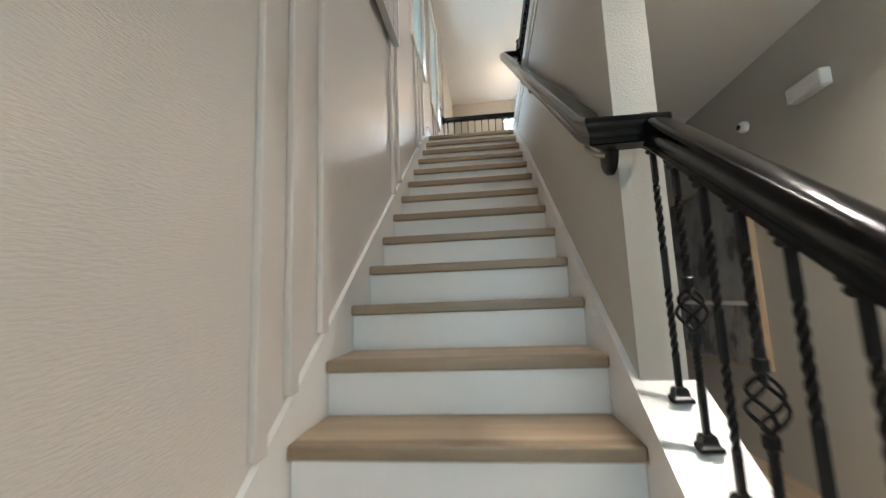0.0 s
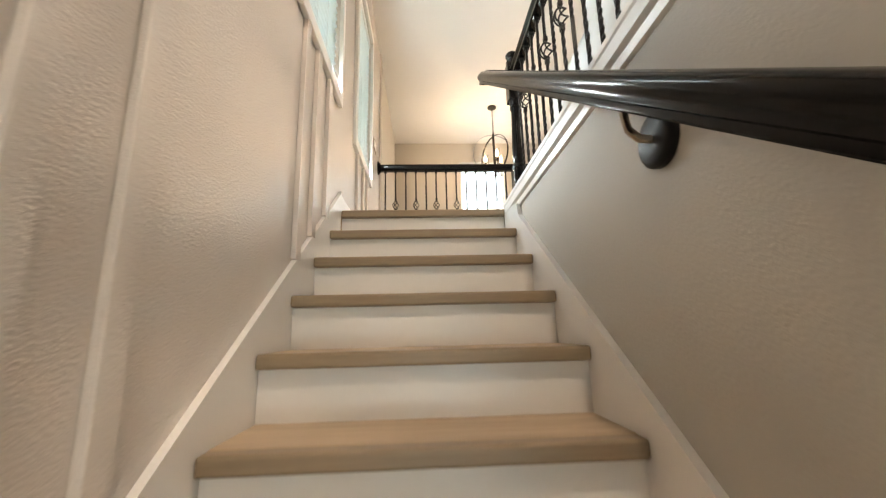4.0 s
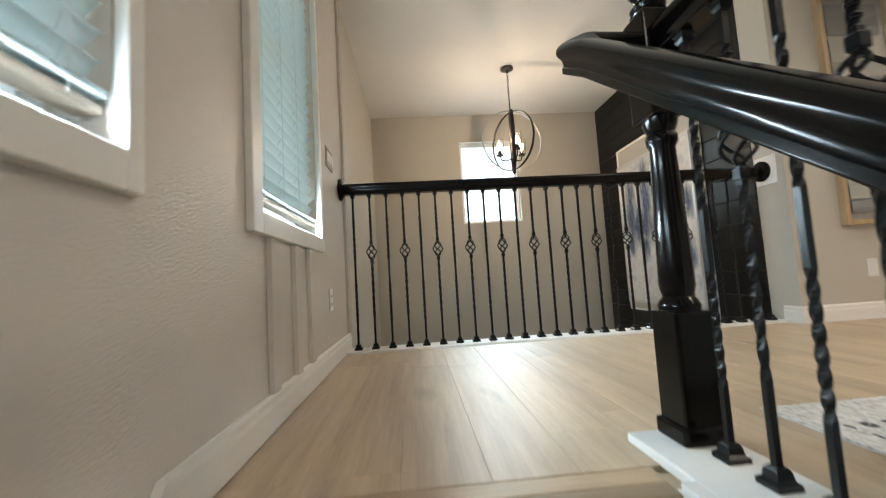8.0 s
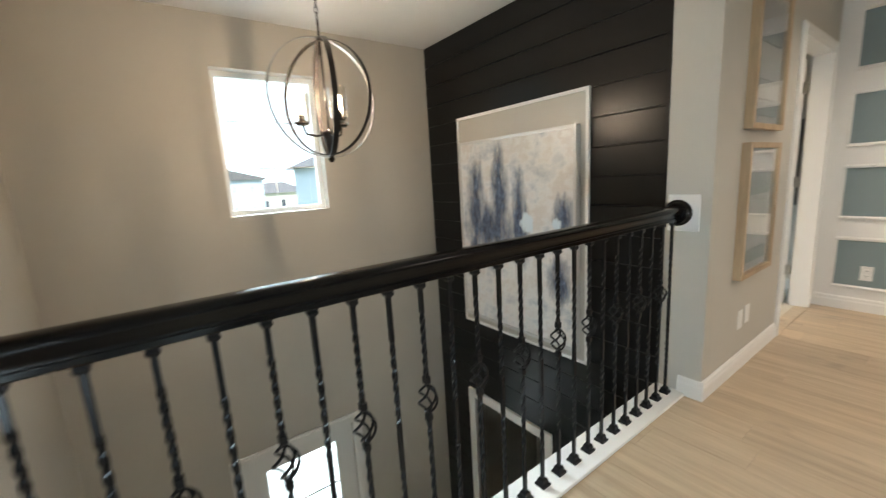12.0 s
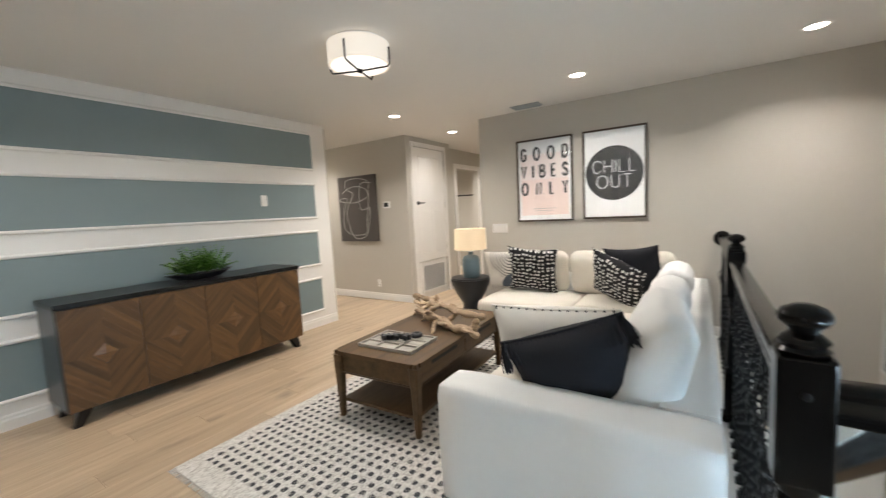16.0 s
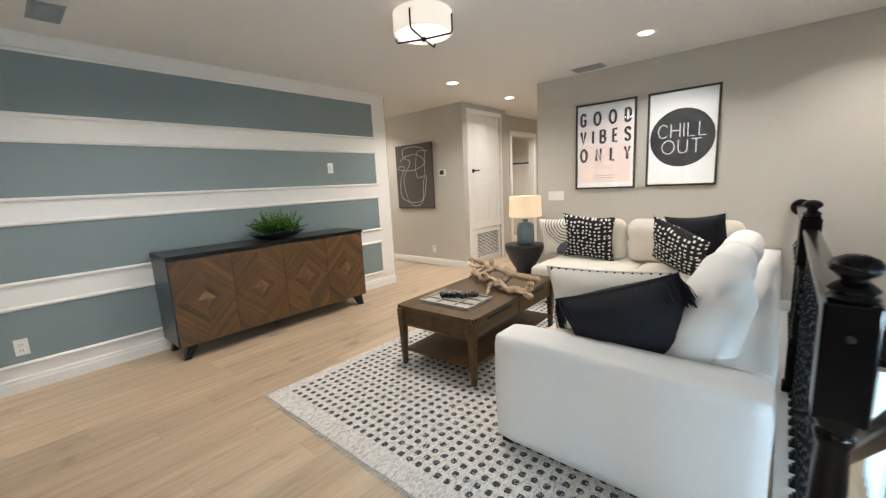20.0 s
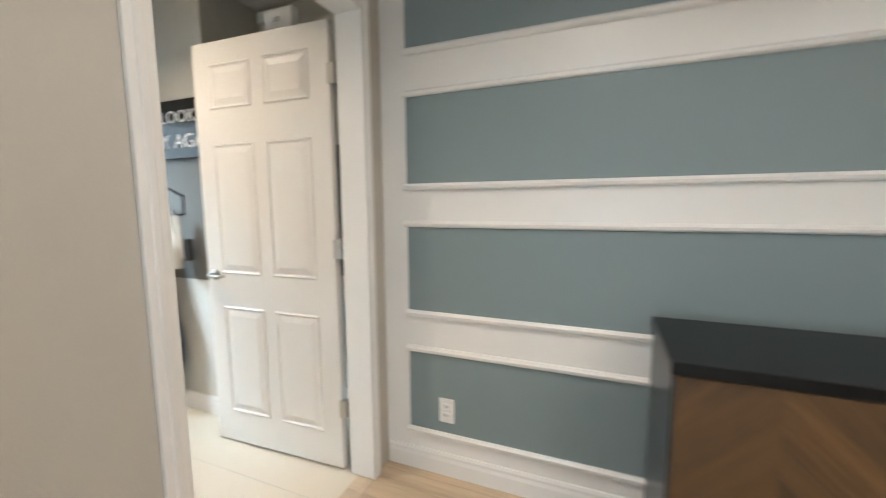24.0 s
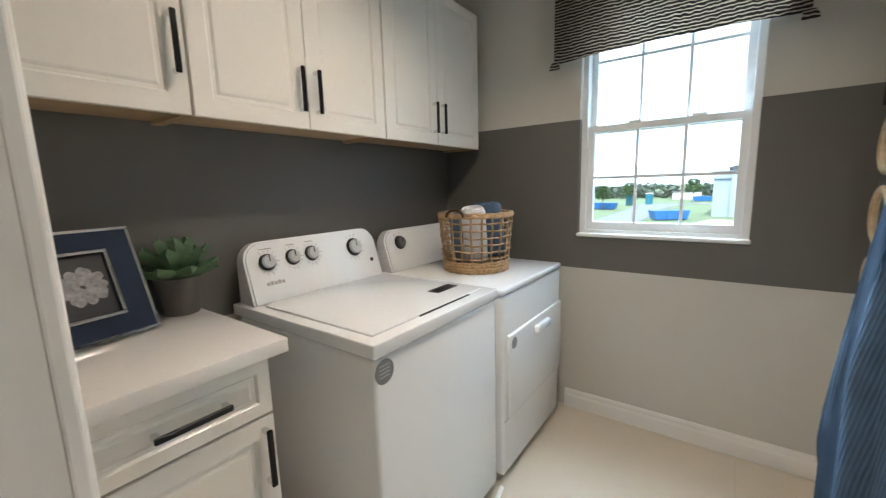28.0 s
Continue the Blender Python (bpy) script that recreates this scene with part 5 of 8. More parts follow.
M_TAUPE = paint("dark_taupe_canvas", (0.085, 0.075, 0.068), 0.8, 0.08, 4.0, 0.4, 300)
M_LINE = paint("white_line_paint", (0.60, 0.58, 0.55), 0.7, 0.05)
ca = thing("line_art_canvas", "dark taupe canvas with loose looping white lines", "picture", (6.012, -3.489, 0.96), 180)
part("canvas", bx(-0.425, -0.038, 0.0, 0.425, -0.001, 1.07, bevel=0.004), M_TAUPE, ca)
for pts in (
    [(0.34, 0.94), (0.14, 0.95), (0.08, 0.86), (0.06, 0.71), (0.06, 0.59), (0.11, 0.51), (0.23, 0.54), (0.29, 0.53), (0.27, 0.39), (0.23, 0.21), (0.14, 0.12), (-0.05, 0.1), (-0.18, 0.12), (-0.3, 0.18), (-0.34, 0.29), (-0.32, 0.48), (-0.27, 0.61), (-0.22, 0.67), (-0.24, 0.72), (-0.32, 0.72), (-0.39, 0.69), (-0.26, 0.65), (-0.03, 0.64), (0.18, 0.69), (0.26, 0.77), (0.18, 0.86), (0.0, 0.9), (-0.21, 0.87), (-0.33, 0.79)],
    [(-0.08, 0.81), (-0.19, 0.84), (-0.25, 0.92), (-0.22, 1.0), (-0.08, 1.03), (0.15, 1.01), (0.26, 0.96), (0.28, 0.88), (0.27, 0.73), (0.25, 0.54), (0.21, 0.39), (0.2, 0.18), (0.15, 0.08), (-0.01, 0.04), (-0.13, 0.1), (-0.19, 0.22), (-0.24, 0.38), (-0.24, 0.52), (-0.16, 0.65), (-0.09, 0.74), (-0.08, 0.81)],
):
    v = [Vector((x, 0, z)) for x, z in pts]
    fine = []
    for i in range(len(v) - 1):
        p0, p1, p2, p3 = v[max(i - 1, 0)], v[i], v[i + 1], v[min(i + 2, len(v) - 1)]
        for s in range(6):
            t = s / 6
            fine.append(0.5 * ((2 * p1) + (p2 - p0) * t + (2 * p0 - 5 * p1 + 4 * p2 - p3) * t * t + (3 * p1 - p0 - 3 * p2 + p3) * t**3))
    part("painted_line", tube(bmesh.new(), [(p.x, -0.0385, p.z) for p in fine], 0.0042, 5), M_LINE, ca)

# ---- plates, outlets and small wall fittings ----
M_PLATE = paint("white_plastic_plate", (0.78, 0.77, 0.75), 0.35, 0.01)


def plate(name, label, cat, at, rz, w, h, rockers=0, outlet=False):
    p = thing(name, label, cat, at, rz)
    part("cover", bx(-w / 2, -0.006, -h / 2, w / 2, 0.0, h / 2, bevel=0.002, seg=1), M_PLATE, p)
    for k in range(rockers):
        x = (k - (rockers - 1) / 2) * 0.046
        part("rocker", bx(x - 0.016, -0.011, -0.032, x + 0.016, -0.005, 0.032, bevel=0.002, seg=1), M_PLATE, p)
    if outlet:
        for z in (-0.022, 0.022):
            so = part("socket", bx(-0.017, -0.009, z - 0.014, 0.017, -0.005, z + 0.014, bevel=0.003), M_PLATE, p)
            for x in (-0.006, 0.006):
                part("slot", bx(x - 0.0015, -0.0095, z - 0.006, x + 0.0015, -0.0088, z + 0.006), M_DARK, so)
    return p


tp = plate("light_switch", "triple rocker switch in a tan bronze plate", "light switch", (0.001, 1.525, 1.162), 90, 0.165, 0.115, 3)
for ob in tp.children:
    if ob.name.startswith("cover"):
        ob.data.materials[0] = paint("tan_bronze_plate", (0.46, 0.38, 0.31), 0.25, 0.05, 6.0, 0.0, 60, 0.3)
plate("wall_outlet", "white double wall outlet", "outlet", (0.001, 1.44, 0.355), 90, 0.075, 0.12, 0, True)
plate("wall_outlet", "white double outlet on the blue panel", "outlet", (XS - 0.004, 1.355, 0.33), -90, 0.075, 0.12, 0, True)
plate("light_switch", "white single switch on the blue panel", "light switch", (XS - 0.004, -1.38, 1.60), -90, 0.075, 0.12, 1)
plate("light_switch", "white four-gang switch plate beside the posters", "light switch", (3.44, YV, 1.13), 180, 0.21, 0.115, 4)
plate("blank_plate", "white blank wall plate", "wall plate", (3.52, YA, 0.335), 0, 0.075, 0.12)
plate("blank_plate", "white blank wall plate", "wall plate", (3.64, YA, 0.345), 0, 0.075, 0.12)
plate("wall_outlet", "white double wall outlet in the hall", "outlet", (5.66, -3.49, 0.27), 180, 0.075, 0.12, 0, True)
th = plate("thermostat", "small white thermostat with a dark screen", "thermostat", (5.40, -3.49, 1.53), 180, 0.15, 0.105)
part("screen", bx(-0.055, -0.009, -0.032, 0.03, -0.006, 0.036), M_INK, th)
# fittings on the wall of the room below
el = thing("emergency_light", "white boxy emergency light high on the wall", "wall light", (2.3, -2.01, -0.805), -90)
part("body", bx(-0.115, -0.055, -0.045, 0.115, 0.0, 0.045, bevel=0.01), M_PLATE, el)
part("lens", bx(-0.09, -0.058, -0.032, 0.09, -0.054, -0.004, bevel=0.001, seg=1), M_TRIM, el)
sd = thing("wall_sensor", "small white round sensor on the wall", "sensor", (2.3, -1.475, -0.78), -90)
part("base", lathe(bmesh.new(), [(0.038, 0), (0.038, 0.018), (0.032, 0.032), (0.02, 0.04)], 28), M_PLATE, sd, at=pose(0, 0, 0, 90, 0, 0), smooth=40)
part("eye", lathe(bmesh.new(), [(0.016, 0.04), (0.016, 0.046), (0.006, 0.048)], 16), M_INK, sd, at=pose(0, 0, 0, 90, 0, 0))
M_LOWART = streaks("grey_canvas", [(0.10, 0.10, 0.11), (0.24, 0.24, 0.25), (0.30, 0.30, 0.31), (0.34, 0.34, 0.34)], 3.0, 2.0)
la = thing("grey_painting", "large grey two-tone canvas in a thin gold frame", "painting", (2.299, -0.90, -2.33), -90)
flat_frame(la, 1.05, 1.28, 0.04, 0.012, M_OAKF)
part("canvas", bx(-0.512, -0.034, 0.012, 0.512, -0.003, 1.268), M_LOWART, la)
part("white_band", bx(-0.512, -0.036, 0.40, 0.512, -0.0345, 0.43), M_PAPER, la)

wb = thing("chime_box", "small white plastic box high on the laundry wall", "wall box", (XRW, 2.21, 2.21), -90)
part("cover", bx(-0.09, -0.05, -0.05, 0.09, 0.0, 0.05, bevel=0.006), M_PLATE, wb)
part("label", bx(-0.02, -0.0515, -0.01, 0.02, -0.0495, 0.01), M_GREYTXT, wb)

# ---- sideboard ----
M_TEAK = wood("warm_walnut_veneer", (0.026, 0.0125, 0.0042), (0.145, 0.074, 0.025), "x", 0.5, 0.55, 1.5, 60.0, 0.6, 0.15)
M_TEAKLT = wood("pale_walnut_knob", (0.075, 0.038, 0.015), (0.185, 0.098, 0.040), "x", 0.34, 0.2, 2.0)
M_BLKTOP = paint("black_stained_top", (0.006, 0.006, 0.0065), 0.3, 0.2, 8.0, 0.03, 60, spec=0.3)
M_BLKSIDE = paint("dark_grey_cabinet_side", (0.045, 0.052, 0.060), 0.3, 0.1, 4.0)
sb = thing("sideboard", "long walnut sideboard with diamond-pattern doors and a black top", "sideboard", (4.87, -0.445, 0.0), -90)
L, D, Z0, Z1 = 1.91, 0.45, 0.122, 0.886
part("carcass", bx(-L / 2, 0.022, Z0, L / 2, D, Z1 - 0.036, bevel=0.003, seg=1), M_BLKSIDE, sb)
part("top", bx(-L / 2 - 0.006, -0.006, Z1 - 0.036, L / 2 + 0.006, D, Z1, bevel=0.003), M_BLKTOP, sb)
dw, dh = (L - 0.012) / 4 - 0.004, Z1 - 0.036 - Z0 - 0.006


def clip(poly, a, b, c):
    """Keeps the part of a polygon where a*x + b*z <= c."""
    out = []
    for i in range(len(poly)):
        p, q = poly[i], poly[(i + 1) % len(poly)]
        dp, dq = a * p[0] + b * p[1] - c, a * q[0] + b * q[1] - c
        if dp <= 0:
            out.append(p)
        if (dp < 0 < dq) or (dq < 0 < dp):
            t = dp / (dp - dq)
            out.append((p[0] + t * (q[0] - p[0]), p[1] + t * (q[1] - p[1])))
    return out


for d in range(4):
    cx = -L / 2 + 0.006 + (dw + 0.004) * d + dw / 2 + 0.002
    dr = part("door", bx(-dw / 2, 0.006, 0.0, dw / 2, 0.021, dh), M_BLKSIDE, sb, at=pose(cx, 0, Z0 + 0.003))
    rnd = random.Random(d)
    for sx in (-1, 1):
        for sz in (-1, 1):
            r = 0.077
            while r < (dw + dh) / 2:
                r2 = r + rnd.uniform(0.050, 0.085)
                quad = [(0, 0), (sx * dw / 2, 0), (sx * dw / 2, sz * dh / 2), (0, sz * dh / 2)]
                poly = clip(quad, sx, sz, r2 - 0.0004)
                poly = clip(poly, -sx, -sz, -r - 0.0004)
                if len(poly) > 2:
                    ang = math.atan2(-sz, sx)
                    ca_, sa_ = math.cos(-ang), math.sin(-ang)
                    loc = [(x * ca_ - z * sa_, x * sa_ + z * ca_) for x, z in poly]
                    bm = bmesh.new()
                    try:
                        prism(bm, loc, "y", 0.0, 0.006 - rnd.uniform(0, 0.0012))
                    except ValueError:
                        bm.free()
                        r = r2
                        continue
                    part("veneer_strip", bm, M_TEAK, dr, at=pose(0, 0, dh / 2, 0, -math.degrees(ang), 0))
                r = r2
    bm = bmesh.new()
    rr = 0.075
    base = [bm.verts.new(p) for p in ((rr, 0.004, 0), (0, 0.004, rr), (-rr, 0.004, 0), (0, 0.004, -rr))]
    tip = bm.verts.new((0, -0.010, 0))
    for k in range(4):
        bm.faces.new((base[k], base[(k + 1) % 4], tip))
    bm.faces.new(base)
    bmesh.ops.recalc_face_normals(bm, faces=bm.faces)
    part("knob", bm, M_TEAKLT, dr, "raised paler pyramid knob", at=pose(0, 0, dh / 2))
for x in (-L / 2 + 0.10, L / 2 - 0.10, 0.0):
    for y in (0.06, D - 0.06) if x else (D - 0.12,):
        s = 0 if x == 0 else (1 if x > 0 else -1)
        bm = bmesh.new()
        t = 0.042
        top = [(x - t, y - t, Z0), (x + t, y - t, Z0), (x + t, y + t, Z0), (x - t, y + t, Z0)]
        b = 0.025
        bot = [(x + s * 0.05 - b, y - b, 0), (x + s * 0.05 + b, y - b, 0), (x + s * 0.05 + b, y + b, 0), (x + s * 0.05 - b, y + b, 0)]
        vt, vb = [bm.verts.new(p) for p in top], [bm.verts.new(p) for p in bot]
        bm.faces.new(vt), bm.faces.new(vb[::-1])
        for k in range(4):
            bm.faces.new((vb[k], vb[(k + 1) % 4], vt[(k + 1) % 4], vt[k]))
        bmesh.ops.recalc_face_normals(bm, faces=bm.faces)
        part("leg", bm, M_BLKTOP, sb)


# ---- plants ----
def leaf_mat(name, a, b):
    m, nt, bs = make(name)
    v = texco(nt)
    n = noise_tex(nt, v, 18.0, 3)
    g = nt.nodes.new("ShaderNodeNewGeometry")
    mx = nt.nodes.new("ShaderNodeMath")
    mx.operation = "MULTIPLY_ADD"
    mx.inputs[1].default_value = 0.5
    nt.links.new(g.outputs["Random Per Island"], mx.inputs[0])
    nt.links.new(n, mx.inputs[2])
    nt.links.new(ramp(nt, mx.outputs[0], [(0.4, a), (0.95, b)]), bs.inputs["Base Color"])
    bs.inputs["Roughness"].default_value = 0.5
    return m


M_FERN = leaf_mat("fern_green", (0.016, 0.065, 0.008), (0.11, 0.26, 0.03))
M_BOWL = paint("black_ceramic", (0.012, 0.012, 0.013), 0.4, 0.2, 8.0, 0.05, 30)
pl = thing("potted_fern", "bushy green fern in a long black boat-shaped bowl", "plant", (5.09, -0.525, 0.886))
bm = bmesh.new()
rows = []
for (rx, ry, z) in ((0.03, 0.10, 0.0), (0.05, 0.19, 0.012), (0.080, 0.285, 0.045), (0.083, 0.297, 0.05), (0.075, 0.283, 0.048), (0.04, 0.17, 0.025)):
    rows.append([bm.verts.new((rx * math.cos(2 * math.pi * i / 32), ry * math.sin(2 * math.pi * i / 32), z + 0.018 * abs(math.sin(2 * math.pi * i / 32)) ** 3 * (z > 0.03))) for i in range(32)])
for a, b in zip(rows, rows[1:]):
    for i in range(32):
        bm.faces.new((a[i], a[(i + 1) % 32], b[(i + 1) % 32], b[i]))
bm.faces.new(rows[0][::-1]), bm.faces.new(rows[-1])
part("bowl", bm, M_BOWL, pl, smooth=50)
rnd = random.Random(5)
vs, fs = [], []


def leaflet(p, d, n, ln, w):
    k = len(vs)
    s = d.cross(n).normalized() * w
    vs.extend([p, p + d * ln * 0.5 + s, p + d * ln, p + d * ln * 0.5 - s])
    fs.append((k, k + 1, k + 2, k + 3))


for i in range(170):
    b = Vector((rnd.uniform(-0.05, 0.05), rnd.uniform(-0.19, 0.17), 0.035))
    a = rnd.uniform(0, 2 * math.pi)
    lean = rnd.uniform(0.15, 0.80)
    ln = rnd.uniform(0.10, 0.235)
    d = Vector((math.cos(a) * lean * 0.55, math.sin(a) * lean, 1.0 - 0.45 * lean)).normalized()
    p = b.copy()
    for k in range(11):
        t = k / 10
        d = (d + Vector((0, 0, -0.07))).normalized()
        p = p + d * ln / 10
        if k < 2:
            continue
        side = d.cross(Vector((0, 0, 1))).normalized()
        for s in (-1, 1):
            dd = (side * s + d * 0.6 + Vector((rnd.uniform(-0.3, 0.3), rnd.uniform(-0.3, 0.3), rnd.uniform(-0.1, 0.4)))).normalized()
            leaflet(p.copy(), dd, Vector((rnd.uniform(-0.4, 0.4), rnd.uniform(-0.4, 0.4), 1)).normalized(), 0.036 * (1.15 - t * 0.55), 0.0095)
me = bpy.data.meshes.new("fronds")
me.from_pydata([tuple(v) for v in vs], [], fs)
me.materials.append(M_FERN)
share("fronds", me, pl)["label"] = "feathery green fronds"

# ---- coffee table ----
M_WALN = wood("dark_walnut", (0.038, 0.021, 0.0085), (0.110, 0.064, 0.028), "y", 0.45, 0.1, 1.4, 40.0, 0.2, 0.08)
M_WALN.node_tree.nodes["Principled BSDF"].inputs["Specular IOR Level"].default_value = 0.3
ct = thing("coffee_table", "dark walnut coffee table with a lower shelf and slotted drawers", "coffee table", (3.045, -1.19, 0.012), 2.5)
hw, hl, hz = 0.345, 0.655, 0.47
bm = bmesh.new()
pts = []
for sx, sy in ((1, 1), (-1, 1), (-1, -1), (1, -1)):
    c = 0.045
    corner = [(sx * hw, sy * (hl - c)), (sx * (hw - 0.012), sy * (hl - c + 0.002)), (sx * (hw - 0.004), sy * (hl - 0.012)), (sx * (hw - 0.012), sy * (hl - 0.004)), (sx * (hw - c + 0.002), sy * (hl - 0.012)), (sx * (hw - c), sy * hl)]
    pts += corner if sx * sy > 0 else corner[::-1]
prism(bm, pts, "z", hz - 0.026, hz)
part("top", bm, M_WALN, ct)
part("apron", bx(-hw + 0.025, -hl + 0.025, hz - 0.15, hw - 0.025, hl - 0.025, hz - 0.027, bevel=0.003, seg=1), M_WALN, ct)
for y0, y1 in ((-hl + 0.08, -0.006), (0.006, hl - 0.08)):
    for sx in (-1, 1):
        dr = part("drawer", bx(sx * (hw - 0.026), y0, hz - 0.135, sx * (hw - 0.016), y1, hz - 0.035, bevel=0.002, seg=1), M_WALN, ct)
        ym = (y0 + y1) / 2
        part("pull_slot", bx(sx * (hw - 0.018), ym - 0.17, hz - 0.062, sx * (hw - 0.0145), ym + 0.17, hz - 0.036, bevel=0.002, seg=1), M_DARK, dr, "dark pull slot")
part("shelf", bx(-hw + 0.035, -hl + 0.035, 0.105, hw - 0.035, hl - 0.035, 0.128, bevel=0.004), M_WALN, ct)
part("bead", bx(-hw + 0.018, -hl + 0.018, hz - 0.158, hw - 0.018, hl - 0.018, hz - 0.15, bevel=0.003, seg=1), M_WALN, ct)
for sx in (-1, 1):
    for sy in (-1, 1):
        bm = bmesh.new()
        prof = [(0.017, 0.0), (0.019, 0.05), (0.027, 0.28), (0.031, 0.36), (0.033, hz - 0.028)]
        rings = []
        for r, z in prof:
            rings.append([bm.verts.new((sx * (hw - 0.03) + r * a, sy * (hl - 0.03) + r * b, z)) for a, b in ((-1, -0.7), (-0.7, -1), (0.7, -1), (1, -0.7), (1, 0.7), (0.7, 1), (-0.7, 1), (-1, 0.7))])
        for a, b in zip(rings, rings[1:]):
            for k in range(8):
                bm.faces.new((a[k], a[(k + 1) % 8], b[(k + 1) % 8], b[k]))
        bm.faces.new(rings[0][::-1]), bm.faces.new(rings[-1])
        part("leg", bm, M_WALN, ct, smooth=40)
ZT = 0.012 + hz
M_TRAY = wood("grey_washed_wood", (0.22, 0.20, 0.175), (0.42, 0.39, 0.34), "x", 0.6, 0.1, 2.0)
tr = thing("tic_tac_toe_tray", "grey-washed wooden game tray divided into squares", "tray", (3.04, -0.83, ZT), 2.5)
part("base", bx(-0.225, -0.165, 0.0, 0.225, 0.165, 0.010, bevel=0.002, seg=1), M_TRAY, tr)
for x in (-0.218, -0.078, 0.078, 0.218):
    part("divider", bx(x - 0.007, -0.165, 0.008, x + 0.007, 0.165, 0.024, bevel=0.002, seg=1), M_TRAY, tr)
for y in (-0.158, -0.055, 0.055, 0.158):
    part("divider", bx(-0.225, y - 0.006, 0.008, 0.225, y + 0.006, 0.023, bevel=0.002, seg=1), M_TRAY, tr)
M_CHARC = paint("charcoal_stone", (0.018, 0.02, 0.024), 0.5, 0.2, 10.0, 0.2, 60)
for i, (x, y, rz) in enumerate(((2.99, -0.86, 20), (3.06, -0.83, 60), (3.12, -0.80, 5))):
    xo = thing("game_piece", "chunky charcoal cross-shaped game piece", "game piece", (x, y, ZT + 0.024 if i else ZT + 0.024), rz, "game pieces")
    part("bar", bx(-0.038, -0.013, 0.0, 0.038, 0.013, 0.036, bevel=0.004), M_CHARC, xo)
    part("bar", bx(-0.0128, -0.038, 0.001, 0.0128, 0.038, 0.0355, bevel=0.004), M_CHARC, xo)
ring = thing("game_piece", "chunky charcoal ring game piece", "game piece", (2.95, -0.93, ZT + 0.024), 0, "game pieces")
part("ring", tube(bmesh.new(), [(0.03 * math.cos(2 * math.pi * i / 20), 0.03 * math.sin(2 * math.pi * i / 20), 0.017) for i in range(20)], 0.016, 10, True), M_CHARC, ring, smooth=60)
M_DRIFT = wood("bleached_driftwood", (0.13, 0.08, 0.045), (0.50, 0.37, 0.245), "x", 0.8, 0.2, 3.0, 10.0, 0.6, 1.0)
df = thing("driftwood", "gnarled pale driftwood branches", "ornament", (3.06, -1.40, ZT))
df.scale = (1.28, 1.28, 1.05)
rnd = random.Random(11)


def branch(a, b, r0, r1, wild=0.05):
    a, b = Vector(a), Vector(b)
    off = Vector((rnd.random(), rnd.random(), rnd.random())) * 10
    pts, rr = [], []
    n = 26
    for k in range(n + 1):
        t = k / n
        p = a.lerp(b, t)
        w = noise.noise_vector(p * 7 + off) * wild * math.sin(math.pi * min(1, t * 1.3 + 0.1)) + noise.noise_vector(p * 20 + off) * wild * 0.35
        w.z *= 0.7
        p = p + w
        r = 0.78 * (r0 + (r1 - r0) * t) * (1 + 0.6 * noise.noise(p * 26 + off) + 0.4 * noise.noise(p * 60 - off)) * (0.5 if k in (0, n) else 1)
        p.z = max(p.z, r * 0.9)
        pts.append(p)
        rr.append(r)
    part("branch", tube(bmesh.new(), pts, rr, 10), M_DRIFT, df, smooth=80)


# two long trunks, then knuckled legs and twigs off them
branch((-0.36, 0.12, 0.11), (0.40, -0.24, 0.125), 0.034, 0.022, 0.075)
branch((-0.40, 0.26, 0.035), (0.10, 0.02, 0.05), 0.028, 0.036, 0.07)
branch((-0.30, 0.05, 0.09), (0.34, -0.14, 0.10), 0.020, 0.016, 0.08)
branch((-0.20, 0.20, 0.07), (0.22, -0.06, 0.08), 0.018, 0.012, 0.08)
for a, b, r0, r1 in (((-0.34, 0.12, 0.11), (-0.33, 0.16, 0.0), 0.026, 0.014), ((0.30, -0.20, 0.12), (0.28, -0.16, 0.0), 0.028, 0.011), ((0.02, -0.02, 0.11), (0.12, 0.06, 0.0), 0.026, 0.010), ((-0.15, 0.05, 0.10), (-0.10, 0.12, 0.01), 0.024, 0.018),
                     ((0.28, -0.18, 0.12), (0.42, -0.30, 0.09), 0.020, 0.008), ((0.05, -0.06, 0.11), (0.10, -0.12, 0.17), 0.018, 0.012), ((-0.22, 0.18, 0.05), (-0.30, 0.02, 0.01), 0.022, 0.010), ((0.0, 0.05, 0.05), (0.20, 0.0, 0.07), 0.030, 0.014), ((-0.05, 0.10, 0.04), (-0.12, 0.28, 0.01), 0.022, 0.009), ((-0.30, 0.20, 0.05), (-0.44, 0.30, 0.06), 0.018, 0.007), ((0.14, -0.10, 0.115), (0.24, -0.02, 0.01), 0.018, 0.008)):
    branch(a, b, r0, r1, 0.03)

# ---- rug ----


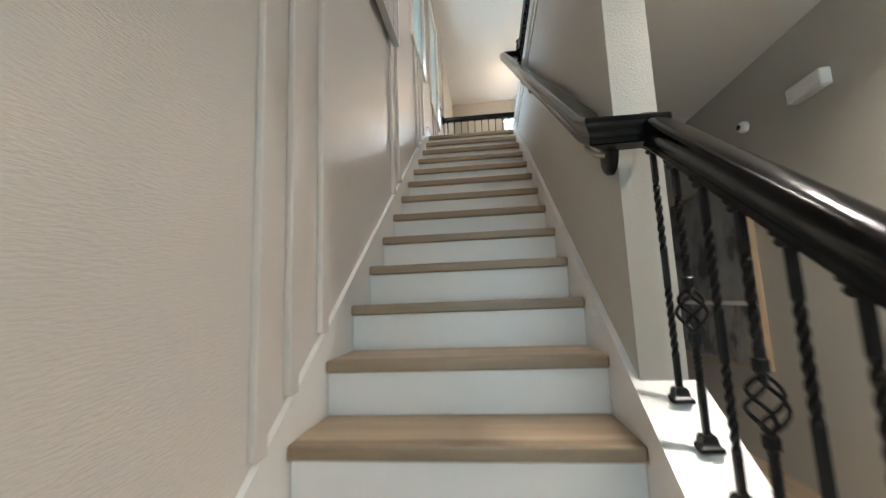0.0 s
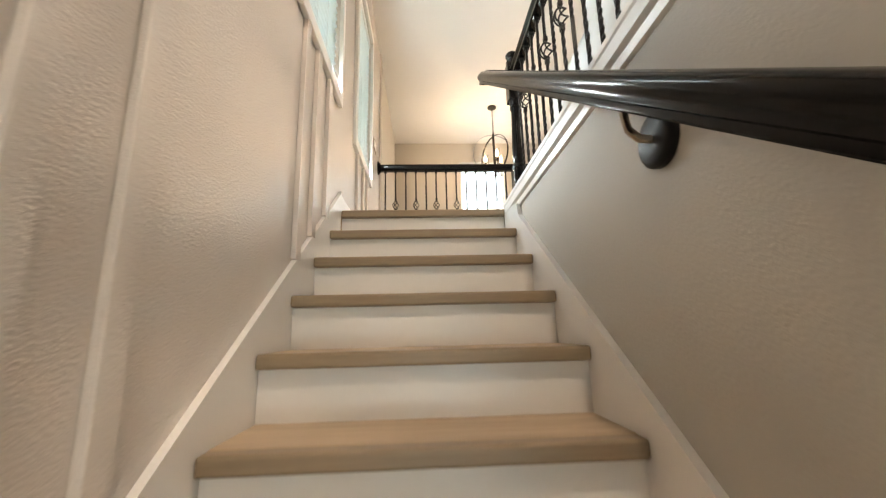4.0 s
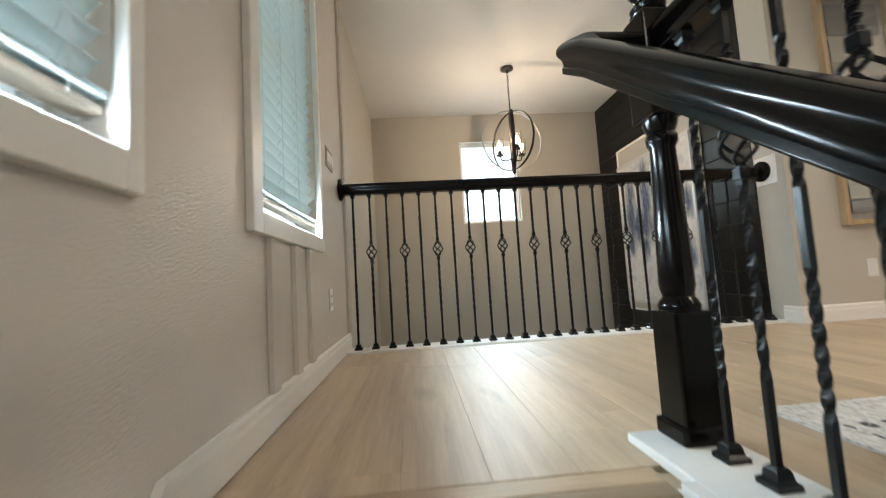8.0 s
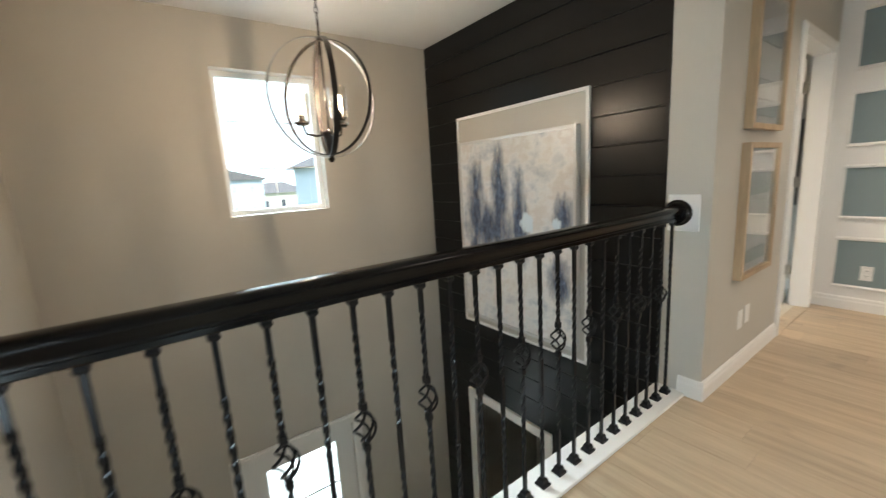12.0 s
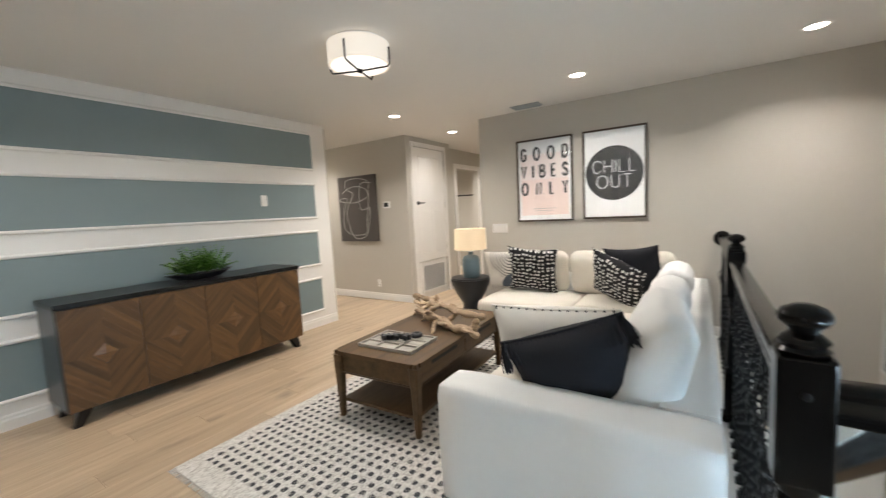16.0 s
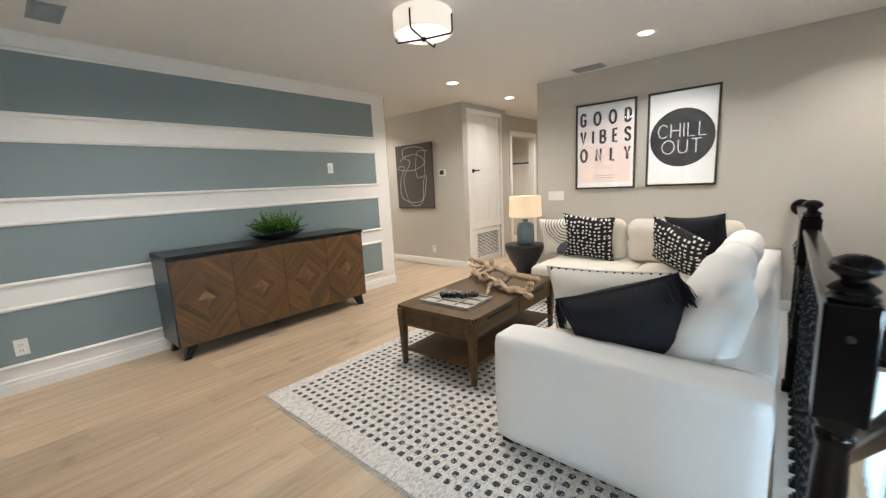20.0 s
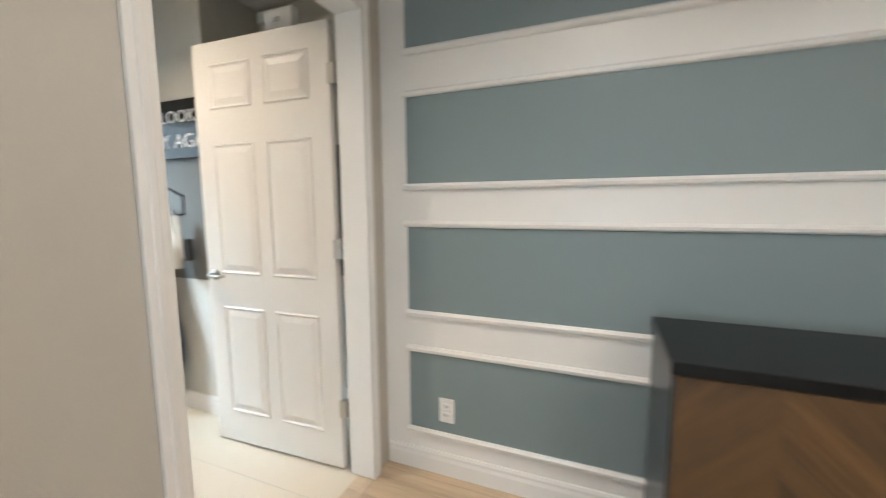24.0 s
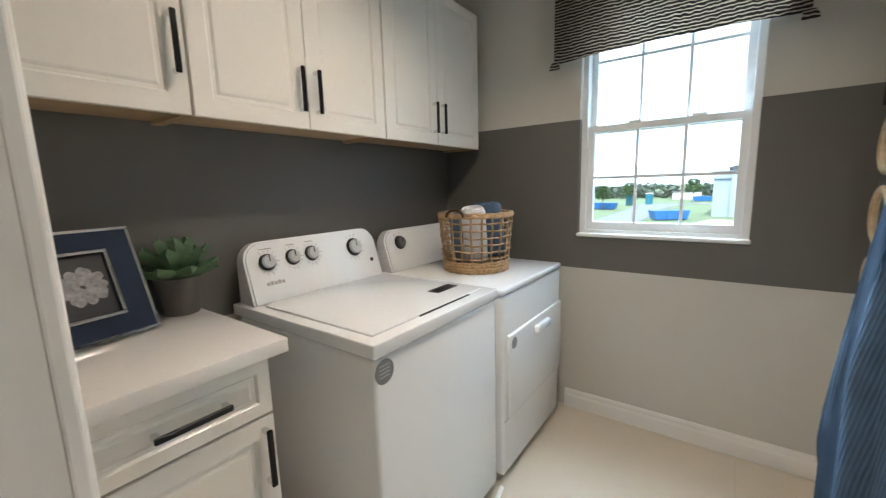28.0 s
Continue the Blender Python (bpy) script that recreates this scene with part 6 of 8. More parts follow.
def rug_mat():
    m, nt, b = make("cream_rug_with_dark_dashes")
    tc = nt.nodes.new("ShaderNodeTexCoord")
    sep = nt.nodes.new("ShaderNodeSeparateXYZ")
    nz = nt.nodes.new("ShaderNodeTexNoise")
    nz.inputs["Scale"].default_value = 42.0
    nt.links.new(tc.outputs["Object"], nz.inputs["Vector"])
    wob = nt.nodes.new("ShaderNodeVectorMath")
    wob.operation = "MULTIPLY_ADD"
    wob.inputs[1].default_value = (0.014, 0.014, 0)
    nt.links.new(nz.outputs["Color"], wob.inputs[0])
    nt.links.new(tc.outputs["Object"], wob.inputs[2])
    nt.links.new(wob.outputs[0], sep.inputs[0])

    def mth(op, a, b=None, c=None):
        n = nt.nodes.new("ShaderNodeMath")
        n.operation = op
        for i, v in enumerate((a, b, c)):
            if v is None:
                continue
            if isinstance(v, (int, float)):
                n.inputs[i].default_value = v
            else:
                nt.links.new(v, n.inputs[i])
        return n.outputs[0]

    col = mth("DIVIDE", mth("SUBTRACT", sep.outputs[0], 1.063), 0.0617)
    row = mth("DIVIDE", mth("SUBTRACT", sep.outputs[1], 1.785), 0.0615)
    fx = mth("ABSOLUTE", mth("SUBTRACT", mth("FRACT", mth("ADD", col, 200.5)), 0.5))
    fy = mth("ABSOLUTE", mth("SUBTRACT", mth("FRACT", mth("ADD", row, 200.5)), 0.5))
    round_x = mth("POWER", mth("DIVIDE", fx, 0.265), 3.0)
    round_y = mth("POWER", mth("DIVIDE", fy, 0.285), 3.0)
    blob = mth("LESS_THAN", mth("ADD", round_x, round_y), 1.0)
    inx = mth("LESS_THAN", mth("ABSOLUTE", sep.outputs[0]), 1.09)
    iny = mth("LESS_THAN", mth("ABSOLUTE", sep.outputs[1]), 1.815)
    weave = nt.nodes.new("ShaderNodeTexNoise")
    weave.inputs["Scale"].default_value, weave.inputs["Detail"].default_value = 140.0, 4
    mp = nt.nodes.new("ShaderNodeMapping")
    mp.inputs["Scale"].default_value = (1, 0.35, 1)
    nt.links.new(tc.outputs["Object"], mp.inputs[0])
    nt.links.new(mp.outputs[0], weave.inputs["Vector"])
    fac = mth("MULTIPLY", mth("MULTIPLY", blob, inx), iny)
    fac = mth("MULTIPLY", fac, mth("GREATER_THAN", weave.outputs["Fac"], 0.40))
    cream = ramp(nt, weave.outputs["Fac"], [(0.36, (0.38, 0.355, 0.32)), (0.52, (0.60, 0.57, 0.53)), (0.7, (0.70, 0.67, 0.63))])
    mix = nt.nodes.new("ShaderNodeMix")
    mix.data_type = "RGBA"
    nt.links.new(fac, mix.inputs[0])
    nt.links.new(cream, mix.inputs[6])
    mix.inputs[7].default_value = (0.042, 0.042, 0.048, 1)
    nt.links.new(mix.outputs[2], b.inputs["Base Color"])
    b.inputs["Roughness"].default_value = 0.95
    add_bump(nt, b, weave.outputs["Fac"], 0.8, 0.006)
    return m


rug = thing("rug", "flat-woven cream rug with rows of dark dashes", "rug", (2.60, -1.595, 0.0))
bm = bmesh.new()
bmesh.ops.create_grid(bm, x_segments=60, y_segments=80, size=1.0)
for v in bm.verts:
    v.co.x *= 1.165
    v.co.y *= 1.93
    edge = 0.006 * noise.noise(v.co * 6)
    if abs(v.co.x) > 1.155:
        v.co.x += edge
    if abs(v.co.y) > 1.92:
        v.co.y += edge
    v.co.z = 0.010 + 0.0015 * noise.noise(v.co * 3)
ext = bmesh.ops.extrude_face_region(bm, geom=list(bm.faces))
for e in ext["geom"]:
    if isinstance(e, bmesh.types.BMVert):
        e.co.z = 0.001
bmesh.ops.recalc_face_normals(bm, faces=bm.faces)
part("field", bm, rug_mat(), rug)
fr = bmesh.new()
rnd = random.Random(8)
M_FRINGE = paint("cream_fringe", (0.55, 0.52, 0.47), 0.9, 0.1)
for i in range(160):
    x = -1.155 + 2.31 * i / 159
    a = rnd.uniform(-0.012, 0.012)
    tube(fr, [(x, 1.925, 0.006), (x + a * 0.5, 1.94, 0.005), (x + a, 1.955, 0.003)], 0.0035, 4)
part("fringe", fr, M_FRINGE, rug, "short cream fringe")

# ---- sofa ----
M_LINEN = paint("white_linen", (0.78, 0.775, 0.76), 0.85, 0.03, 3.0, 0.25, 420)
M_CREAM = paint("cream_linen", (0.70, 0.65, 0.57), 0.85, 0.04, 3.0, 0.25, 420)
sofa = thing("sectional_sofa", "large white linen corner sofa with loose back cushions", "sofa", (0, 0, 0))
A0, A1 = 1.195, 2.285


def plump(x0, y0, z0, x1, y1, z1, r=0.05, puff=0.02, seed=0):
    """An upholstered block: rounded, slightly swollen and uneven."""
    bm = bmesh.new()
    bmesh.ops.create_cube(bm, size=1.0)
    bmesh.ops.subdivide_edges(bm, edges=bm.edges[:], cuts=9, use_grid_fill=True)
    sx, sy, sz = x1 - x0, y1 - y0, z1 - z0
    for v in bm.verts:
        p = Vector((v.co.x * sx, v.co.y * sy, v.co.z * sz))
        inner = Vector((max(-sx / 2 + r, min(sx / 2 - r, p.x)), max(-sy / 2 + r, min(sy / 2 - r, p.y)), max(-sz / 2 + r, min(sz / 2 - r, p.z))))
        d = p - inner
        if d.length > 0:
            p = inner + d.normalized() * min(r, d.length)
        u = 1 - abs(v.co.x * 2) ** 2
        w = 1 - abs(v.co.y * 2) ** 2
        if abs(v.co.z) > 0.49:
            p.z += (1 if v.co.z > 0 else 0) * puff * u * w
        p += Vector((1, 1, 1)) * 0.004 * noise.noise(p * 5 + Vector((seed, 0, 0)))
        v.co = p + Vector(((x0 + x1) / 2, (y0 + y1) / 2, (z0 + z1) / 2))
    return bm


part("base", plump(A0 + 0.02, -3.40, 0.05, A1 - 0.03, -0.42, 0.30, 0.02, 0, 1), M_LINEN, sofa, smooth=60)
part("base", plump(A1 - 0.02, -3.40, 0.05, 3.20, -2.40, 0.30, 0.02, 0, 2), M_LINEN, sofa, smooth=60)
part("arm", plump(A0, -0.43, 0.035, A1, -0.19, 0.60, 0.035, 0.004, 3), M_LINEN, sofa, "wide square arm", smooth=60)
part("back", plump(A0, -3.41, 0.04, A0 + 0.22, -0.431, 0.602, 0.03, 0.004, 4), M_LINEN, sofa, smooth=60)
part("back", plump(A0 + 0.221, -3.41, 0.04, 3.20, -3.19, 0.602, 0.03, 0.004, 5), M_LINEN, sofa, smooth=60)
part("seat_cushion", plump(A0 + 0.22, -1.42, 0.29, A1 + 0.01, -0.435, 0.45, 0.045, 0.02, 6), M_CREAM, sofa, smooth=70)
part("seat_cushion", plump(A0 + 0.22, -2.40, 0.29, A1 + 0.01, -1.425, 0.45, 0.045, 0.02, 7), M_CREAM, sofa, smooth=70)
part("seat_cushion", plump(A0 + 0.22, -3.19, 0.29, A1, -2.405, 0.45, 0.045, 0.02, 8), M_CREAM, sofa, smooth=70)
part("seat_cushion", plump(A1 + 0.005, -3.19, 0.29, 3.24, -2.33, 0.45, 0.06, 0.02, 9), M_CREAM, sofa, smooth=70)
for x, y in ((A0 + 0.06, -0.25), (A1 - 0.06, -0.25), (A0 + 0.06, -3.3), (3.1, -3.3), (3.1, -2.5)):
    part("foot", bx(x - 0.03, y - 0.03, 0.0125 if y < -0.1 and y > -3.4 else 0.0, x + 0.03, y + 0.03, 0.06), M_BLKTOP, sofa)


def pillow_mesh(w, h, t, seed=0, n=18, slump=0.0, full=2.6, pinch=0.07):
    """A stuffed cushion standing in the xz plane: thin pinched edges, full middle, a few creases."""
    bm = bmesh.new()
    grids = []
    off = Vector((seed * 3.1, seed * 1.7, 0))
    for s in (-1, 1):
        g = []
        for j in range(n + 1):
            rowv = []
            for i in range(n + 1):
                u, v = 2 * i / n - 1, 2 * j / n - 1
                k = max(0.0, (1 - abs(u) ** full) * (1 - abs(v) ** full)) ** 0.5
                pin = 1 - pinch * (1 - abs(v) ** 2) * (abs(u) ** 2)
                piv = 1 - pinch * (1 - abs(u) ** 2) * (abs(v) ** 2)
                x, z = u * w / 2 * pin, v * h / 2 * piv
                y = s * t / 2 * k
                cr = noise.noise(Vector((x * 7, s * 3, z * 7)) + off)
                y += s * (0.018 * cr + 0.008 * noise.noise(Vector((x * 19, s * 5, z * 19)) - off)) * k
                y += slump * (v + 1) ** 2 * 0.05
                rowv.append((x, y, z + h / 2))
            g.append(rowv)
        grids.append(g)
    edge = {}
    vv = []
    for s in range(2):
        lay = []
        for j in range(n + 1):
            r = []
            for i in range(n + 1):
                if i in (0, n) or j in (0, n):
                    if (i, j) not in edge:
                        a, b = grids[0][j][i], grids[1][j][i]
                        edge[(i, j)] = bm.verts.new(((a[0] + b[0]) / 2, (a[1] + b[1]) / 2, (a[2] + b[2]) / 2))
                    r.append(edge[(i, j)])
                else:
                    r.append(bm.verts.new(grids[s][j][i]))
            lay.append(r)
        vv.append(lay)
    for s in range(2):
        for j in range(n):
            for i in range(n):
                q = [vv[s][j][i], vv[s][j][i + 1], vv[s][j + 1][i + 1], vv[s][j + 1][i]]
                bm.faces.new(q if s == 0 else q[::-1])
    bmesh.ops.recalc_face_normals(bm, faces=bm.faces)
    return bm


def soft_block(w, h, t, seed, r=0.10):
    """A full, rounded cushion standing in the xz plane, with slack creases."""
    bm = bmesh.new()
    bmesh.ops.create_cube(bm, size=1.0)
    bmesh.ops.subdivide_edges(bm, edges=bm.edges[:], cuts=13, use_grid_fill=True)
    off = Vector((seed * 2.7, seed * 1.3, seed))
    for v in bm.verts:
        u, k, e = v.co.x * 2, v.co.z * 2, v.co.y * 2
        p = Vector((v.co.x * w, v.co.y * t, v.co.z * h))
        inner = Vector((max(-w / 2 + r, min(w / 2 - r, p.x)), max(-t / 2 + r, min(t / 2 - r, p.y)), max(-h / 2 + r, min(h / 2 - r, p.z))))
        d = p - inner
        if d.length > 0:
            p = inner + d.normalized() * min(r, d.length)
        p.y *= 1 + 0.12 * (1 - u * u) * (1 - k * k) - 0.16 * max(0, k)
        p.x *= 1 - 0.05 * (1 - k * k)
        p.y += 0.013 * noise.noise(p * 6 + off) + 0.009 * noise.noise(p * 17 + off)
        p.z += 0.012 * noise.noise(p * 5 - off) + h / 2
        p.x += 0.010 * noise.noise(p * 8 - off)
        v.co = p
    return bm


def cushion(name, label, at, size, rot, mt, seed, group="", slump=0.0, full=2.6, pinch=0.07):
    w, h, t = size
    ob = thing(name, label, "cushion", at, 0, group)
    ob.matrix_basis = pose(*at, *rot)
    part("cover", soft_block(w, h, t, seed) if full > 3 else pillow_mesh(w, h, t, seed, 18, slump, full, pinch), mt, ob, smooth=80)
    return ob


def piping(ob, w, h, r, mt, name="piping", pinch=0.07):
    pts = []
    for i in range(64):
        a = i / 64 * 4
        s, f = int(a), a - int(a)
        c = [(-1, -1), (1, -1), (1, 1), (-1, 1)]
        (ux, uz), (vx, vz) = c[s], c[(s + 1) % 4]
        u, v = ux + (vx - ux) * f, uz + (vz - uz) * f
        pin = 1 - pinch * (1 - abs(v) ** 2) * (abs(u) ** 2)
        piv = 1 - pinch * (1 - abs(u) ** 2) * (abs(v) ** 2)
        pts.append((u * w / 2 * pin, 0, v * h / 2 * piv + h / 2))
    return part(name, tube(bmesh.new(), pts, r, 6, True), mt, ob, smooth=60)


# loose back cushions along the rail side; they face +x
for i, (y, tip, sd) in enumerate(((-0.80, -18, 1), (-1.58, -21, 2), (-2.33, -22, 3))):
    cushion("back_cushion", "big soft white linen back cushion", (1.535 if i == 0 else 1.56, y, 0.445), (0.72, 0.51 if i == 0 else 0.45, 0.24), (tip, 0, 90 + (6 if i == 0 else 0)), M_LINEN, sd, "sofa back cushions", 0.0, 4.0)
for x, sd in ((1.70, 4), (2.19, 5), (2.70, 6)):
    cushion("back_cushion", "soft cream linen back cushion", (x, -3.07, 0.450), (0.50, 0.46, 0.21), (13, 0, 180), M_CREAM, sd, "sofa back cushions", 0.0, 4.0)
M_BLKCLOTH = paint("black_cotton", (0.007, 0.0075, 0.012), 0.9, 0.15, 4.0, 0.3, 380)
M_WHITECLOTH = paint("ivory_cotton", (0.70, 0.67, 0.62), 0.9, 0.03, 4.0, 0.3, 380)


def squares_mat():
    m, nt, b = make("black_cloth_with_white_squares")
    tc = nt.nodes.new("ShaderNodeTexCoord")
    def vec(op, a, b=None):
        n = nt.nodes.new("ShaderNodeVectorMath")
        n.operation = op
        for i, v in enumerate((a, b)):
            if isinstance(v, tuple):
                n.inputs[i].default_value = v
            elif v is not None:
                nt.links.new(v, n.inputs[i])
        return n.outputs[0]

    # one ivory square per cell, each pushed a little off the grid
    grid = vec("MULTIPLY", tc.outputs["Object"], (23.0, 0.0, 24.5))
    cell = vec("FLOOR", vec("ADD", grid, (0.5, 0.0, 0.5)))
    rn = nt.nodes.new("ShaderNodeTexWhiteNoise")
    nt.links.new(cell, rn.inputs["Vector"])
    push = vec("MULTIPLY", vec("SUBTRACT", rn.outputs["Color"], (0.5, 0.5, 0.5)), (0.44, 0.0, 0.44))
    d = vec("ABSOLUTE", vec("SUBTRACT", vec("SUBTRACT", grid, cell), push))
    sep = nt.nodes.new("ShaderNodeSeparateXYZ")
    nt.links.new(d, sep.inputs[0])
    far = nt.nodes.new("ShaderNodeMath")
    far.operation = "MAXIMUM"
    nt.links.new(sep.outputs[0], far.inputs[0])
    nt.links.new(sep.outputs[2], far.inputs[1])
    c = ramp(nt, far.outputs[0], [(0.205, (0.74, 0.72, 0.69)), (0.23, (0.006, 0.006, 0.008))])
    nt.links.new(c, b.inputs["Base Color"])
    b.inputs["Roughness"].default_value = 0.9
    add_bump(nt, b, noise_tex(nt, tc.outputs["Object"], 300, 2), 0.3, 0.002)
    return m


def arcs_mat():
    m, nt, b = make("ivory_cloth_with_black_arcs")
    tc = nt.nodes.new("ShaderNodeTexCoord")
    mp = nt.nodes.new("ShaderNodeMapping")
    mp.inputs["Location"].default_value = (-0.10, 0, -0.42)
    mp.inputs["Scale"].default_value = (1, 0, 1)
    nt.links.new(tc.outputs["Object"], mp.inputs[0])
    ln = nt.nodes.new("ShaderNodeVectorMath")
    ln.operation = "LENGTH"
    nt.links.new(mp.outputs[0], ln.inputs[0])
    pp = nt.nodes.new("ShaderNodeMath")
    pp.operation = "PINGPONG"
    pp.inputs[1].default_value = 0.0175
    nt.links.new(ln.outputs["Value"], pp.inputs[0])
    lines = ramp(nt, pp.outputs[0], [(0.0035, (0.015, 0.015, 0.016)), (0.0055, (0.70, 0.66, 0.60))])
    far = ramp(nt, ln.outputs["Value"], [(0.275, (0, 0, 0)), (0.28, (1, 1, 1))])
    mx = nt.nodes.new("ShaderNodeMix")
    mx.data_type = "RGBA"
    nt.links.new(far, mx.inputs[0])
    nt.links.new(lines, mx.inputs[6])
    mx.inputs[7].default_value = (0.70, 0.66, 0.60, 1)
    mp2 = nt.nodes.new("ShaderNodeMapping")
    mp2.inputs["Location"].default_value = (-0.14, 0, -0.01)
    mp2.inputs["Scale"].default_value = (1, 0, 1)
    nt.links.new(tc.outputs["Object"], mp2.inputs[0])
    hump = nt.nodes.new("ShaderNodeVectorMath")
    hump.operation = "LENGTH"
    nt.links.new(mp2.outputs[0], hump.inputs[0])
    low = ramp(nt, hump.outputs["Value"], [(0.205, (1, 1, 1)), (0.210, (0, 0, 0))])
    m2 = nt.nodes.new("ShaderNodeMix")
    m2.data_type = "RGBA"
    nt.links.new(low, m2.inputs[0])
    nt.links.new(mx.outputs[2], m2.inputs[6])
    m2.inputs[7].default_value = (0.10, 0.12, 0.15, 1)
    nt.links.new(m2.outputs[2], b.inputs["Base Color"])
    b.inputs["Roughness"].default_value = 0.9
    return m


M_SQUARES, M_ARCS = squares_mat(), arcs_mat()
p = cushion("throw_pillow", "black throw pillow with an uneven grid of white squares", (2.80, -2.86, 0.462), (0.54, 0.52, 0.16), (16, 4, 184), M_SQUARES, 21, "", 0.0, 2.6, 0.11)
p = cushion("throw_pillow", "black throw pillow with white squares, slumped in the sofa corner", (1.93, -2.70, 0.462), (0.55, 0.50, 0.16), (24, 20, 155), M_SQUARES, 22, "", 0.0, 2.6, 0.11)
p = cushion("throw_pillow", "plain black knitted throw pillow in the sofa corner", (1.74, -2.92, 0.47), (0.54, 0.52, 0.15), (16, -6, 160), M_BLKCLOTH, 23, "", 0.0, 2.6, 0.11)
p = cushion("throw_pillow", "ivory pillow with black arcs over a blue-grey base", (3.13, -2.98, 0.46), (0.50, 0.46, 0.15), (15, -3, 180), M_ARCS, 24)
wp = cushion("throw_pillow", "ivory lumbar pillow with black stitches along its edge", (1.91, -0.86, 0.46), (0.66, 0.42, 0.27), (-16, 2, 4), M_WHITECLOTH, 25)
piping(wp, 0.66, 0.42, 0.007, M_WHITECLOTH, "corded_edge")
for i in range(15):
    x = -0.30 + 0.6 * i / 14
    ez = -0.0147 * (1 - (x / 0.33) ** 2)
    part("stitch", tube(bmesh.new(), [(x, -0.012, 0.403 + ez), (x, -0.006, 0.419 + ez), (x, 0.006, 0.419 + ez), (x, 0.012, 0.403 + ez)], 0.0065, 5), M_BLKCLOTH, wp)
bp2 = cushion("throw_pillow", "plain black pillow with a braided edge and a corner tassel", (1.685, -0.615, 0.455), (0.55, 0.43, 0.25), (-18, 19, 8), M_BLKCLOTH, 26)
piping(bp2, 0.55, 0.43, 0.008, M_BLKCLOTH, "braided_edge")
for i in range(24):
    x = -0.25 + 0.50 * i / 23
    dz = -0.014 * (1 - (x / 0.27) ** 2)
    part("braid", tube(bmesh.new(), [(x - 0.01, 0.085, 0.350 + dz), (x, 0.058, 0.392 + dz), (x + 0.01, 0.0, 0.430 + dz)], 0.006, 5), M_BLKCLOTH, bp2)
rnd = random.Random(3)
for sx in (1, -1):
    tas = bmesh.new()
    for i in range(26):
        a, r = rnd.uniform(0, 6.28), rnd.uniform(0, 0.018)
        tube(tas, [(sx * 0.272, 0.01, 0.425), (sx * 0.285 + r * math.cos(a), 0.03 + r * math.sin(a), 0.365), (sx * 0.29 + 1.6 * r * math.cos(a), 0.045 + 1.6 * r * math.sin(a), 0.295)], 0.0025, 4)
    part("tassel", tas, M_BLKCLOTH, bp2)

# ---- side table and lamp ----
st = thing("side_table", "round black hourglass side table", "side table", (3.66, -2.98, 0.0))
st.scale = (1.0, 1.0, 1.11)
part("body", lathe(bmesh.new(), [(0.17, 0), (0.175, 0.01), (0.13, 0.10), (0.10, 0.17), (0.11, 0.22), (0.18, 0.32), (0.235, 0.43), (0.245, 0.475), (0.24, 0.49)], 40), M_BOWL, st, smooth=50)
part("top", lathe(bmesh.new(), [(0.232, 0.4905), (0.238, 0.494), (0.236, 0.502), (0.225, 0.504)], 40), M_BOWL, st, smooth=40)
M_CERA = paint("blue_grey_ceramic", (0.13, 0.19, 0.22), 0.4, 0.1, 5.0, 0.08, 20)
M_LAMPSH = glow("lit_linen_shade", (1.0, 0.72, 0.42), 0.26, (0.50, 0.42, 0.30))
tl = thing("table_lamp", "blue-grey ceramic table lamp with a glowing linen drum shade", "table lamp", (3.64, -2.98, 0.5595))
tl.scale = (1.15, 1.15, 1.15)
part("base", lathe(bmesh.new(), [(0.08, 0), (0.088, 0.008), (0.094, 0.08), (0.092, 0.19), (0.078, 0.225), (0.04, 0.238), (0.026, 0.245), (0.026, 0.275)], 32), M_CERA, tl, smooth=50)
part("neck", lathe(bmesh.new(), [(0.012, 0.275), (0.012, 0.40)], 12), M_NICKEL, tl)
part("shade", lathe(bmesh.new(), [(0.172, 0.30), (0.174, 0.30), (0.166, 0.52), (0.164, 0.52)], 40), M_LAMPSH, tl, smooth=40)
part("finial", lathe(bmesh.new(), [(0.004, 0.40), (0.004, 0.525), (0.01, 0.535), (0.003, 0.545)], 12), M_NICKEL, tl)
lp = bpy.data.lights.new("table_lamp_bulb", "POINT")
lp.energy, lp.color, lp.shadow_soft_size = 2.0, (1.0, 0.82, 0.62), 0.04
new("table_lamp_bulb", lp).location = (3.64, -2.98, 0.56 + 0.48)

# ---- laundry machines ----
M_APPL = paint("white_appliance_enamel", (0.84, 0.85, 0.87), 0.14, 0.006, 2.0, 0.0, 30, 0.0, 0.4)
M_APPL2 = paint("white_plastic_lid", (0.84, 0.85, 0.87), 0.07, 0.005, 2.0, 0.0, 30, 0.0, 0.6)
M_CHROME = paint("chrome", (0.72, 0.72, 0.72), 0.12, 0.02, 4.0, 0.0, 30, 1.0)
M_GREYLBL = paint("grey_sticker", (0.20, 0.20, 0.21), 0.4, 0.1, 10.0)
M_SKNOB = paint("silver_grey_knob", (0.50, 0.51, 0.52), 0.28, 0.05)
M_DKNOB = paint("dark_grey_knob", (0.10, 0.10, 0.105), 0.35, 0.1)


